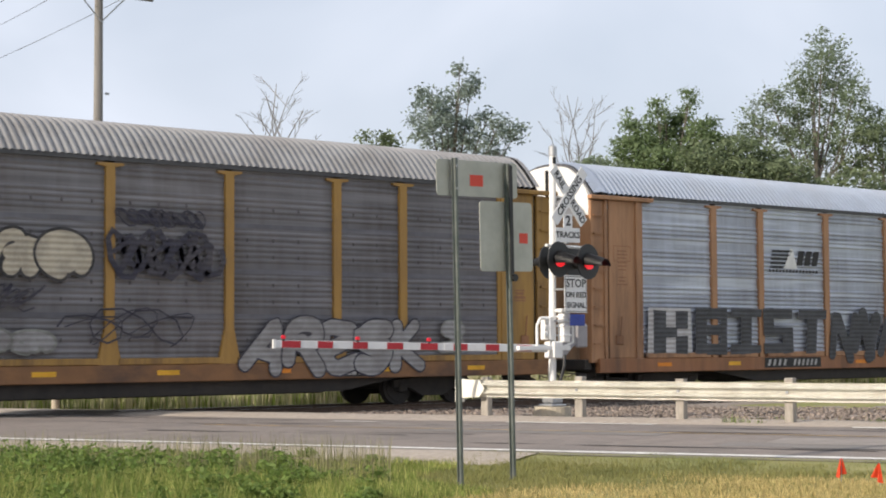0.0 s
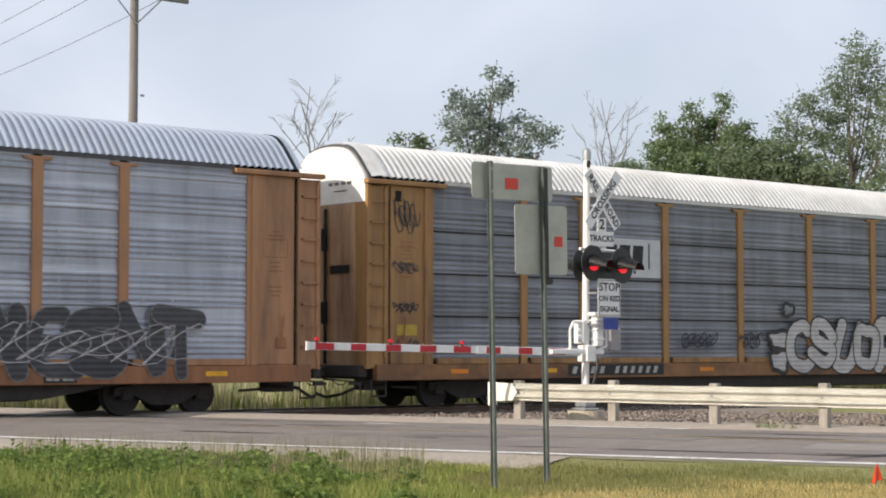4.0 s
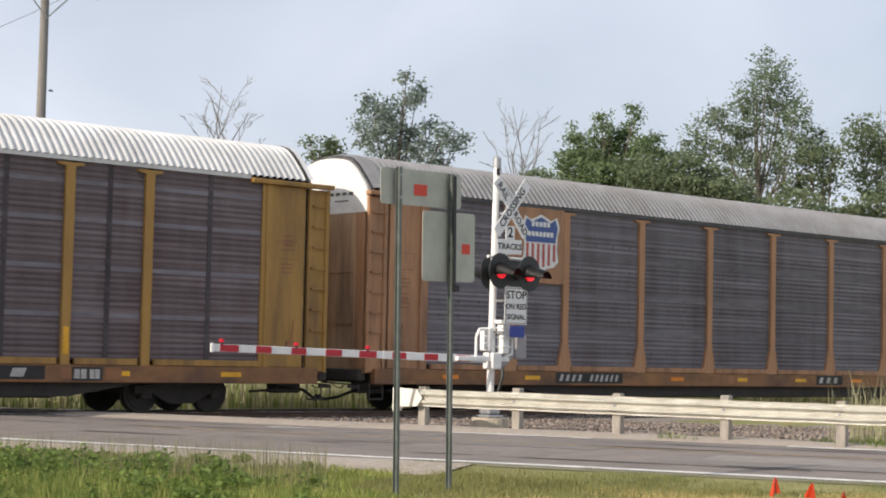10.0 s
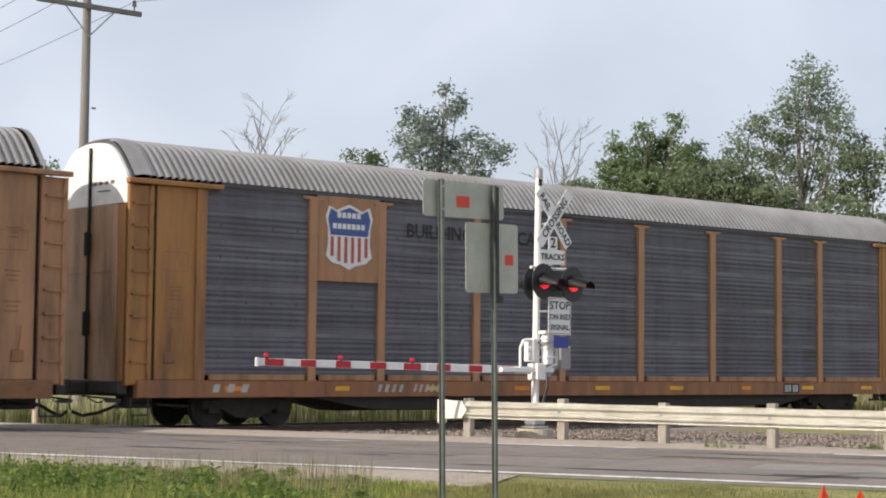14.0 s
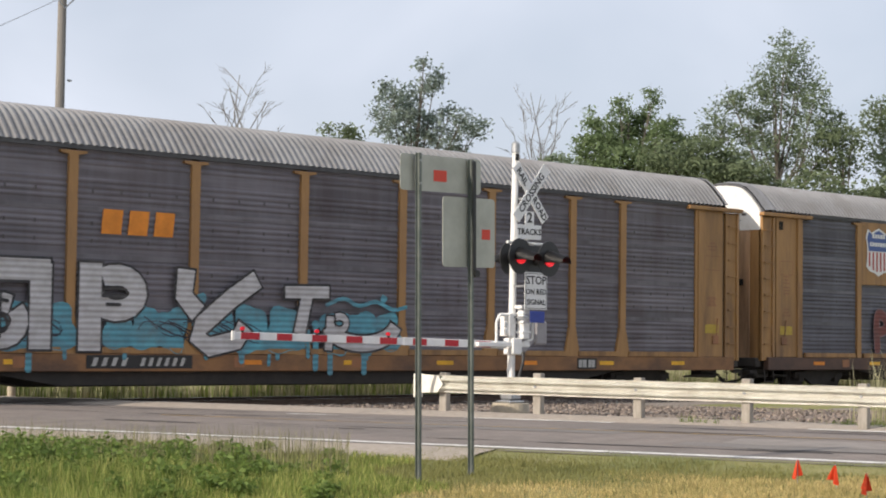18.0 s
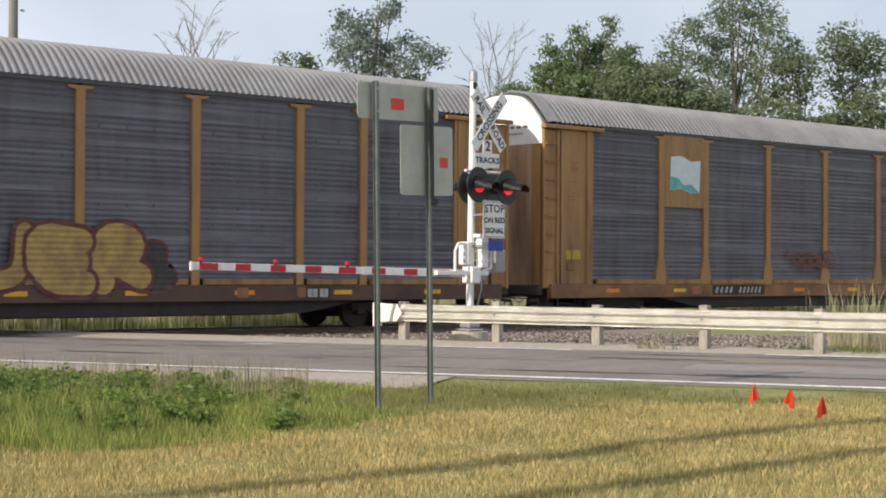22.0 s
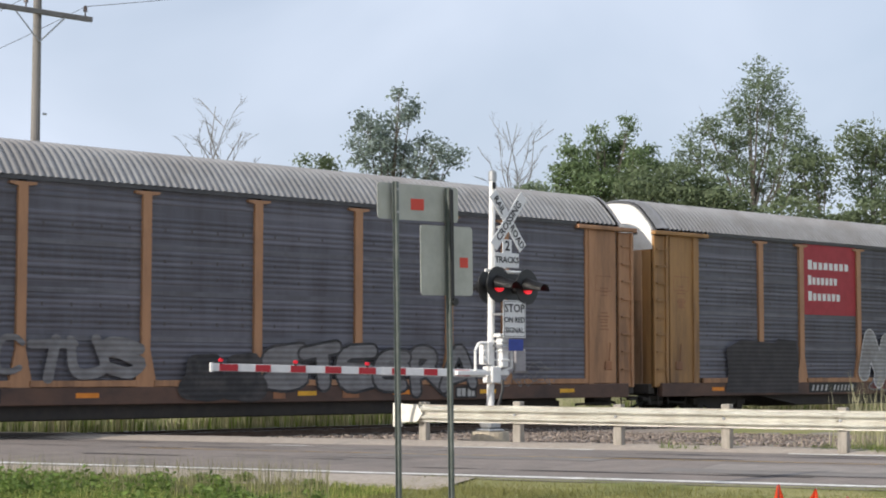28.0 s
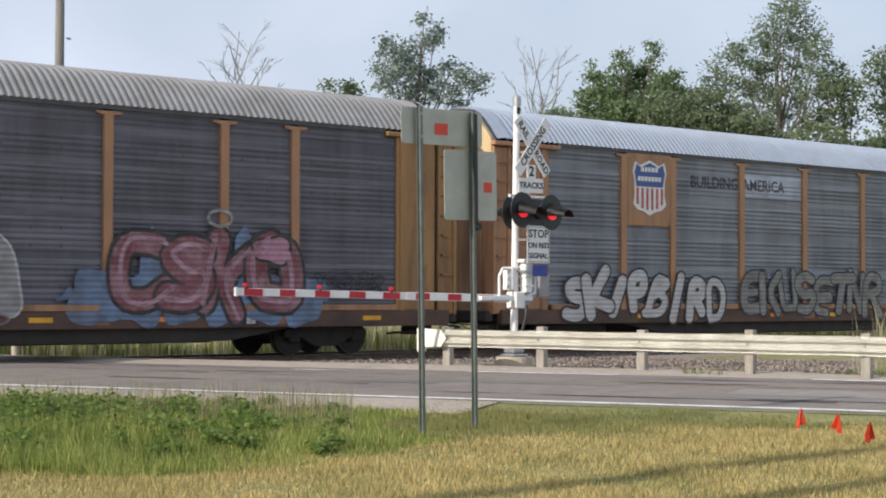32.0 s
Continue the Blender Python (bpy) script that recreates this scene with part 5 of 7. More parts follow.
for k, (z0, z1) in enumerate(((3.85, 4.75), (3.0, 3.3), (2.1, 2.4), (1.25, 1.6))):
    scribble(c, 0.75, 1.45, z0, z1, BLACK_SPRAY, 30 + k, 4, 0.035, -0.004)

c = cars[3]
plate(c, 9.5, 12.1, 3.05, 4.0, BROWN_PLATE, "emblem_plate", -0.004, "dark brown emblem plate with white shapes")
bars(c, 9.65, 11.05, 3.62, 3.82, 7, SHIELD_WHITE, -0.0125, "emblem_bar", 0.0)
for z in (3.3, 3.42):
    plate(c, 9.6, 11.75, z, z + 0.05, SHIELD_WHITE, "emblem_bar", -0.012)
bm = bmesh.new()
for r in (0.33, 0.2):
    ribbon(bm, [(11.6 + r * math.cos(a), 3.55 + r * math.sin(a)) for a in np.linspace(-0.3, 4.2, 16)], 0.07, -0.0125)
part("emblem_wheel", bm, SHIELD_WHITE, c)
for k, (a, b) in enumerate(((6.9, 9.3), (9.6, 12.1), (12.35, 14.9))):
    bubble_row(c, a, b, 1.15, 2.05, 3, PATCH_BROWN, FADED_WHITE, 35 + k, width=0.024, label="thin white outline graffiti", word="csoeundoc"[3 * k:3 * k + 3], fatness=0.3)
    scribble(c, a, b, 1.3, 1.9, FADED_WHITE, 38 + k, 4, 0.03, -0.086)
sill_writing(c, 6.9, 9.2, 10)
sill_writing(c, 18.1, 20.3, 3)
scribble(c, 4.9, 6.2, 1.75, 1.95, WHITE_SPRAY, 41, 5, 0.035)
scribble(c, 5.1, 6.3, 1.5, 1.72, WHITE_SPRAY, 42, 6, 0.035)
for z in (1.95, 2.9, 3.85, 4.6):
    for a, b in BAYS:
        plate(c, a, b, z, z + 0.09, BAND_PALE, "panel_seam", 0.0235, "paler seam between side sheets")
for x in POSTS[3:8:2]:
    plate(c, x - 0.06, x + 0.06, 1.2, 1.75, AMBER_TAPE, "warning_strip", -0.052, "bright yellow warning strip on the post")

for n in (4, 5, 7, 9, 11):
    emblem_panel(cars[n], CARS[n]["paint"])
    shield(cars[n])
for n in (5, 11):
    m = CARD if n == 5 else NAVY_SPRAY
    lettering("lettering", "BUILDING", 0.44, m, cars[n], pose(8.28, 0.004, 4.42, 90, 0, 0), 1.02, "dark painted slogan letters", 0.006)
    lettering("lettering", "AMERICA", 0.44, m, cars[n], pose(10.42, 0.004, 4.42, 90, 0, 0), 1.02, "dark painted slogan letters", 0.006)
sill_writing(cars[4], 6.2, 8.7, 10)
sill_writing(cars[4], 17.2, 18.5, 3)
sill_writing(cars[5], 6.3, 8.6, 10, False)
sill_writing(cars[5], 1.9, 3.2, 3, False)

def slabs(car, strokes, fill, line, y=-0.08, rim=0.05, label="large white graffiti letter shape with dark outline"):
    """A painted shape of broad straight strokes: points and a width each."""
    bm = bmesh.new()
    for k, (pts, w) in enumerate(strokes):
        (ax, az), (bx, bz), (cx, cz), (dx, dz) = pts[0], pts[1], pts[-2], pts[-1]
        l, m = math.hypot(bx - ax, bz - az), math.hypot(dx - cx, dz - cz)
        longer = [(ax - (bx - ax) / l * rim, az - (bz - az) / l * rim)] + pts[1:-1] + [(dx + (dx - cx) / m * rim, dz + (dz - cz) / m * rim)]
        ribbon(bm, longer, w + 2 * rim, y - 0.0003 * k, 1)
    for k, (pts, w) in enumerate(strokes):
        ribbon(bm, pts, w, y - 0.002 - 0.0003 * k, 0)
    part("graffiti", bm, [fill, line], car, label)


c = cars[6]
for k, (a, b) in enumerate(((3.9, 6.5), (8.3, 11.0))):
    scribble(c, a, b, 1.2, 1.8, NAVY_SPRAY, 160 + k, 4, 0.03, -0.0785)
rnd = random.Random(66)
for k in range(16):                    # runs of blue paint
    x, l = rnd.uniform(2.4, 15.0), rnd.uniform(0.3, 0.9)
    bm = bmesh.new()
    brush(bm, [(x, 1.5), (x + rnd.uniform(-0.02, 0.02), 1.2), (x, 1.5 - l)], rnd.uniform(0.06, 0.16), -0.0738, 0)
    part("graffiti", bm, BLUE_SPRAY, c, "run of sky-blue paint")
for k in range(14):
    x, z, q = rnd.uniform(9.0, 15.0), rnd.uniform(1.6, 2.4), rnd.uniform(0.06, 0.13)
    bm = bmesh.new()
    flat(bm, blob(x, z, q, q, rnd, 2.0, 10, 0.1), -0.0742)
    part("graffiti", bm, BLUE_SPRAY, c, "sky-blue painted dot")
bm = bmesh.new()
brush(bm, [(12.9, 2.1), (13.4, 2.3), (13.8, 2.05), (14.3, 2.25), (14.8, 2.0), (15.2, 2.1)], 0.09, -0.0745, 0)
part("graffiti", bm, BLUE_SPRAY, c, "wavy sky-blue line")
for z0, z1, x0, x1 in ((2.12, 2.2, 7.2, 7.75), (2.28, 2.36, 7.25, 7.7), (1.95, 2.02, 7.3, 7.65)):
    bm = bmesh.new()
    flat(bm, [(x0, z0), (x1, z0), (x1, z1), (x0, z1)], -0.091)
    part("graffiti", bm, BLACK_SPRAY, c, "short black painted bar")
bm = bmesh.new()
brush(bm, [(5.15, 2.0), (4.85, 2.05), (4.85, 1.75), (5.15, 1.7), (5.15, 1.4), (4.8, 1.42)], 0.07, -0.0915, 0)
brush(bm, [(5.0, 2.15), (5.0, 1.3)], 0.05, -0.0918, 0)
part("graffiti", bm, BLACK_SPRAY, c, "small black painted sign inside a letter")
for k, (a, b) in enumerate(((2.3, 3.6), (4.0, 6.6), (7.3, 9.2), (9.5, 12.2), (12.8, 15.0))):
    bubble_row(c, a, b, 1.05, 1.95, 3, BLUE_SPRAY, BLUE_SPRAY, 64 + k, -0.074, 0.02, "sky-blue graffiti fill", 0)
slabs(c, [([(2.12, 1.08), (2.12, 2.85)], 0.5), ([(2.2, 2.72), (3.62, 1.22)], 0.46), ([(3.72, 1.05), (3.72, 2.92)], 0.5)], WHITE_SPRAY, BLACK_SPRAY)
slabs(c, [([(4.35, 2.62), (6.05, 2.62)], 0.42), ([(5.85, 2.75), (5.85, 1.08)], 0.46), (arc(5.0, 1.62, 0.42, 0.36, 60, 400, 16), 0.36)], WHITE_SPRAY, BLACK_SPRAY, -0.085)
slabs(c, [([(6.95, 1.05), (6.95, 2.8)], 0.5), (arc(7.55, 2.22, 0.5, 0.36, 130, -160, 14), 0.42)], WHITE_SPRAY, BLACK_SPRAY)
slabs(c, [([(9.2, 2.75), (9.15, 2.2), (9.5, 1.85)], 0.42), ([(11.0, 2.6), (10.3, 2.15), (9.6, 1.6), (9.5, 1.35), (9.8, 1.15), (10.5, 1.3), (10.7, 1.6)], 0.40)], WHITE_SPRAY, BLACK_SPRAY, -0.085)
slabs(c, [([(11.75, 2.35), (12.95, 2.38)], 0.26), ([(12.35, 2.3), (12.15, 1.45)], 0.3)], WHITE_SPRAY, BLACK_SPRAY, -0.08, 0.05)
slabs(c, [([(12.95, 1.1), (13.0, 1.85)], 0.2), (arc(13.25, 1.7, 0.2, 0.16, 120, -120, 9), 0.15)], WHITE_SPRAY, BLACK_SPRAY, -0.086, 0.04)
slabs(c, [(arc(13.9, 1.75, 1.0, 0.5, 195, 350, 14), 0.34)], WHITE_SPRAY, BLACK_SPRAY, -0.085, 0.05)
for z in (2.2, 2.7):
    bm = bmesh.new()
    flat(bm, [(0.78, z), (1.5, z + 0.12), (0.95, z + 0.35)], -0.084)
    part("graffiti", bm, WHITE_SPRAY, c, "white painted spike")
plate(c, 0.78, 1.53, 3.34, 3.9, YELLOW_CARD, "notice", -0.001)
bars(c, 7.2, 9.05, 3.4, 3.9, 3, ORANGE_TAPE, -0.003, "emblem_bar", 0.1, 0.25)
sill_writing(c, 6.9, 9.4, 10)

c = cars[7]
bubble_row(c, 10.0, 16.6, 0.78, 2.25, 5, YELLOW_SPRAY, MAROON_SPRAY, 71, label="ochre yellow block graffiti shape with dark outline", width=0.1, word="snuer", fatness=0.36)
bubble_row(c, 15.7, 17.3, 0.8, 1.9, 1, BLACK_SPRAY, MAROON_SPRAY, 72, -0.076, inner=0)
bubble_row(c, 5.3, 7.6, 1.15, 2.5, 3, FAINT_RED, DUSTY_PINK, 73, width=0.035, label="dusty pink graffiti letter", word="ftn".replace("f", "p"), fatness=0.26)
bubble_row(c, 7.6, 8.9, 1.3, 2.0, 2, FAINT_RED, DUSTY_PINK, 74, width=0.035, label="dusty pink graffiti letter", word="oo", fatness=0.26)
bm = bmesh.new()
flat(bm, [(9.1, 1.85), (9.95, 1.82), (9.98, 2.2), (9.08, 2.24)], -0.08)
part("graffiti", bm, FAINT_RED, c, "dull red painted block")
sill_writing(c, 5.9, 9.2, 10, False)

c = cars[8]
emblem_panel(c, CARS[8]["paint"], 3.1)
bm = bmesh.new()
prism(bm, [(4.92, 3.56), (5.4, 3.62), (5.8, 3.5), (6.2, 3.52), (6.25, 4.42), (5.85, 4.38), (5.4, 4.52), (4.97, 4.48)], -0.062, -0.052)
em = part("emblem", bm, PALE_FLAG, c, "pale waving flag emblem with teal corner")
bm = bmesh.new()
flat(bm, [(4.92, 3.57), (5.4, 3.63), (5.8, 3.51), (6.2, 3.53), (5.85, 3.75), (5.5, 3.72), (5.3, 3.9), (4.95, 3.95)], -0.064)
part("emblem_corner", bm, TEAL, em)
scribble(c, 10.3, 12.8, 1.4, 2.0, FAINT_RED, 81, 5, 0.06)
sill_writing(c, 6.8, 9.2, 10)
sill_writing(c, 18.4, 19.6, 3)

c = cars[9]
for k, (a, b) in enumerate(((3.6, 5.0), (5.3, 6.6), (7.8, 9.4), (9.7, 12.1))):
    bubble_row(c, a, b, 1.2, 2.0, 3, SMUDGE, SMUDGE, 91 + k, width=0.012, label="faded whitish graffiti shape", word="recpusnoctus"[3 * k:3 * k + 3], fatness=0.2)
bubble_row(c, 13.2, 15.2, 0.7, 1.6, 2, BLACK_SPRAY, BLACK_SPRAY, 95, inner=0, label="black graffiti blot")
bubble_row(c, 15.3, 21.5, 0.8, 1.9, 6, SMUDGE, BLACK_SPRAY, 96, width=0.06, label="faded graffiti letter with a black outline", word="stfera".replace("f", "e"), fatness=0.26)
scribble(c, 21.8, 24.4, 0.9, 1.6, SMUDGE, 97, 5, 0.03)
sill_writing(c, 6.3, 9.0, 10)

c = cars[10]
plate(c, POSTS[2] + 0.12, POSTS[3] - 0.12, 2.98, EAVE - 0.03, RED_PLATE, "red_panel", 0.004, "crimson square panel with pale bars")
for z, n, x1 in ((4.32, 8, 9.0), (3.87, 7, 8.4), (3.4, 7, 8.55)):
    w = (x1 - 6.9) / n
    bars(c, 6.9, 6.9 + w, z - 0.01, z + 0.27, 1, SHIELD_WHITE, -0.004, "panel_bar", 0.0, 0.24)
    bars(c, 6.9 + w, x1, z, z + 0.21, n - 1, SHIELD_WHITE, -0.004, "panel_bar", 0.0, 0.3)
bubble_row(c, 9.6, 15.9, 0.95, 2.5, 5, FADED_WHITE, WHITE_SPRAY, 101, width=0.045, label="faded grey graffiti letter with a thick white outline", word="nesoa", fatness=0.42)
bubble_row(c, 10.0, 15.6, 0.72, 1.15, 4, MAROON_SPRAY, SMUDGE, 102, -0.077, 0.05, inner=0)
bubble_row(c, 17.1, 23.3, 0.75, 1.75, 6, SOFT_BLUE, SOFT_BLUE, 103, -0.074, 0.02, "sky-blue graffiti cloud", 0)
for x, z in ((18.9, 2.75), (21.2, 2.85), (17.0, 1.5), (23.2, 1.6)):
    bm = bmesh.new()
    flat(bm, [(x - 0.3, 1.3), (x + 0.35, 1.3), (x + 0.25, z - 0.4), (x + 0.05, z), (x - 0.2, z - 0.3)], -0.0735)
    part("graffiti", bm, SOFT_BLUE, c, "sky-blue painted spike")
bubble_row(c, 18.2, 22.5, 0.85, 2.65, 4, WINE_SPRAY, BLACK_SPRAY, 104, width=0.085, label="dark red graffiti letter with a black outline", word="csko", fatness=0.40)
bubble_row(c, 18.3, 22.4, 1.0, 2.55, 4, PINK_SPRAY, FADED_WHITE, 104, -0.09, 0.015, "pink and white highlight on a graffiti letter", word="csko", fatness=0.07)
bubble_row(c, 21.5, 22.4, 2.0, 2.6, 1, PINK_SPRAY, BLACK_SPRAY, 108, -0.093, 0.06, "pink cap of a graffiti letter", 0)
bm = bmesh.new()
ribbon(bm, [(20.6 + 0.3 * math.cos(q), 2.95 + 0.17 * math.sin(q)) for q in np.linspace(0, 6.3, 18)], 0.07, -0.084)
part("graffiti", bm, FADED_WHITE, c, "pale sprayed ring")
bm = bmesh.new()
flat(bm, [(2.9, 0.72), (6.25, 0.7), (6.3, 1.5), (6.2, 2.2), (5.3, 2.25), (5.2, 2.12), (3.6, 2.2), (2.95, 1.95), (3.05, 1.3)], -0.079)
part("graffiti", bm, PATCH_DARK, c, "black painted-over patch")
scribble(c, 23.2, 25.2, 1.3, 1.9, NAVY_SPRAY, 107, 4, 0.05)
sill_writing(c, 6.8, 9.2, 10)

c = cars[11]
bubble_row(c, 2.4, 8.6, 0.72, 1.95, 8, WHITE_SPRAY, BLACK_SPRAY, 111, width=0.06, label="white bubble graffiti shape with black outline", word="skipbird", fatness=0.36)
bubble_row(c, 9.4, 15.9, 0.8, 2.05, 8, GREY_SPRAY, NAVY_SPRAY, 112, width=0.05, label="grey-green graffiti shape", word="ekusetnr", fatness=0.28)
plate(c, 9.55, 12.15, 4.1, 4.75, SILVER, "clean_patch", 0.0135, "brighter patched sheet")


# ---- the level crossing ----
def build_guardrail():
    """W-beam on posts beside the road."""
    d = Vector((0.263, -0.965, 0)).normalized()
    out = Vector((-d.y, d.x, 0)) * -1            # towards the road
    g0, space, foot = Vector((21.9, 24.6, -0.02)), 2.04, -0.04
    g = thing("guardrail", "cream-painted steel guardrail on weathered posts beside the road", "guardrail", at=(0, 0, 0))
    prof = [(0.0, 0.40), (-0.01, 0.43), (0.075, 0.47), (0.075, 0.50), (0.0, 0.545), (0.0, 0.575), (0.075, 0.62), (0.075, 0.65), (-0.01, 0.69), (0.0, 0.72)]
    n = 13
    for i in range(n):
        p = g0 + d * (space * i)
        bm = bmesh.new()
        m = Matrix.Translation(p) @ Matrix.Rotation(math.atan2(d.y, d.x), 4, "Z")
        box(bm, -0.08, 0.02, -0.5, 0.08, 0.18, 0.77 + 0.03 * (i % 2), 0.012)
        bmesh.ops.transform(bm, matrix=m, verts=bm.verts)
        part("guardrail_post", bm, post_wood, g)
        bm = bmesh.new()
        box(bm, -0.07, -0.02, 0.42, 0.07, 0.03, 0.72, 0.006)
        bmesh.ops.transform(bm, matrix=m, verts=bm.verts)
        part("spacer_block", bm, guard_cream, g)
        bm = bmesh.new()
        tube(bm, p + out * 0.06 + Vector((0, 0, 0.56)), p + out * 0.03 + Vector((0, 0, 0.56)), 0.025, n=8)
        part("bolt", bm, galv, g)
    for i in range(0, n - 1, 2):
        a = g0 + d * (space * i - (0.50 if i == 0 else 0.10))
        b = g0 + d * (space * (i + 2) + 0.06)
        bm = bmesh.new()
        k = 8
        rows = []
        for j in range(k + 1):
            p = a.lerp(b, j / k)
            sag = 0.008 * math.sin(j * 1.7 + i)
            flatn = 0.25 if (i == 0 and j == 0) else 1.0
            lift = 0.004 if i % 4 else 0.0
            rows.append([bm.verts.new(p + out * (o * flatn + 0.02 + lift + sag) + Vector((0, 0, z + sag * 0.5))) for o, z in prof])
        for r, s in zip(rows, rows[1:]):
            for q in range(len(prof) - 1):
                bm.faces.new((r[q], s[q], s[q + 1], r[q + 1]))
        ext = bmesh.ops.solidify(bm, geom=bm.faces[:], thickness=0.006)
        part("w_beam", bm, guard_cream, g)
    a = g0 - d * 0.52 + out * 0.02
    bm = bmesh.new()
    box(bm, -0.03, -0.13, 0.30, 0.02, 0.13, 0.74, 0.006)
    bmesh.ops.transform(bm, matrix=Matrix.Translation(a) @ Matrix.Rotation(math.atan2(d.y, d.x), 4, "Z"), verts=bm.verts)
    part("end_plate", bm, guard_cream, g, "upright cream end plate")
    bm = bmesh.new()
    prism(bm, [(0.0, 0.38), (0.0, 0.74), (0.5, 0.72), (0.62, 0.56), (0.5, 0.40)], -0.108, -0.098)
    bmesh.ops.transform(bm, matrix=Matrix.Translation(a) @ Matrix.Rotation(math.atan2(d.y, d.x), 4, "Z"), verts=bm.verts)
    part("end_shoe", bm, guard_cream, g, "flat pointed cream end shoe")


def flasher(parent, x, y, z, face, lit):
    """A round black target with hood and red lens; face -1 looks to the front."""
    f = new("flasher")
    f.parent = parent
    f.matrix_basis = pose(x, y, z, 0, 0, 10)
    f["label"] = "round black crossing light with hood"
    bm = bmesh.new()
    tube(bm, (0, 0, 0), (0, face * 0.02, 0), 0.345, n=32)
    tube(bm, (0, 0, 0), (0, -face * 0.14, 0), 0.13, 0.10, n=20)
    part("target", bm, black_metal, f)
    bm = bmesh.new()
    tube(bm, (0, face * 0.02, 0), (0, face * 0.05, 0), 0.145, n=24)
    part("lens", bm, red_lamp if lit else red_lamp_dim, f, "red lens")
    bm = bmesh.new()
    k = 14
    rings = []
    for j, (d, drop) in enumerate(((0.02, 0.2), (0.24, 0.1), (0.45, 0.02))):
        rings.append([bm.verts.new((math.cos(a) * (0.175 - 0.015 * j), face * d, math.sin(a) * (0.175 - 0.02 * j) - j * 0.045)) for a in np.linspace(-drop * 2.2, math.pi + drop * 2.2, k)])
    for r, s in zip(rings, rings[1:]):
        for q in range(k - 1):
            bm.faces.new((r[q], s[q], s[q + 1], r[q + 1]))
    bmesh.ops.solidify(bm, geom=bm.faces[:], thickness=0.006)
    part("hood", bm, black_metal, f)


def build_mast():
    g = thing("crossing_signal", "white railroad crossing signal mast with crossbuck and red flashers", "crossing signal", at=(23.42, 24.32, 0), turn=-3)
    bm = bmesh.new()
    tube(bm, (0, 0, -0.3), (0, 0, 0.17), 0.39, 0.36, n=24)
    part("foundation", bm, concrete, g, "round tan concrete foundation")
    bm = bmesh.new()
    box(bm, -0.2, -0.2, 0.17, 0.2, 0.2, 0.22, 0.02)
    box(bm, -0.16, -0.16, 0.22, 0.16, 0.16, 0.36, 0.04)
    part("base_casting", bm, galv, g, "galvanised junction base")
    bm = bmesh.new()
    tube(bm, (0, 0, 0.3), (0.06, 0, 5.08), 0.075, 0.062, n=16)
    part("mast", bm, white_paint, g)
    bm = bmesh.new()
    tube(bm, (0.06, 0, 5.02), (0.06, 0, 5.2), 0.085, 0.08, n=16)
    tube(bm, (0.06, 0, 5.2), (0.06, 0, 5.24), 0.08, 0.03, n=16)
    part("mast_cap", bm, galv, g)
    bm = bmesh.new()
    box(bm, -0.0, -0.085, 4.86, 0.08, -0.06, 4.99, 0.006)
    part("name_tag", bm, black_metal, g, "small dark tag near the mast top")
    # crossbuck
    for words, ang, y in (("RAILROAD", -50, -0.34), ("CROSSING", 50, -0.365)):
        bm = bmesh.new()
        box(bm, -0.67, -0.006, -0.115, 0.67, 0.006, 0.115)
        blade = part("crossbuck_blade", bm, sign_white, g, "white crossbuck blade with black letters")
        blade.matrix_basis = Matrix.Translation((0.16, y, 4.22)) @ Matrix.Rotation(radians(6), 4, "Z") @ Matrix.Rotation(radians(-ang), 4, "Y")
        if words == "RAILROAD":
            for w, x in (("RAIL", -0.39), ("ROAD", 0.39)):
                lettering("lettering", w, 0.19, sign_black, blade, pose(x, -0.010, 0, 90, 0, 0), 1.0, bold=0.004)
        else:
            lettering("lettering", words, 0.205, sign_black, blade, pose(0, -0.010, 0, 90, 0, 0), 1.0, bold=0.004)
    bm = bmesh.new()
    box(bm, 0.01, -0.36, 3.6, 0.24, -0.345, 3.86, 0.004)
    box(bm, -0.20, -0.36, 3.32, 0.43, -0.347, 3.6, 0.004)
    tp = part("tracks_sign", bm, sign_white, g, "white number of tracks sign")
    lettering("lettering", "2", 0.27, sign_black, tp, pose(0.125, -0.365, 3.73, 90, 0, 0), bold=0.006)
    lettering("lettering", "TRACKS", 0.165, sign_black, tp, pose(0.115, -0.365, 3.46, 90, 0, 0), bold=0.003)
    bm = bmesh.new()
    box(bm, 0.1, -0.34, 3.3, 0.16, -0.02, 3.34)
    part("sign_bracket", bm, galv, g)
    bm = bmesh.new()
    box(bm, 0.1, -0.34, 4.1, 0.16, -0.02, 4.14)
    part("sign_bracket", bm, galv, g)
    # flashers on a cross arm
    bm = bmesh.new()
    tube(bm, (-0.30, -0.2, 3.26), (0.68, -0.2, 3.24), 0.03, n=10)
    tube(bm, (0.05, 0.0, 3.26), (0.1, -0.2, 3.26), 0.06, n=10)
    tube(bm, (0.03, -0.02, 2.70), (0.10, -0.30, 2.70), 0.03, n=8)
    for x in (-0.10, 0.64):
        tube(bm, (x, -0.2, 3.24), (x, -0.22, 3.0), 0.028, n=8)
    part("cross_arm", bm, white_paint, g)
    flasher(g, -0.10, -0.34, 2.99, -1, True)
    flasher(g, 0.64, -0.34, 2.96, -1, True)
    flasher(g, 0.19, 0.24, 2.98, 1, False)
    flasher(g, 0.86, 0.24, 2.98, 1, False)
    bm = bmesh.new()
    box(bm, 0.01, -0.37, 1.97, 0.59, -0.358, 2.69, 0.004)
    sp = part("stop_sign", bm, sign_white, g, "white sign with three lines of black words")
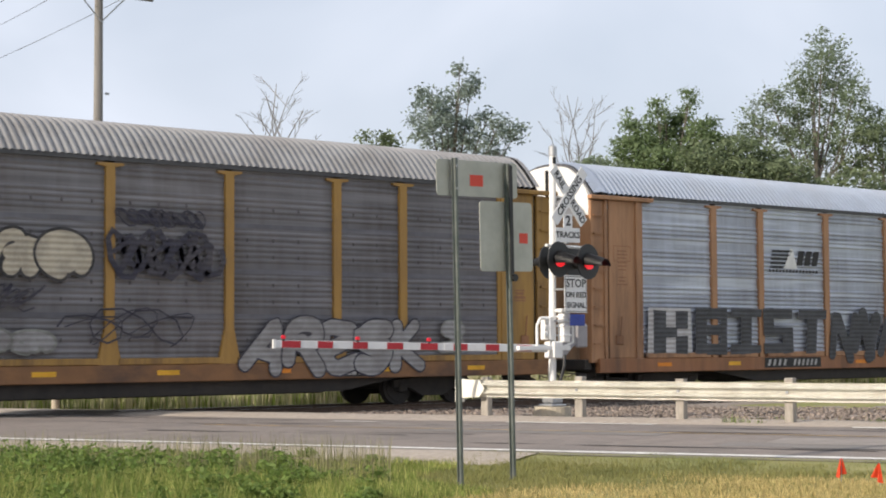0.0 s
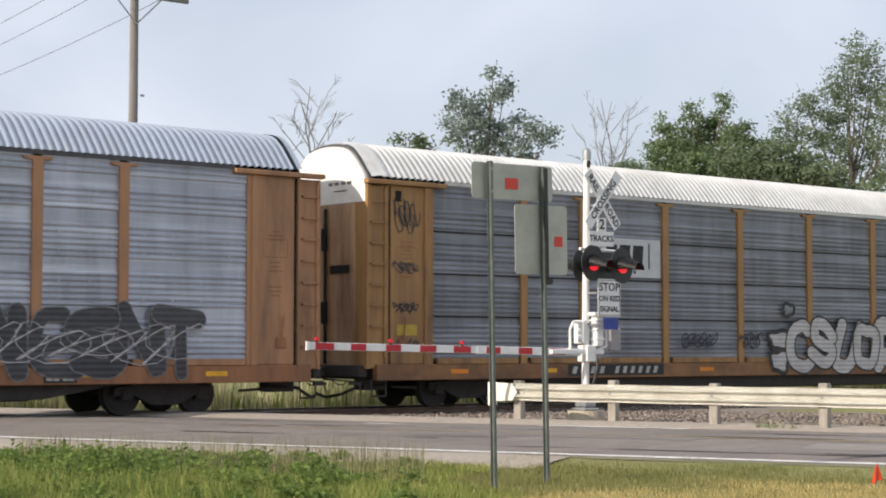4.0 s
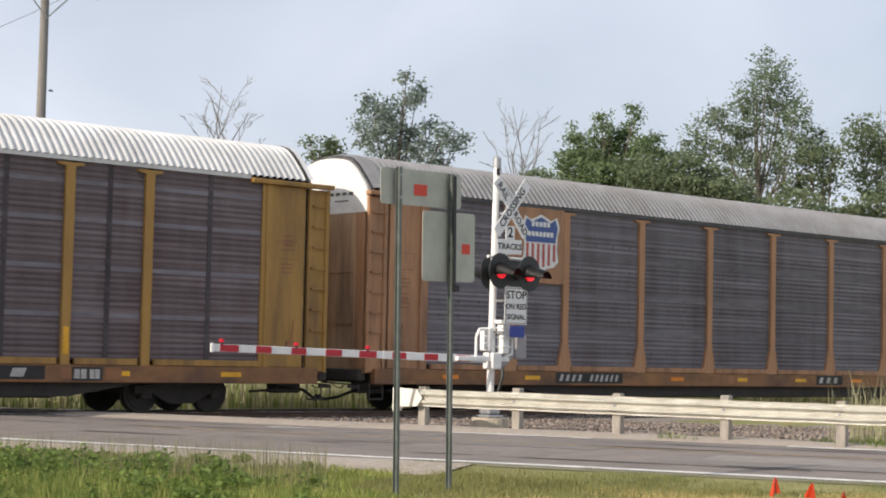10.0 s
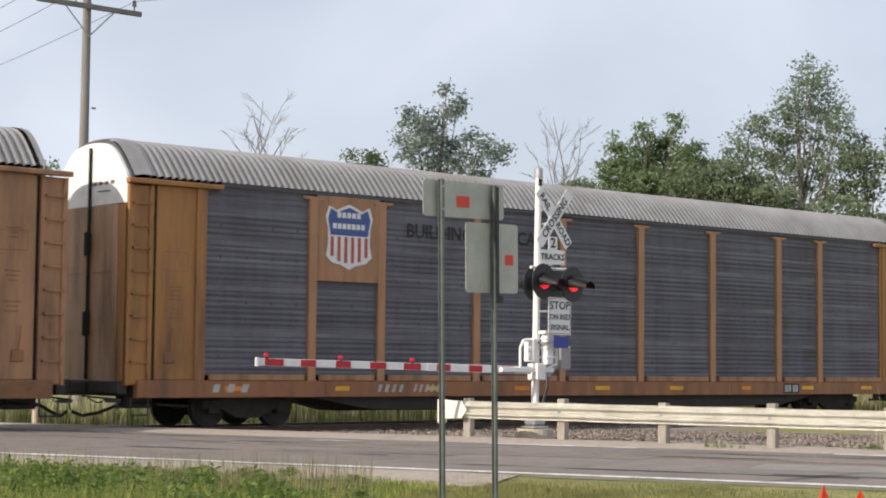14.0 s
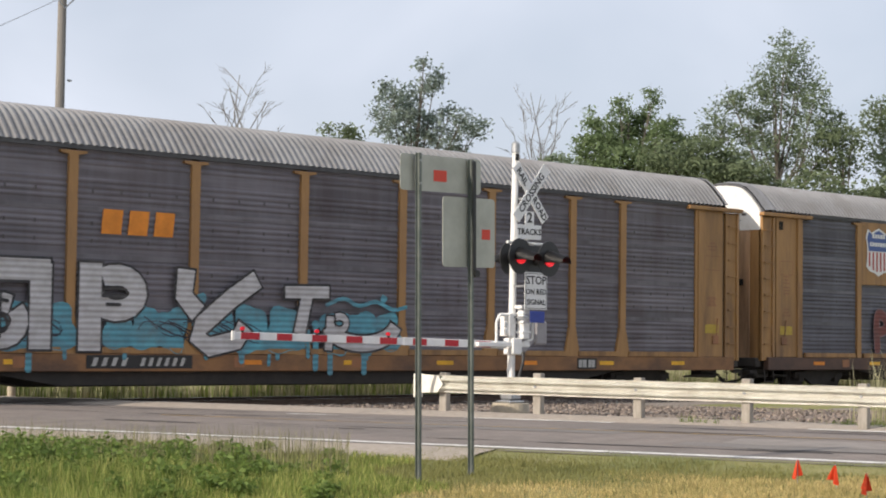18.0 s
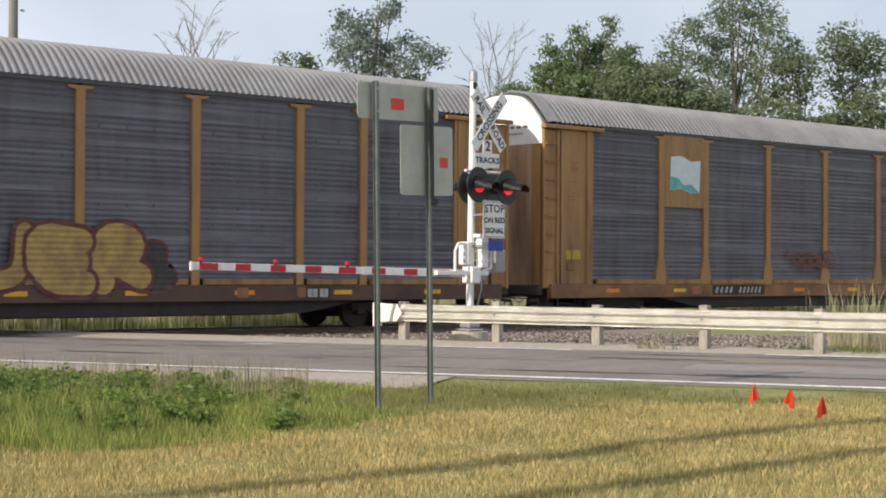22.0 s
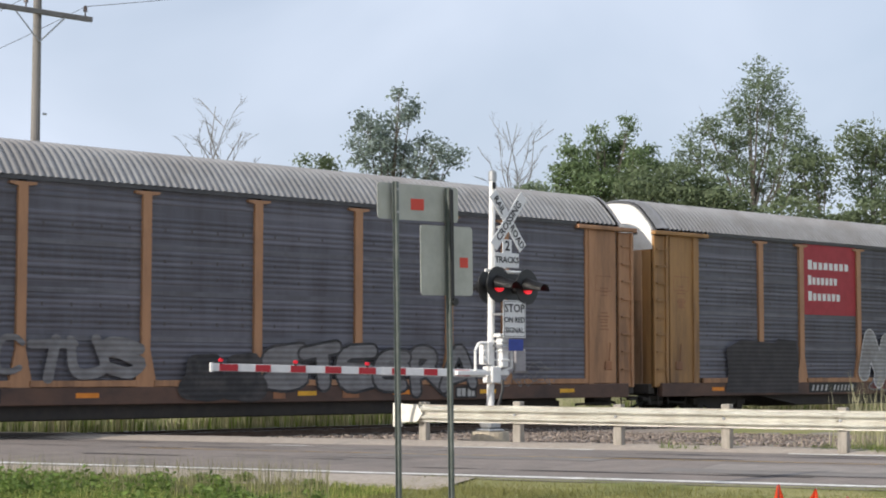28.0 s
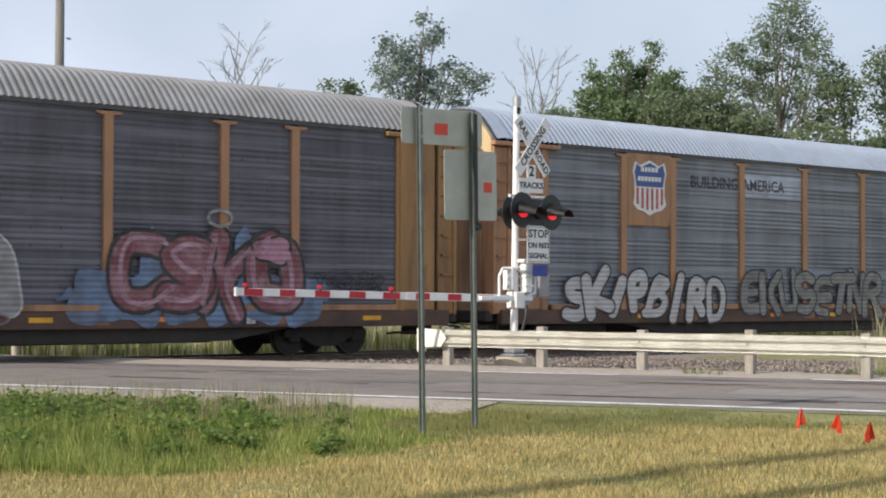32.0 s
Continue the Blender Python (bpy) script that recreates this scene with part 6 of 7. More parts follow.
    for w, z, s in (("STOP", 2.53, 0.225), ("ON RED", 2.31, 0.15), ("SIGNAL", 2.11, 0.15)):
        lettering("lettering", w, s, sign_black, sp, pose(0.30, -0.375, z, 90, 0, 0), 0.95, bold=0.003)
    bm = bmesh.new()
    for a, b in (((0.03, -0.374, 1.99), (0.57, -0.372, 2.0)), ((0.03, -0.374, 2.66), (0.57, -0.372, 2.67)), ((0.03, -0.374, 2.0), (0.04, -0.372, 2.66)), ((0.56, -0.374, 2.0), (0.57, -0.372, 2.66))):
        box(bm, *a, *b)
    part("sign_border", bm, sign_black, sp)
    bm = bmesh.new()
    box(bm, 0.16, -0.36, 1.72, 0.54, -0.352, 1.94, 0.004)
    part("notice_sign", bm, sign_blue, g, "small blue notice")
    bm = bmesh.new()
    for z in (1.80, 2.4):
        bm = bmesh.new()
        box(bm, 0.0, -0.352, z, 0.30, -0.33, z + 0.04)
        box(bm, 0.0, -0.35, z, 0.04, -0.03, z + 0.04)
        part("sign_bracket", bm, galv, g)
    # gate machine
    bm = bmesh.new()
    box(bm, 0.09, -0.24, 1.40, 0.27, -0.06, 2.03, 0.02)
    for z in (1.52, 1.70, 1.88):
        box(bm, 0.07, -0.255, z, 0.29, -0.045, z + 0.035, 0.006)
    box(bm, 0.02, -0.26, 1.98, 0.30, -0.04, 2.05, 0.015)
    part("gate_machine", bm, white_paint, g, "white gate machine housing")
    bm = bmesh.new()
    box(bm, -0.18, -0.14, 1.45, -0.04, 0.14, 1.9, 0.02)
    for z in (1.55, 1.68, 1.81):
        tube(bm, (-0.24, -0.05, z), (-0.16, -0.05, z), 0.05, n=10)
    part("machine_flange", bm, white_paint, g)
    bm = bmesh.new()
    pts = [(-0.46, 1.32), (-0.46, 1.72), (-0.38, 1.86), (-0.16, 1.86)]
    for (x, z), (q, w) in zip(pts, pts[1:]):
        tube(bm, (x, -0.1, z), (q, -0.1, w), 0.028, n=8)
    part("linkage", bm, white_paint, g)
    bm = bmesh.new()
    pts = [(0.3, 1.95), (0.44, 1.9), (0.44, 1.4), (0.2, 1.33)]
    for (x, z), (q, w) in zip(pts, pts[1:]):
        tube(bm, (x, -0.12, z), (q, -0.12, w), 0.022, n=8)
    part("linkage", bm, white_paint, g)
    bm = bmesh.new()
    box(bm, -0.95, -0.16, 1.25, 0.35, -0.06, 1.34, 0.01)
    box(bm, -0.12, -0.2, 1.1, 0.12, 0.1, 1.42, 0.02)
    part("arm_support", bm, white_paint, g)
    bm = bmesh.new()
    prism(bm, [(0.14, 1.12), (0.40, 1.08), (0.86, 1.50), (0.86, 1.86), (0.70, 1.86), (0.56, 1.66)], 0.12, 0.16)
    box(bm, 0.72, 0.08, 1.30, 1.02, 0.20, 1.76, 0.03)
    part("counterweight", bm, dull_zinc, g, "dull grey counterweight plate")
    bm = bmesh.new()
    pts = [(0.14, -0.2, 1.16), (0.12, -0.22, 0.95), (0.02, -0.2, 0.62), (-0.10, -0.12, 0.36)]
    for a, b in zip(pts, pts[1:]):
        tube(bm, a, b, 0.03, n=8)
    part("cable", bm, black_metal, g)


def build_gate():
    """The lowered arm: white beam, red stripes, three lamps."""
    g = thing("gate_arm", "lowered crossing gate arm with red and white stripes", "crossing gate", at=(22.75, 24.32, 1.30), turn=170)
    L = 5.22
    g.matrix_basis = Matrix.Translation((22.72, 24.32, 1.29)) @ Matrix.Rotation(radians(170), 4, "Z") @ Matrix.Rotation(radians(-1.1), 4, "Y")
    bm = bmesh.new()
    box(bm, -0.5, -0.02, -0.068, 1.8, 0.02, 0.078, 0.008)
    box(bm, 1.8, -0.016, -0.062, L, 0.016, 0.072, 0.006)
    part("beam", bm, white_tape, g)
    for k in range(8):
        x = L - 0.12 - 0.70 * k
        bm = bmesh.new()
        box(bm, x - (0.36, 0.30, 0.30, 0.33)[k % 4], -0.0235, -0.056, x, 0.0235, 0.066)
        part("red_stripe", bm, red_tape, g)
    bm = bmesh.new()
    box(bm, L, -0.026, -0.075, L + 0.05, 0.026, 0.085)
    part("tip", bm, sign_white, g)
    for x in (L - 3.1, L - 1.62, L - 0.15):
        lamp = new("gate_lamp")
        lamp.parent = g
        lamp.location = (x, 0, 0)
        lamp["label"] = "small red gate lamp"
        bm = bmesh.new()
        tube(bm, (0, 0, 0.06), (0, 0, 0.1), 0.03, n=8)
        part("stem", bm, black_metal, lamp)
        bm = bmesh.new()
        tube(bm, (0, -0.03, 0.13), (0, 0.03, 0.13), 0.034, n=14)
        part("lens", bm, gate_red, lamp, "red lens")


def channel_post(parent, x, y, z0, z1):
    """A green U-channel post."""
    bm = bmesh.new()
    pts = [(-0.042, 0.0), (-0.042, -0.006), (-0.018, -0.006), (-0.018, -0.034), (0.018, -0.034), (0.018, -0.006), (0.042, -0.006), (0.042, 0.0), (0.012, 0.0), (0.012, -0.028), (-0.012, -0.028), (-0.012, 0.0)]
    a = [bm.verts.new((x + p, y + q, z0)) for p, q in pts]
    b = [bm.verts.new((x + p, y + q, z1)) for p, q in pts]
    for i in range(len(pts)):
        j = (i + 1) % len(pts)
        bm.faces.new((a[i], a[j], b[j], b[i]))
    bm.faces.new(b)
    part("post", bm, green_post, parent)
    bm = bmesh.new()
    box(bm, x - 0.012, y - 0.038, z0, x + 0.012, y - 0.034, z1)
    part("post_face", bm, galv if z1 < 0 else green_post, parent)


def build_road_sign():
    g = thing("road_sign", "grey backs of two road signs on green posts", "road sign", at=(11.93, 13.76, 0), turn=3)
    g.matrix_basis = pose(11.93, 13.76, 0, 0, -1.1, 3)
    channel_post(g, 0.0, 0.0, -0.45, 3.32)
    channel_post(g, 0.80, 0.02, -0.45, 3.30)
    for x0, x1, z0, z1, name in ((-0.22, 0.98, 2.93, 3.31, "upper_sign"), (0.40, 1.20, 2.14, 2.89, "lower_sign")):
        bm = bmesh.new()
        r = 0.04
        pts = []
        for cx, cz, a0 in ((x1 - r, z1 - r, 0), (x0 + r, z1 - r, 90), (x0 + r, z0 + r, 180), (x1 - r, z0 + r, 270)):
            pts += [(cx + r * math.cos(radians(a0 + a)), cz + r * math.sin(radians(a0 + a))) for a in (0, 30, 60, 90)]
        prism(bm, pts, 0.04, 0.046)
        part(name, bm, sign_back, g, "bare grey aluminium sign back")
    for x, z, s in ((0.36, 3.1, 0.06), (1.06, 2.5, 0.055)):
        bm = bmesh.new()
        box(bm, x - s * (1.6 if z > 3 else 1.15), 0.036, z - s, x + s * (1.6 if z > 3 else 1.15), 0.0395, z + s)
        part("sticker", bm, sticker, g, "orange-red square sticker")
    for x, z in ((0, 3.0), (0, 3.24), (0.8, 3.0), (0.8, 3.24), (0.8, 2.25), (0.8, 2.78)):
        bm = bmesh.new()
        tube(bm, (x, -0.045, z), (x, -0.03, z), 0.014, n=6)
        part("bolt", bm, galv, g)
    bm = bmesh.new()
    box(bm, 0.775, -0.046, 2.1, 0.825, -0.03, 3.28, 0.003)
    part("splice_strap", bm, black_metal, g, "dark strap behind the lower sign")
    bm = bmesh.new()
    tube(bm, (0.84, -0.05, 2.07), (0.84, 0.02, 2.07), 0.04, n=10)
    part("clamp", bm, black_metal, g)


def build_flag(x, y, turn, lean):
    """A wire stake with a limp plastic flag that hangs in folds."""
    z = ground_z(x, y)
    g = thing("marker_flag", "small orange-red wire marker flag standing in the grass", "marker flag", "marker flags by the road", at=(x, y, z), turn=turn)
    bm = bmesh.new()
    tube(bm, (0, 0, -0.05), (lean, 0, 0.27), 0.004, n=6)
    part("wire_stake", bm, galv, g)
    bm = bmesh.new()
    k = 9
    rows = []
    for i in range(k):
        a = i / (k - 1)
        rows.append([bm.verts.new((lean + (a - 0.45) * (0.02 + 0.12 * q ** 0.8), 0.045 * math.sin(a * 8.0) * (0.2 + q), 0.27 - 0.03 * abs(a - 0.5) - (0.19 - 0.05 * a) * q)) for q in (0, 0.33, 0.66, 1)])
    for r, s in zip(rows, rows[1:]):
        for q in range(3):
            bm.faces.new((r[q], s[q], s[q + 1], r[q + 1]))
    bmesh.ops.solidify(bm, geom=bm.faces[:], thickness=0.002)
    part("flag", bm, flag_red, g)


def build_utility_pole(x, y, seen=True):
    g = thing("utility_pole", "grey wooden utility pole with a crossarm and wires", "utility pole", at=(x, y, -0.4))
    bm = bmesh.new()
    tube(bm, (0, 0, -0.5), (0, 0, 12.3), 0.15, 0.10, n=14)
    part("pole", bm, wood_pole, g)
    bm = bmesh.new()
    box(bm, -1.5, -0.19, 10.72, 1.5, -0.09, 10.85, 0.01)
    part("crossarm", bm, wood_pole, g, "grey wooden crossarm")
    for s in (-1, 1):
        bm = bmesh.new()
        tube(bm, (s * 0.7, -0.16, 10.72), (0, -0.13, 10.02), 0.02, n=6)
        part("brace", bm, galv, g)
    for xx in (-1.4, -0.4, 1.3):
        bm = bmesh.new()
        tube(bm, (xx, -0.14, 10.85), (xx, -0.14, 10.97), 0.018, n=6)
        tube(bm, (xx, -0.14, 10.97), (xx, -0.14, 11.12), 0.06, 0.045, n=10)
        part("insulator", bm, glass_ins, g)
        for yy in (-44, 44):
            bm = bmesh.new()
            pts = [Vector((xx, -0.14 + yy * q, 11.10 - 1.3 * 4 * q * (1 - q))) for q in np.linspace(0, 1, 15)]
            rings = [[bm.verts.new(p + Vector((0.008 * math.cos(q), 0, 0.008 * math.sin(q)))) for q in (0, 1.57, 3.14, 4.71)] for p in pts]
            for r, s in zip(rings, rings[1:]):
                for q in range(4):
                    bm.faces.new((r[q], s[q], s[(q + 1) % 4], r[(q + 1) % 4]))
            part("wire", bm, wire_mat, g)
    bm = bmesh.new()
    tube(bm, (0.15, -0.1, 8.2), (0.25, -0.1, 8.2), 0.03, n=6)
    part("bracket", bm, galv, g)


build_guardrail()
build_mast()
build_gate()
build_road_sign()
for x, y, turn, lean in ((14.75, 11.05, 20, 0.01), (14.45, 10.35, 70, 0.02), (13.8, 9.55, 35, -0.01)):
    build_flag(x, y, turn, lean)
build_utility_pole(21.9, 39.3)
for x, y in ((-5.0, 9.0), (-4.0, 10.5)):      # bare poles beside the viewer, whose shadows lie across the lawn
    g = thing("pole", "grey wooden pole standing in the lawn", "pole", "bare poles in the lawn", at=(x, y, -0.2))
    bm = bmesh.new()
    tube(bm, (0, 0, -0.5), (0, 0, 11.5), 0.20, 0.15, n=14)
    part("shaft", bm, wood_pole, g)

g = thing("marker_post", "short whitish post standing in the reeds beyond the track", "post", at=(18.6, 35.2, ground_z(18.6, 35.2)))
bm = bmesh.new()
tube(bm, (0, 0, -0.3), (0, 0, 1.15), 0.09, n=12)
tube(bm, (0, 0, 1.15), (0, 0, 1.2), 0.09, 0.05, n=12)
part("shaft", bm, concrete, g)


# ---- trees, weeds and grass ----
leaf_mid = leafy("tree_leaves", (0.17, 0.21, 0.115), (0.12, 0.155, 0.085))
leaf_blue = leafy("blue_green_leaves", (0.24, 0.285, 0.25), (0.18, 0.23, 0.195))
leaf_light = leafy("pale_tree_leaves", (0.185, 0.235, 0.145), (0.135, 0.175, 0.105))
leaf_dark = leafy("dark_tree_leaves", (0.18, 0.24, 0.115), (0.12, 0.17, 0.08))
straw = leafy("straw_blades", (0.58, 0.45, 0.205), (0.38, 0.32, 0.13), 0.4, 0.3)
lawn_green = leafy("lawn_blades", (0.255, 0.245, 0.09), (0.17, 0.175, 0.06), 0.35, 0.35)
weed_green = leafy("weed_leaves", (0.19, 0.265, 0.065), (0.10, 0.155, 0.04), 0.4, 0.45)
rank_green = leafy("rank_grass_blades", (0.245, 0.305, 0.07), (0.12, 0.175, 0.04), 0.4, 0.45)
reed_tan = leafy("reed_blades", (0.47, 0.43, 0.28), (0.30, 0.31, 0.17), 0.35, 0.3)
pale_rank = leafy("pale_rank_blades", (0.50, 0.47, 0.17), (0.31, 0.34, 0.09), 0.4, 0.45)
stalk_green = leafy("stalk_blades", (0.28, 0.26, 0.14), (0.18, 0.175, 0.09), 0.4, 0.3)
rs = np.random.RandomState(7)


def quads(centres, size, material, name, tilt=1.0):
    """Small leaves as four-cornered faces, turned at random."""
    n = len(centres)
    a = rs.normal(size=(n, 3))
    a[:, 2] *= tilt
    a /= np.linalg.norm(a, axis=1)[:, None]
    b = np.cross(a, rs.normal(size=(n, 3)))
    b /= np.linalg.norm(b, axis=1)[:, None]
    s = size * rs.uniform(0.6, 1.3, (n, 1))
    v = np.stack([centres - a * s, centres + b * s * 0.45, centres + a * s, centres - b * s * 0.45], 1).reshape(-1, 3)
    return raw_mesh(name, v, np.arange(4 * n).reshape(n, 4), material)


def tree(label, at, lobes, leaf, density=1.0, size=0.125, trunk=0.16, name="tree", bark_mat=None, gaps=0.0):
    """A tapered trunk, limbs to every lobe of the crown, and a crown of leafy clumps."""
    x, y = at
    g = thing(name, label, "tree" if name == "tree" else "shrub", "trees behind the track", at=(x, y, ground_z(x, y)))
    az = math.atan2(x, y)
    r, d = np.array([math.cos(az), -math.sin(az), 0]), np.array([math.sin(az), math.cos(az), 0])
    top = max(l[1] for l in lobes)
    fork = min(l[1] for l in lobes) * 0.62
    knots = [Vector((0.12 * math.sin(k * 1.9 + x), 0.1 * math.cos(k * 1.3), fork * k / 3)) for k in range(4)]
    mid = sum(l[0] for l in lobes) / len(lobes)
    crown_top = Vector(tuple(r * mid * 0.5)) + Vector((0, 0, top * 0.94))
    bm = bmesh.new()
    for k in range(3):
        tube(bm, knots[k] - Vector((0, 0, 0.3 if k == 0 else 0.0)), knots[k + 1], trunk * (1.15 - 0.12 * k), trunk * (1.03 - 0.12 * k), n=9)
    tube(bm, knots[3], knots[3].lerp(crown_top, 0.5), trunk * 0.75, trunk * 0.45, n=8)
    tube(bm, knots[3].lerp(crown_top, 0.5), crown_top, trunk * 0.45, trunk * 0.1, n=7)
    part("trunk", bm, bark_mat or bark, g)
    clouds = []
    for i, (dx, z, rx, rz) in enumerate(lobes):
        rx, rz = rx * 1.12 + 0.05, rz * 1.12 + 0.05
        dep = rs.uniform(-1, 1) * (0.6 + rx * 0.5)
        c = r * dx + d * dep + np.array([0, 0, z])
        h = (z - fork) * rs.uniform(0.25, 0.5)
        start = knots[3].lerp(crown_top, max(0.0, min(0.8, h / max(0.1, top - fork))))
        c3 = Vector(tuple(c))
        elbow = start.lerp(c3, 0.5) + Vector((0, 0, -0.12 * (c3 - start).length))
        bm = bmesh.new()
        tube(bm, start, elbow, trunk * 0.36, trunk * 0.22, n=6)
        tube(bm, elbow, c3, trunk * 0.22, trunk * 0.06, n=6)
        for k in range(4):
            e = c3 + Vector(tuple(rs.normal(size=3) * (rx * 0.6, rx * 0.6, rz * 0.6)))
            tube(bm, elbow.lerp(c3, 0.4 + 0.15 * k), e, trunk * 0.1, trunk * 0.03, n=5)
        part("limb", bm, bark_mat or bark, g)
        if leaf is None:
            continue
        n = max(4, int(34 * density * (rx * rz + 0.1 * (rx + rz))))
        u = rs.normal(size=(n, 3))
        u /= np.linalg.norm(u, axis=1)[:, None]
        u *= rs.uniform(0.25, 1.08, (n, 1)) ** 0.6
        cl = c + (r * u[:, :1] + d * u[:, 1:2]) * rx + np.array([0, 0, 1]) * u[:, 2:] * rz
        m = 24
        clouds.append((cl[:, None, :] + rs.normal(size=(n, m, 3)) * (0.19, 0.19, 0.11)).reshape(-1, 3))
    if leaf is not None:
        ob = new("crown", quads(np.concatenate(clouds), size * 0.8, leaf, "crown", 0.7))
        ob.parent = g
        ob["label"] = "crown of many small leaves with gaps"
    return g


def dead_tree(label, at, base, tips, trunk):
    """A leafless bleached tree: forked limbs with fine twigs."""
    x, y = at
    g = thing("dead_tree", label, "tree", "trees behind the track", at=(x, y, ground_z(x, y)))
    az = math.atan2(x, y)
    r, d = Vector((math.cos(az), -math.sin(az), 0)), Vector((math.sin(az), math.cos(az), 0))
    rnd = random.Random(int(x * 10))
    bm = bmesh.new()
    tube(bm, (0, 0, -0.3), r * 0.1 + Vector((0, 0, base)), trunk, trunk * 0.6, n=8)
    part("trunk", bm, dead_bark, g)
    root = r * 0.1 + Vector((0, 0, base))

    def grow(bm, p, q, w, depth):
        side = p.lerp(q, 0.5) + r * rnd.uniform(-0.12, 0.12) * (q - p).length + d * rnd.uniform(-0.15, 0.15) * (q - p).length
        tube(bm, p, side, w, w * 0.75, n=4)
        tube(bm, side, q, w * 0.75, w * 0.45, n=4)
        if depth:
            for k in range(4 if depth > 1 else 3):
                s = p.lerp(q, rnd.uniform(0.25, 0.95))
                v = (q - p) * rnd.uniform(0.18, 0.33) + (r * rnd.uniform(-0.24, 0.24) + d * rnd.uniform(-0.25, 0.25)) * (q - p).length
                grow(bm, s, s + v, w * 0.5, depth - 1)
    for dx, z in tips:
        bm = bmesh.new()
        grow(bm, root - Vector((0, 0, rnd.uniform(0, base * 0.12))), r * dx * 1.05 + d * rnd.uniform(-0.6, 0.6) + Vector((0, 0, z - 0.35)), trunk * 0.30, 3)
        part("limb", bm, dead_bark, g)


TALL = dict(at=(59.5, 45.7), lobes=[(0.3, 13.8, 0.6, 0.8), (1.0, 13.9, 0.4, 0.6), (-0.2, 13.1, 0.7, 0.7), (1.0, 12.8, 1.0, 0.7), (-0.9, 12.0, 1.0, 0.7), (0.5, 11.9, 1.1, 0.8), (1.6, 12.0, 0.5, 0.7), (-1.5, 11.1, 1.2, 0.6), (-0.1, 10.8, 1.2, 0.7), (1.4, 10.5, 0.8, 0.7), (-2.4, 10.6, 0.7, 0.5), (-1.9, 12.1, 0.6, 0.35), (-2.7, 11.3, 0.5, 0.3), (2.0, 11.3, 0.6, 0.4), (2.2, 10.3, 0.7, 0.4), (-3.2, 10.1, 0.6, 0.35), (-0.8, 10.0, 1.2, 0.7), (0.5, 9.5, 1.1, 0.8)])
tree("tall light green locust tree with an open feathery crown", leaf=leaf_light, density=1.05, size=0.10, **TALL)
CLUMP = dict(at=(55.4, 50.5), lobes=[(1.05, 11.9, 0.2, 0.4), (0.8, 11.4, 0.25, 0.4), (-0.3, 11.6, 0.25, 0.45), (0.1, 11.2, 0.35, 0.4), (-1.5, 11.1, 0.2, 0.4), (-1.1, 10.7, 0.45, 0.5), (0.8, 10.9, 0.5, 0.45), (-0.1, 10.5, 0.9, 0.6), (1.9, 11.0, 0.2, 0.35), (1.5, 10.6, 0.7, 0.5), (-0.9, 9.8, 1.1, 0.7), (-1.6, 9.9, 0.5, 0.5), (-0.4, 9.3, 1.3, 0.6), (0.6, 9.6, 1.4, 0.7), (1.4, 9.4, 1.0, 0.6), (2.0, 10.0, 0.7, 0.5), (-2.1, 9.2, 0.8, 0.4)])
tree("dark green broad tree behind the track", leaf=leaf_dark, density=1.7, size=0.11, **CLUMP)
THICKET = dict(at=(52.2, 43.6), lobes=[(-1.2, 8.6, 1.1, 0.6), (0.0, 8.9, 0.8, 0.6), (0.9, 8.4, 0.9, 0.6), (-0.3, 8.1, 1.4, 0.5), (1.6, 8.0, 0.9, 0.5), (2.3, 7.6, 0.9, 0.5)])
tree("dense green thicket behind the track", leaf=leaf_mid, density=2.2, size=0.115, name="shrub", **THICKET)
OPEN_TREE = dict(at=(61.2, 43.3), lobes=[(-0.4, 10.8, 0.6, 0.6), (0.1, 10.1, 0.7, 0.7), (-0.8, 9.9, 0.7, 0.6), (-0.2, 9.2, 0.9, 0.6), (-1.2, 8.9, 0.8, 0.5)])
tree("green tree with a pale stem behind the track", leaf=leaf_mid, density=0.8, **OPEN_TREE)
EDGE_TREE = dict(at=(66.5, 44.5), lobes=[(-0.8, 12.1, 0.6, 0.8), (-0.5, 11.2, 0.7, 0.7), (0.3, 11.9, 0.8, 0.9), (0.5, 10.6, 1.1, 0.8), (1.2, 11.3, 0.9, 1.0), (-0.3, 9.7, 1.0, 0.7)])
tree("tall green tree with drooping leaves", leaf=leaf_mid, density=0.8, **EDGE_TREE)
LOW_BRUSH = dict(at=(53.7, 38.4), lobes=[(-0.9, 7.4, 1.1, 0.5), (1.3, 7.3, 0.7, 0.5), (2.2, 7.4, 1.0, 0.6), (0.0, 7.1, 0.8, 0.4), (3.1, 7.7, 1.0, 0.7)])
tree("low green brush behind the track", leaf=leaf_mid, density=1.2, name="shrub", **LOW_BRUSH)
MAPLE = dict(at=(48.8, 56.9), lobes=[(0.4, 13.4, 0.22, 0.32), (0.9, 12.9, 0.43, 0.43), (0.3, 12.6, 0.54, 0.43), (-1, 12.1, 0.54, 0.43), (-0.2, 12, 0.65, 0.54), (-0.5, 11.3, 0.65, 0.54), (-1.4, 11.6, 0.43, 0.32), (-0.8, 10.7, 0.81, 0.54), (0.2, 11, 0.54, 0.54), (0.1, 10.3, 0.86, 0.43), (0.9, 11.1, 0.54, 0.32), (1.7, 11.7, 0.43, 0.22), (2.1, 11, 0.65, 0.32), (2.8, 10.7, 0.43, 0.43), (1.3, 10.4, 0.65, 0.43), (1.8, 10.1, 0.43, 0.32)])
tree("lobed blue-green maple with a side limb", leaf=leaf_blue, density=1.0, size=0.12, **MAPLE)
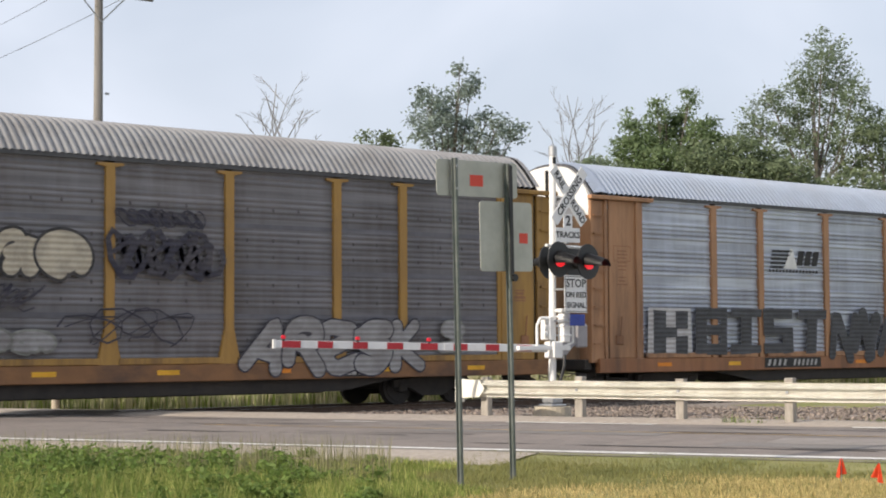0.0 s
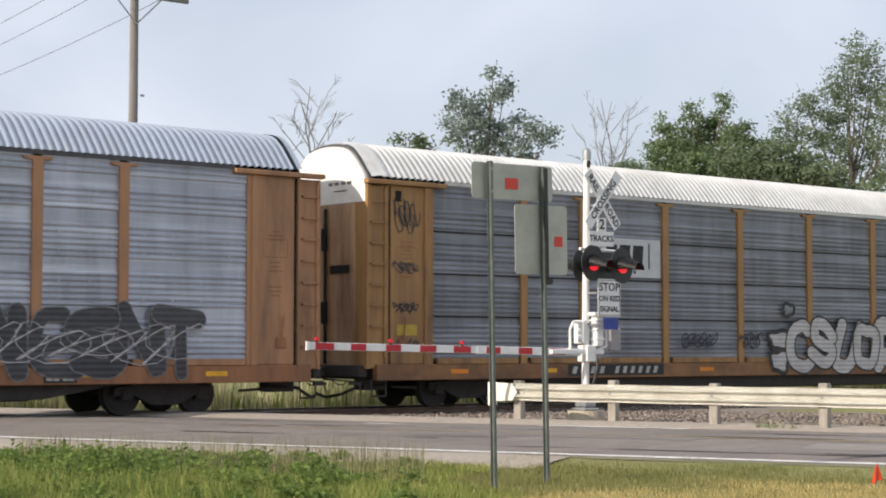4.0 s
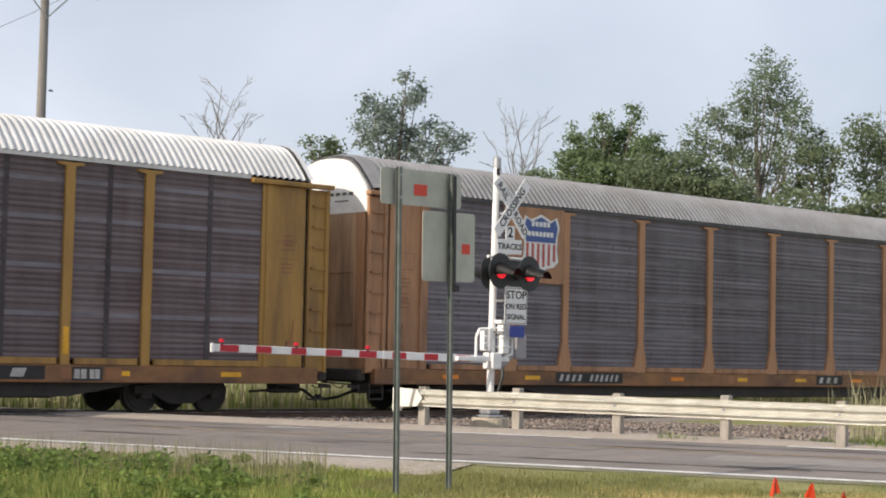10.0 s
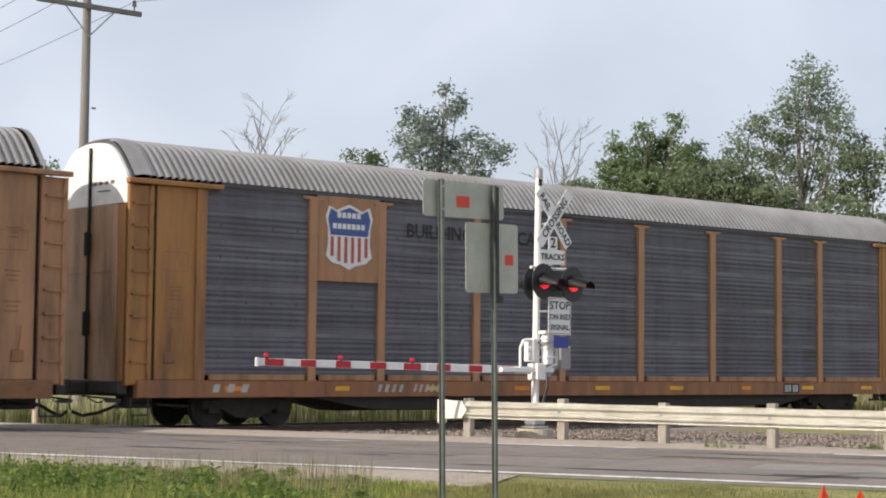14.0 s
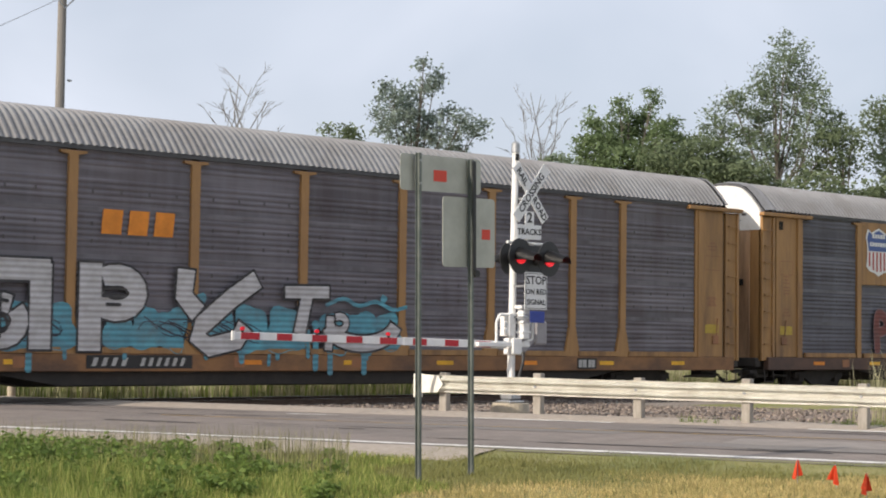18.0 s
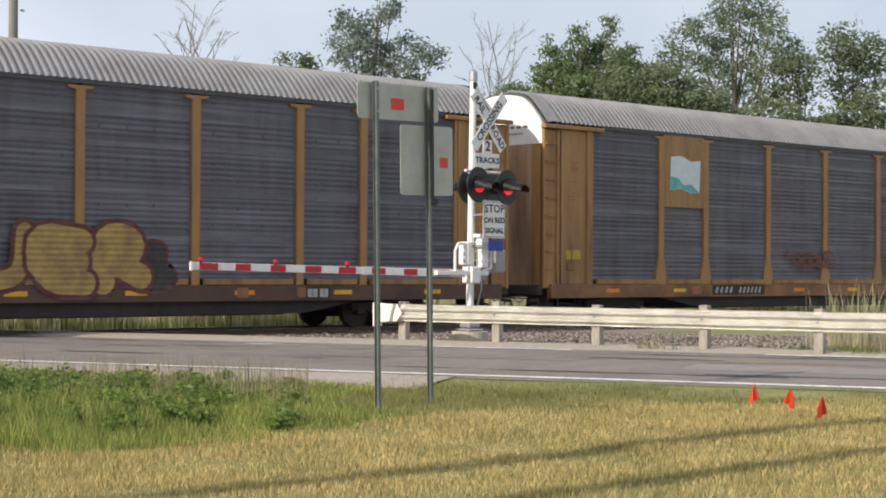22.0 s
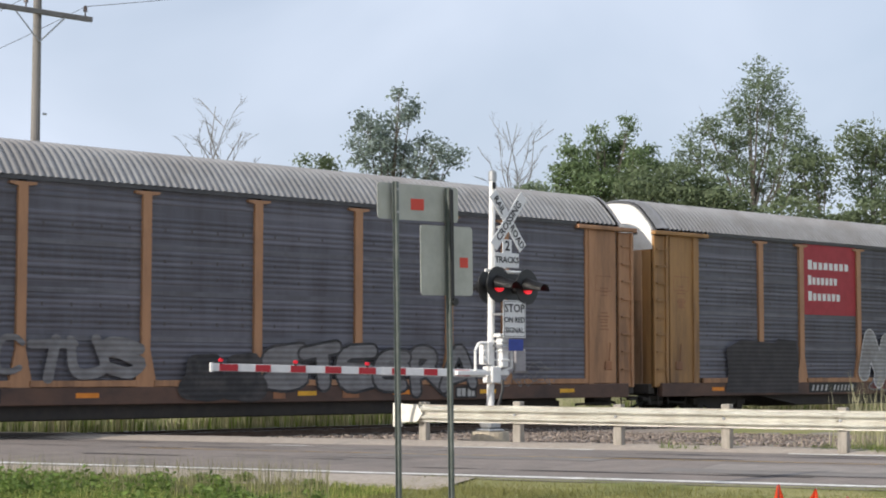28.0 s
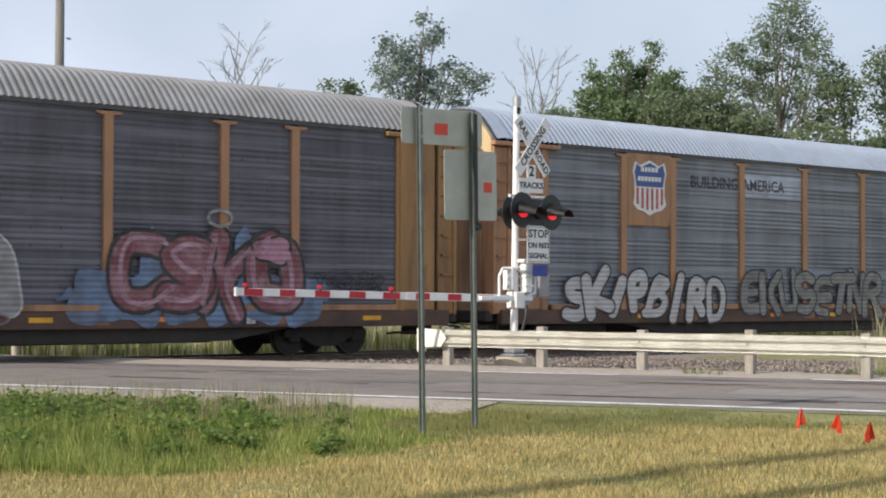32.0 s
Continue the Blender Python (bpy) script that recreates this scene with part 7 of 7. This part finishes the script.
SAPLING = dict(at=(44.6, 56.5), lobes=[(0.1, 10.1, 0.4, 0.3), (-0.2, 9.8, 0.4, 0.3), (0.3, 9.8, 0.4, 0.3), (-0.6, 10.3, 0.1, 0.2)])
tree("small green tree top over the train", leaf=leaf_mid, density=1.2, trunk=0.09, **SAPLING)
BRUSH = dict(at=(49.8, 49.2), lobes=[(0.0, 8.8, 0.5, 0.3), (0.4, 8.6, 0.6, 0.3), (-0.6, 8.5, 0.4, 0.2)])
tree("small green brush behind the signal", leaf=leaf_light, density=1.3, trunk=0.08, name="shrub", **BRUSH)
tree("far low brush tops over the train", at=(36.5, 66.0), lobes=[(-1.2, 9.9, 0.3, 0.2), (0.3, 9.7, 0.3, 0.15), (0.8, 9.6, 0.3, 0.15), (-2.4, 10.2, 0.15, 0.3)], leaf=leaf_dark, density=1.2, size=0.12, trunk=0.08, name="shrub")
dead_tree("bleached leafless dead tree", (43.0, 61.5), 9.6, ((-0.1, 13.2), (-1.2, 11.3), (1.0, 12.1), (1.2, 10.8), (-0.5, 12.7), (0.4, 12.7), (-0.9, 12.0)), 0.12)
dead_tree("bleached leafless dead tree with upright limbs", (52.7, 53.4), 8.8, ((-0.2, 12.8), (0.95, 12.1), (-0.9, 11.0), (0.25, 12.7), (0.7, 11.5), (-0.5, 11.9), (1.0, 11.0)), 0.10)
dead_tree("short broken dead stem", (50.6, 55.2), 8.6, ((0.0, 9.9), (0.4, 9.6), (-0.3, 9.7)), 0.1)


def blades(name, label, n, region, height, width, material, bend=0.35, group="", cat="grass", kind="stuff", seg=2):
    """Tufts of bent blades; region gives points and a height factor."""
    x, y, k = region(n)
    n = len(x)
    z = np.array([ground_z(a, b) for a, b in zip(x, y)])
    h = height * k * rs.uniform(0.55, 1.25, n)
    a = rs.uniform(0, 2 * np.pi, n)
    t = rs.uniform(0, 2 * np.pi, n)
    w = width * rs.uniform(0.7, 1.3, n)
    lx, ly = np.cos(t) * h * bend * rs.uniform(0.2, 1.2, n), np.sin(t) * h * bend * rs.uniform(0.2, 1.2, n)
    wx, wy = np.cos(a) * w / 2, np.sin(a) * w / 2
    base = np.stack([x, y, z - 0.01], 1)
    side = np.stack([wx, wy, np.zeros(n)], 1)
    if seg == 1:
        tip = base + np.stack([lx, ly, h], 1)
        v = np.stack([base - side, base + side, tip], 1).reshape(-1, 3)
        f = np.arange(3 * n).reshape(n, 3)
    else:
        m1 = base + np.stack([lx * 0.3, ly * 0.3, h * 0.55], 1)
        tip = base + np.stack([lx, ly, h], 1)
        v = np.stack([base - side, base + side, m1 + side * 0.8, m1 - side * 0.8, tip], 1).reshape(-1, 3)
        q = np.arange(n)[:, None] * 5
        f = [tuple(r) for r in (q + np.array([0, 1, 2, 3])).tolist()] + [tuple(r) for r in (q + np.array([3, 2, 4])).tolist()]
    ob = new(name, raw_mesh(name, v, f, material))
    return tagged(ob, label, cat, group, kind)


def across(x, y):
    return x * V.x + y * V.y


def patch(x, y, s=0.5):
    return np.array([noise.noise(Vector((a * s, b * s, 5.0))) for a, b in zip(x, y)])


def lush_edge(x, y):
    """Metres beyond the line where the mown lawn turns into rank growth."""
    return np.hypot(x, y) - 14.8 - 5.5 * (x / y - 0.52)


def greenness(x, y):
    """How lush the grass is: the ditch to the viewer's left and the strip by the road are green, the lawn is dry."""
    v = across(x, y)
    e = lush_edge(x, y) / 1.3                           # the edge of the mown lawn
    return np.clip(e, -1, 1) + np.clip((v - 18.3) / 1.5, 0, 1) * 0.62 + 0.7 * patch(x, y, 0.6) + 0.35 * patch(x, y, 2.3) + 0.3 * rs.normal(size=len(x))


def lawn(dry):
    def f(n):
        x, y = rs.uniform(4.5, 19.5, n), rs.uniform(5.5, 18.5, n)
        v, ratio = across(x, y), x / y
        ok = (v < 19.9 + 0.85 * np.clip((ratio - 0.80) / 0.1, 0, 1) + 0.25 * patch(x, y, 1.7)) & (v > 8.5) & (ratio > 0.42) & (ratio < 1.75) & ((greenness(x, y) < 0.15) == dry)
        x, y = x[ok], y[ok]
        return x, y, 0.8 + 0.5 * patch(x, y, 1.3)
    return f


def weed_top(x, y, low=0.063, high=0.075):
    """The height that the growth in the ditch reaches: tall to the viewer's left, low by the sign."""
    d, ratio = np.hypot(x, y), x / y
    k = low + (high - low) * np.clip((ratio - 0.42) / 0.44, 0, 1)
    z = np.array([ground_z(a, b) for a, b in zip(x, y)])
    return np.clip(1.376 - k * d - z, 0.10, 0.75)


def rank(n):
    x, y = rs.uniform(6, 16, n), rs.uniform(11.5, 27, n)
    v = across(x, y)
    e = lush_edge(x, y) + 0.3
    ok = (v < 19.55) & (v > 12) & (e > -0.4 + 0.5 * patch(x, y, 0.7)) & (x / y > 0.36) & (x / y < 0.86 + 0.08 * patch(x, y, 1.1))
    x, y, e = x[ok], y[ok], e[ok]
    return x, y, weed_top(x, y) * np.clip(0.25 + 0.28 * e, 0.22, 1.0) * (0.85 + 0.4 * patch(x, y, 0.8))


def stalks(n):
    x, y, k = rank(n)
    ok = (across(x, y) > 16.0) & (x / y > 0.48) & (x / y < 0.8)
    x, y = x[ok], y[ok]
    return x, y, weed_top(x, y, 0.047, 0.054)


def reeds(n):
    x, y = rs.uniform(8, 80, n), TRACK_Y + 4.5 + rs.uniform(0, 1, n) ** 1.5 * 9
    return x, y, 0.75 + 0.5 * patch(x, y, 0.35)


def verge(n):
    x, y = rs.uniform(23, 40, n), rs.uniform(12, 22, n)
    v = across(x, y)
    ok = (v > ROAD_FAR + 3.0) & (v < ROAD_FAR + 6) & (patch(x, y, 0.5) > 0.0)
    return x[ok], y[ok], np.ones(ok.sum())


def rail_reeds(n):
    x, y = 26.6 + rs.normal(size=n) * 0.5, 17.6 + rs.normal(size=n) * 0.35
    return x, y, np.clip(1.1 - 0.5 * np.abs(x - 26.6), 0.3, 1.2)


blades("reed_clump", "clump of tan reed stalks behind the guardrail", 260, rail_reeds, 1.25, 0.014, reed_tan, 0.2, kind="", cat="reeds")
blades("dry_lawn", "short dry yellow mown lawn grass", 330000, lawn(True), 0.075, 0.010, straw, 0.6, seg=1)
blades("lawn_grass", "short green patches of lawn grass", 260000, lawn(False), 0.085, 0.010, lawn_green, 0.6, seg=1)
blades("lawn_grass", "green blades mixed into the dry lawn", 110000, lawn(True), 0.07, 0.010, lawn_green, 0.6, seg=1)
blades("rank_grass", "tall rank green grass in the ditch", 150000, rank, 1.0, 0.008, rank_green, 0.4)
blades("rank_grass", "yellow-green blades among the rank grass", 60000, rank, 1.12, 0.007, pale_rank, 0.32)
blades("dry_stalks", "thin dry grass stalks with seed heads above the ditch", 15000, stalks, 1.0, 0.006, stalk_green, 0.16)
blades("reed_bed", "tall tan and green reeds beyond the track", 40000, reeds, 1.25, 0.022, reed_tan, 0.25)
blades("reed_bed", "green grass among the reeds", 14000, reeds, 0.95, 0.03, rank_green, 0.3)
def post_grass(n):
    u, v = rs.uniform(-8.5, 8, n), ROAD_FAR + 0.95 + rs.uniform(0, 1, n) * 1.1
    x, y = U.x * u + V.x * v, U.y * u + V.y * v
    k = patch(x, y, 0.9)
    ok = k + 0.06 * (u + 6) > 0.05
    return x[ok], y[ok], (0.7 + k)[ok]


blades("verge_grass", "low green weeds round the guardrail posts", 9000, post_grass, 0.20, 0.012, rank_green, 0.6)
blades("verge_grass", "sparse green grass on the gravel", 5000, verge, 0.14, 0.012, rank_green, 0.6, seg=1)


def build_weed(x, y, height, seed, leaf=None):
    """A bushy broad-leaved weed: several stems with paired leaves."""
    rnd = random.Random(seed)
    z = ground_z(x, y)
    g = thing("weed", "leafy green broad-leaved weed in the ditch", "weed", "weeds in the ditch", at=(x, y, z))
    cl = []
    for s in range(rnd.randint(4, 7)):
        a, l = rnd.uniform(0, 6.28), rnd.uniform(0.1, 0.6)
        tip = Vector((math.cos(a) * l * height, math.sin(a) * l * height, height * rnd.uniform(0.35, 1.05)))
        bm = bmesh.new()
        tube(bm, (0, 0, -0.03), tip, 0.008, 0.004, n=5)
        part("stem", bm, rank_green, g)
        for k in range(12):
            q = tip * (0.3 + 0.7 * k / 11)
            for m in range(3):
                b = rnd.uniform(0, 6.28)
                o = 0.03 + 0.09 * rnd.random() * (1.2 - 0.6 * k / 11)
                cl.append((q.x + math.cos(b) * o, q.y + math.sin(b) * o, q.z + rnd.uniform(-0.02, 0.04)))
    ob = new("foliage", quads(np.array(cl), 0.036, leaf or weed_green, "foliage", 0.6))
    ob.parent = g


rw = random.Random(5)
made = 0
while made < 270:
    ratio, dist = rw.uniform(0.38, 0.82), rw.uniform(16.0, 24.8)
    x, y = dist * math.sin(math.atan(ratio)), dist * math.cos(math.atan(ratio))
    v = across(x, y)
    if v < 19.6 and rw.random() < 1.15 - 2.7 * (ratio - 0.40):
        build_weed(x, y, float(weed_top(np.array([x]), np.array([y]), 0.057, 0.069)[0]) * rw.uniform(0.65, 1.35) * min(1.0, 0.55 + 0.45 * (dist - 17) / 2), made)
        made += 1

# stones of the ballast and the apron
def stones(name, label, n, place, size):
    t = np.array([(1, 1, 1), (-1, -1, 1), (-1, 1, -1), (1, -1, -1), (0.9, -0.9, 0.8), (-0.8, 0.9, 0.9)]) * 0.6
    faces0 = np.array([(0, 4, 3), (0, 3, 2), (0, 2, 5), (0, 5, 1), (0, 1, 4), (1, 5, 2), (1, 2, 3), (1, 3, 4)])
    x, y, z = place(n)
    n = len(x)
    q = t[None] * size * rs.uniform(0.5, 1.4, (n, 1, 1)) * rs.uniform(0.7, 1.3, (n, 1, 3)) + rs.normal(size=(n, 6, 3)) * size * 0.15
    v = q + np.stack([x, y, z], 1)[:, None, :]
    f = (np.arange(n)[:, None, None] * 6 + faces0[None]).reshape(-1, 3)
    tagged(new(name, raw_mesh(name, v.reshape(-1, 3), f, stone_mat)), label, "gravel", kind="stuff")


def bed_place(n):
    x = rs.uniform(14, 60, n)
    o = rs.uniform(-3.4, 1.4, n)
    z = np.interp(o, [-3.6, -2.1, -1.4, 1.4], [-0.5, -0.2, -0.14, -0.14])
    ok = across(x, TRACK_Y + o) > ROAD_FAR + 1.0
    return x[ok], (TRACK_Y + o)[ok], z[ok]


def apron_place(n):
    u, v = rs.uniform(-26, 4, n), ROAD_FAR + 2.0 + rs.uniform(0, 1, n) ** 0.8 * 12
    x, y = U.x * u + V.x * v, U.y * u + V.y * v
    ok = (y < TRACK_Y - 2.2) & ~((y > 24) & (v < ROAD_FAR + 3.2))
    return x[ok], y[ok], (-0.03 - 0.012 * (v - ROAD_FAR))[ok]


stones("ballast_stones", "loose grey and tan ballast stones", 18000, bed_place, 0.045)
stones("ballast_stones", "loose crushed stones behind the guardrail", 20000, apron_place, 0.042)


def motions():
    """The train rolls by towards -X and slows a little; its wheels turn."""
    steps = [2 * k / FPS for k in range(481)]
    for n, (car, sets) in enumerate(TRAIN):
        walk(car, [(t, pose(car_x(n, t), CAR_SIDE, 0)) for t in range(33)])
        for ws in sets:
            x, y, z = ws.location
            walk(ws, [(t, pose(x, y, z, 0, math.degrees((car_x(n, t) - car_x(n, 0)) / 0.42), 0)) for t in steps])


motions()
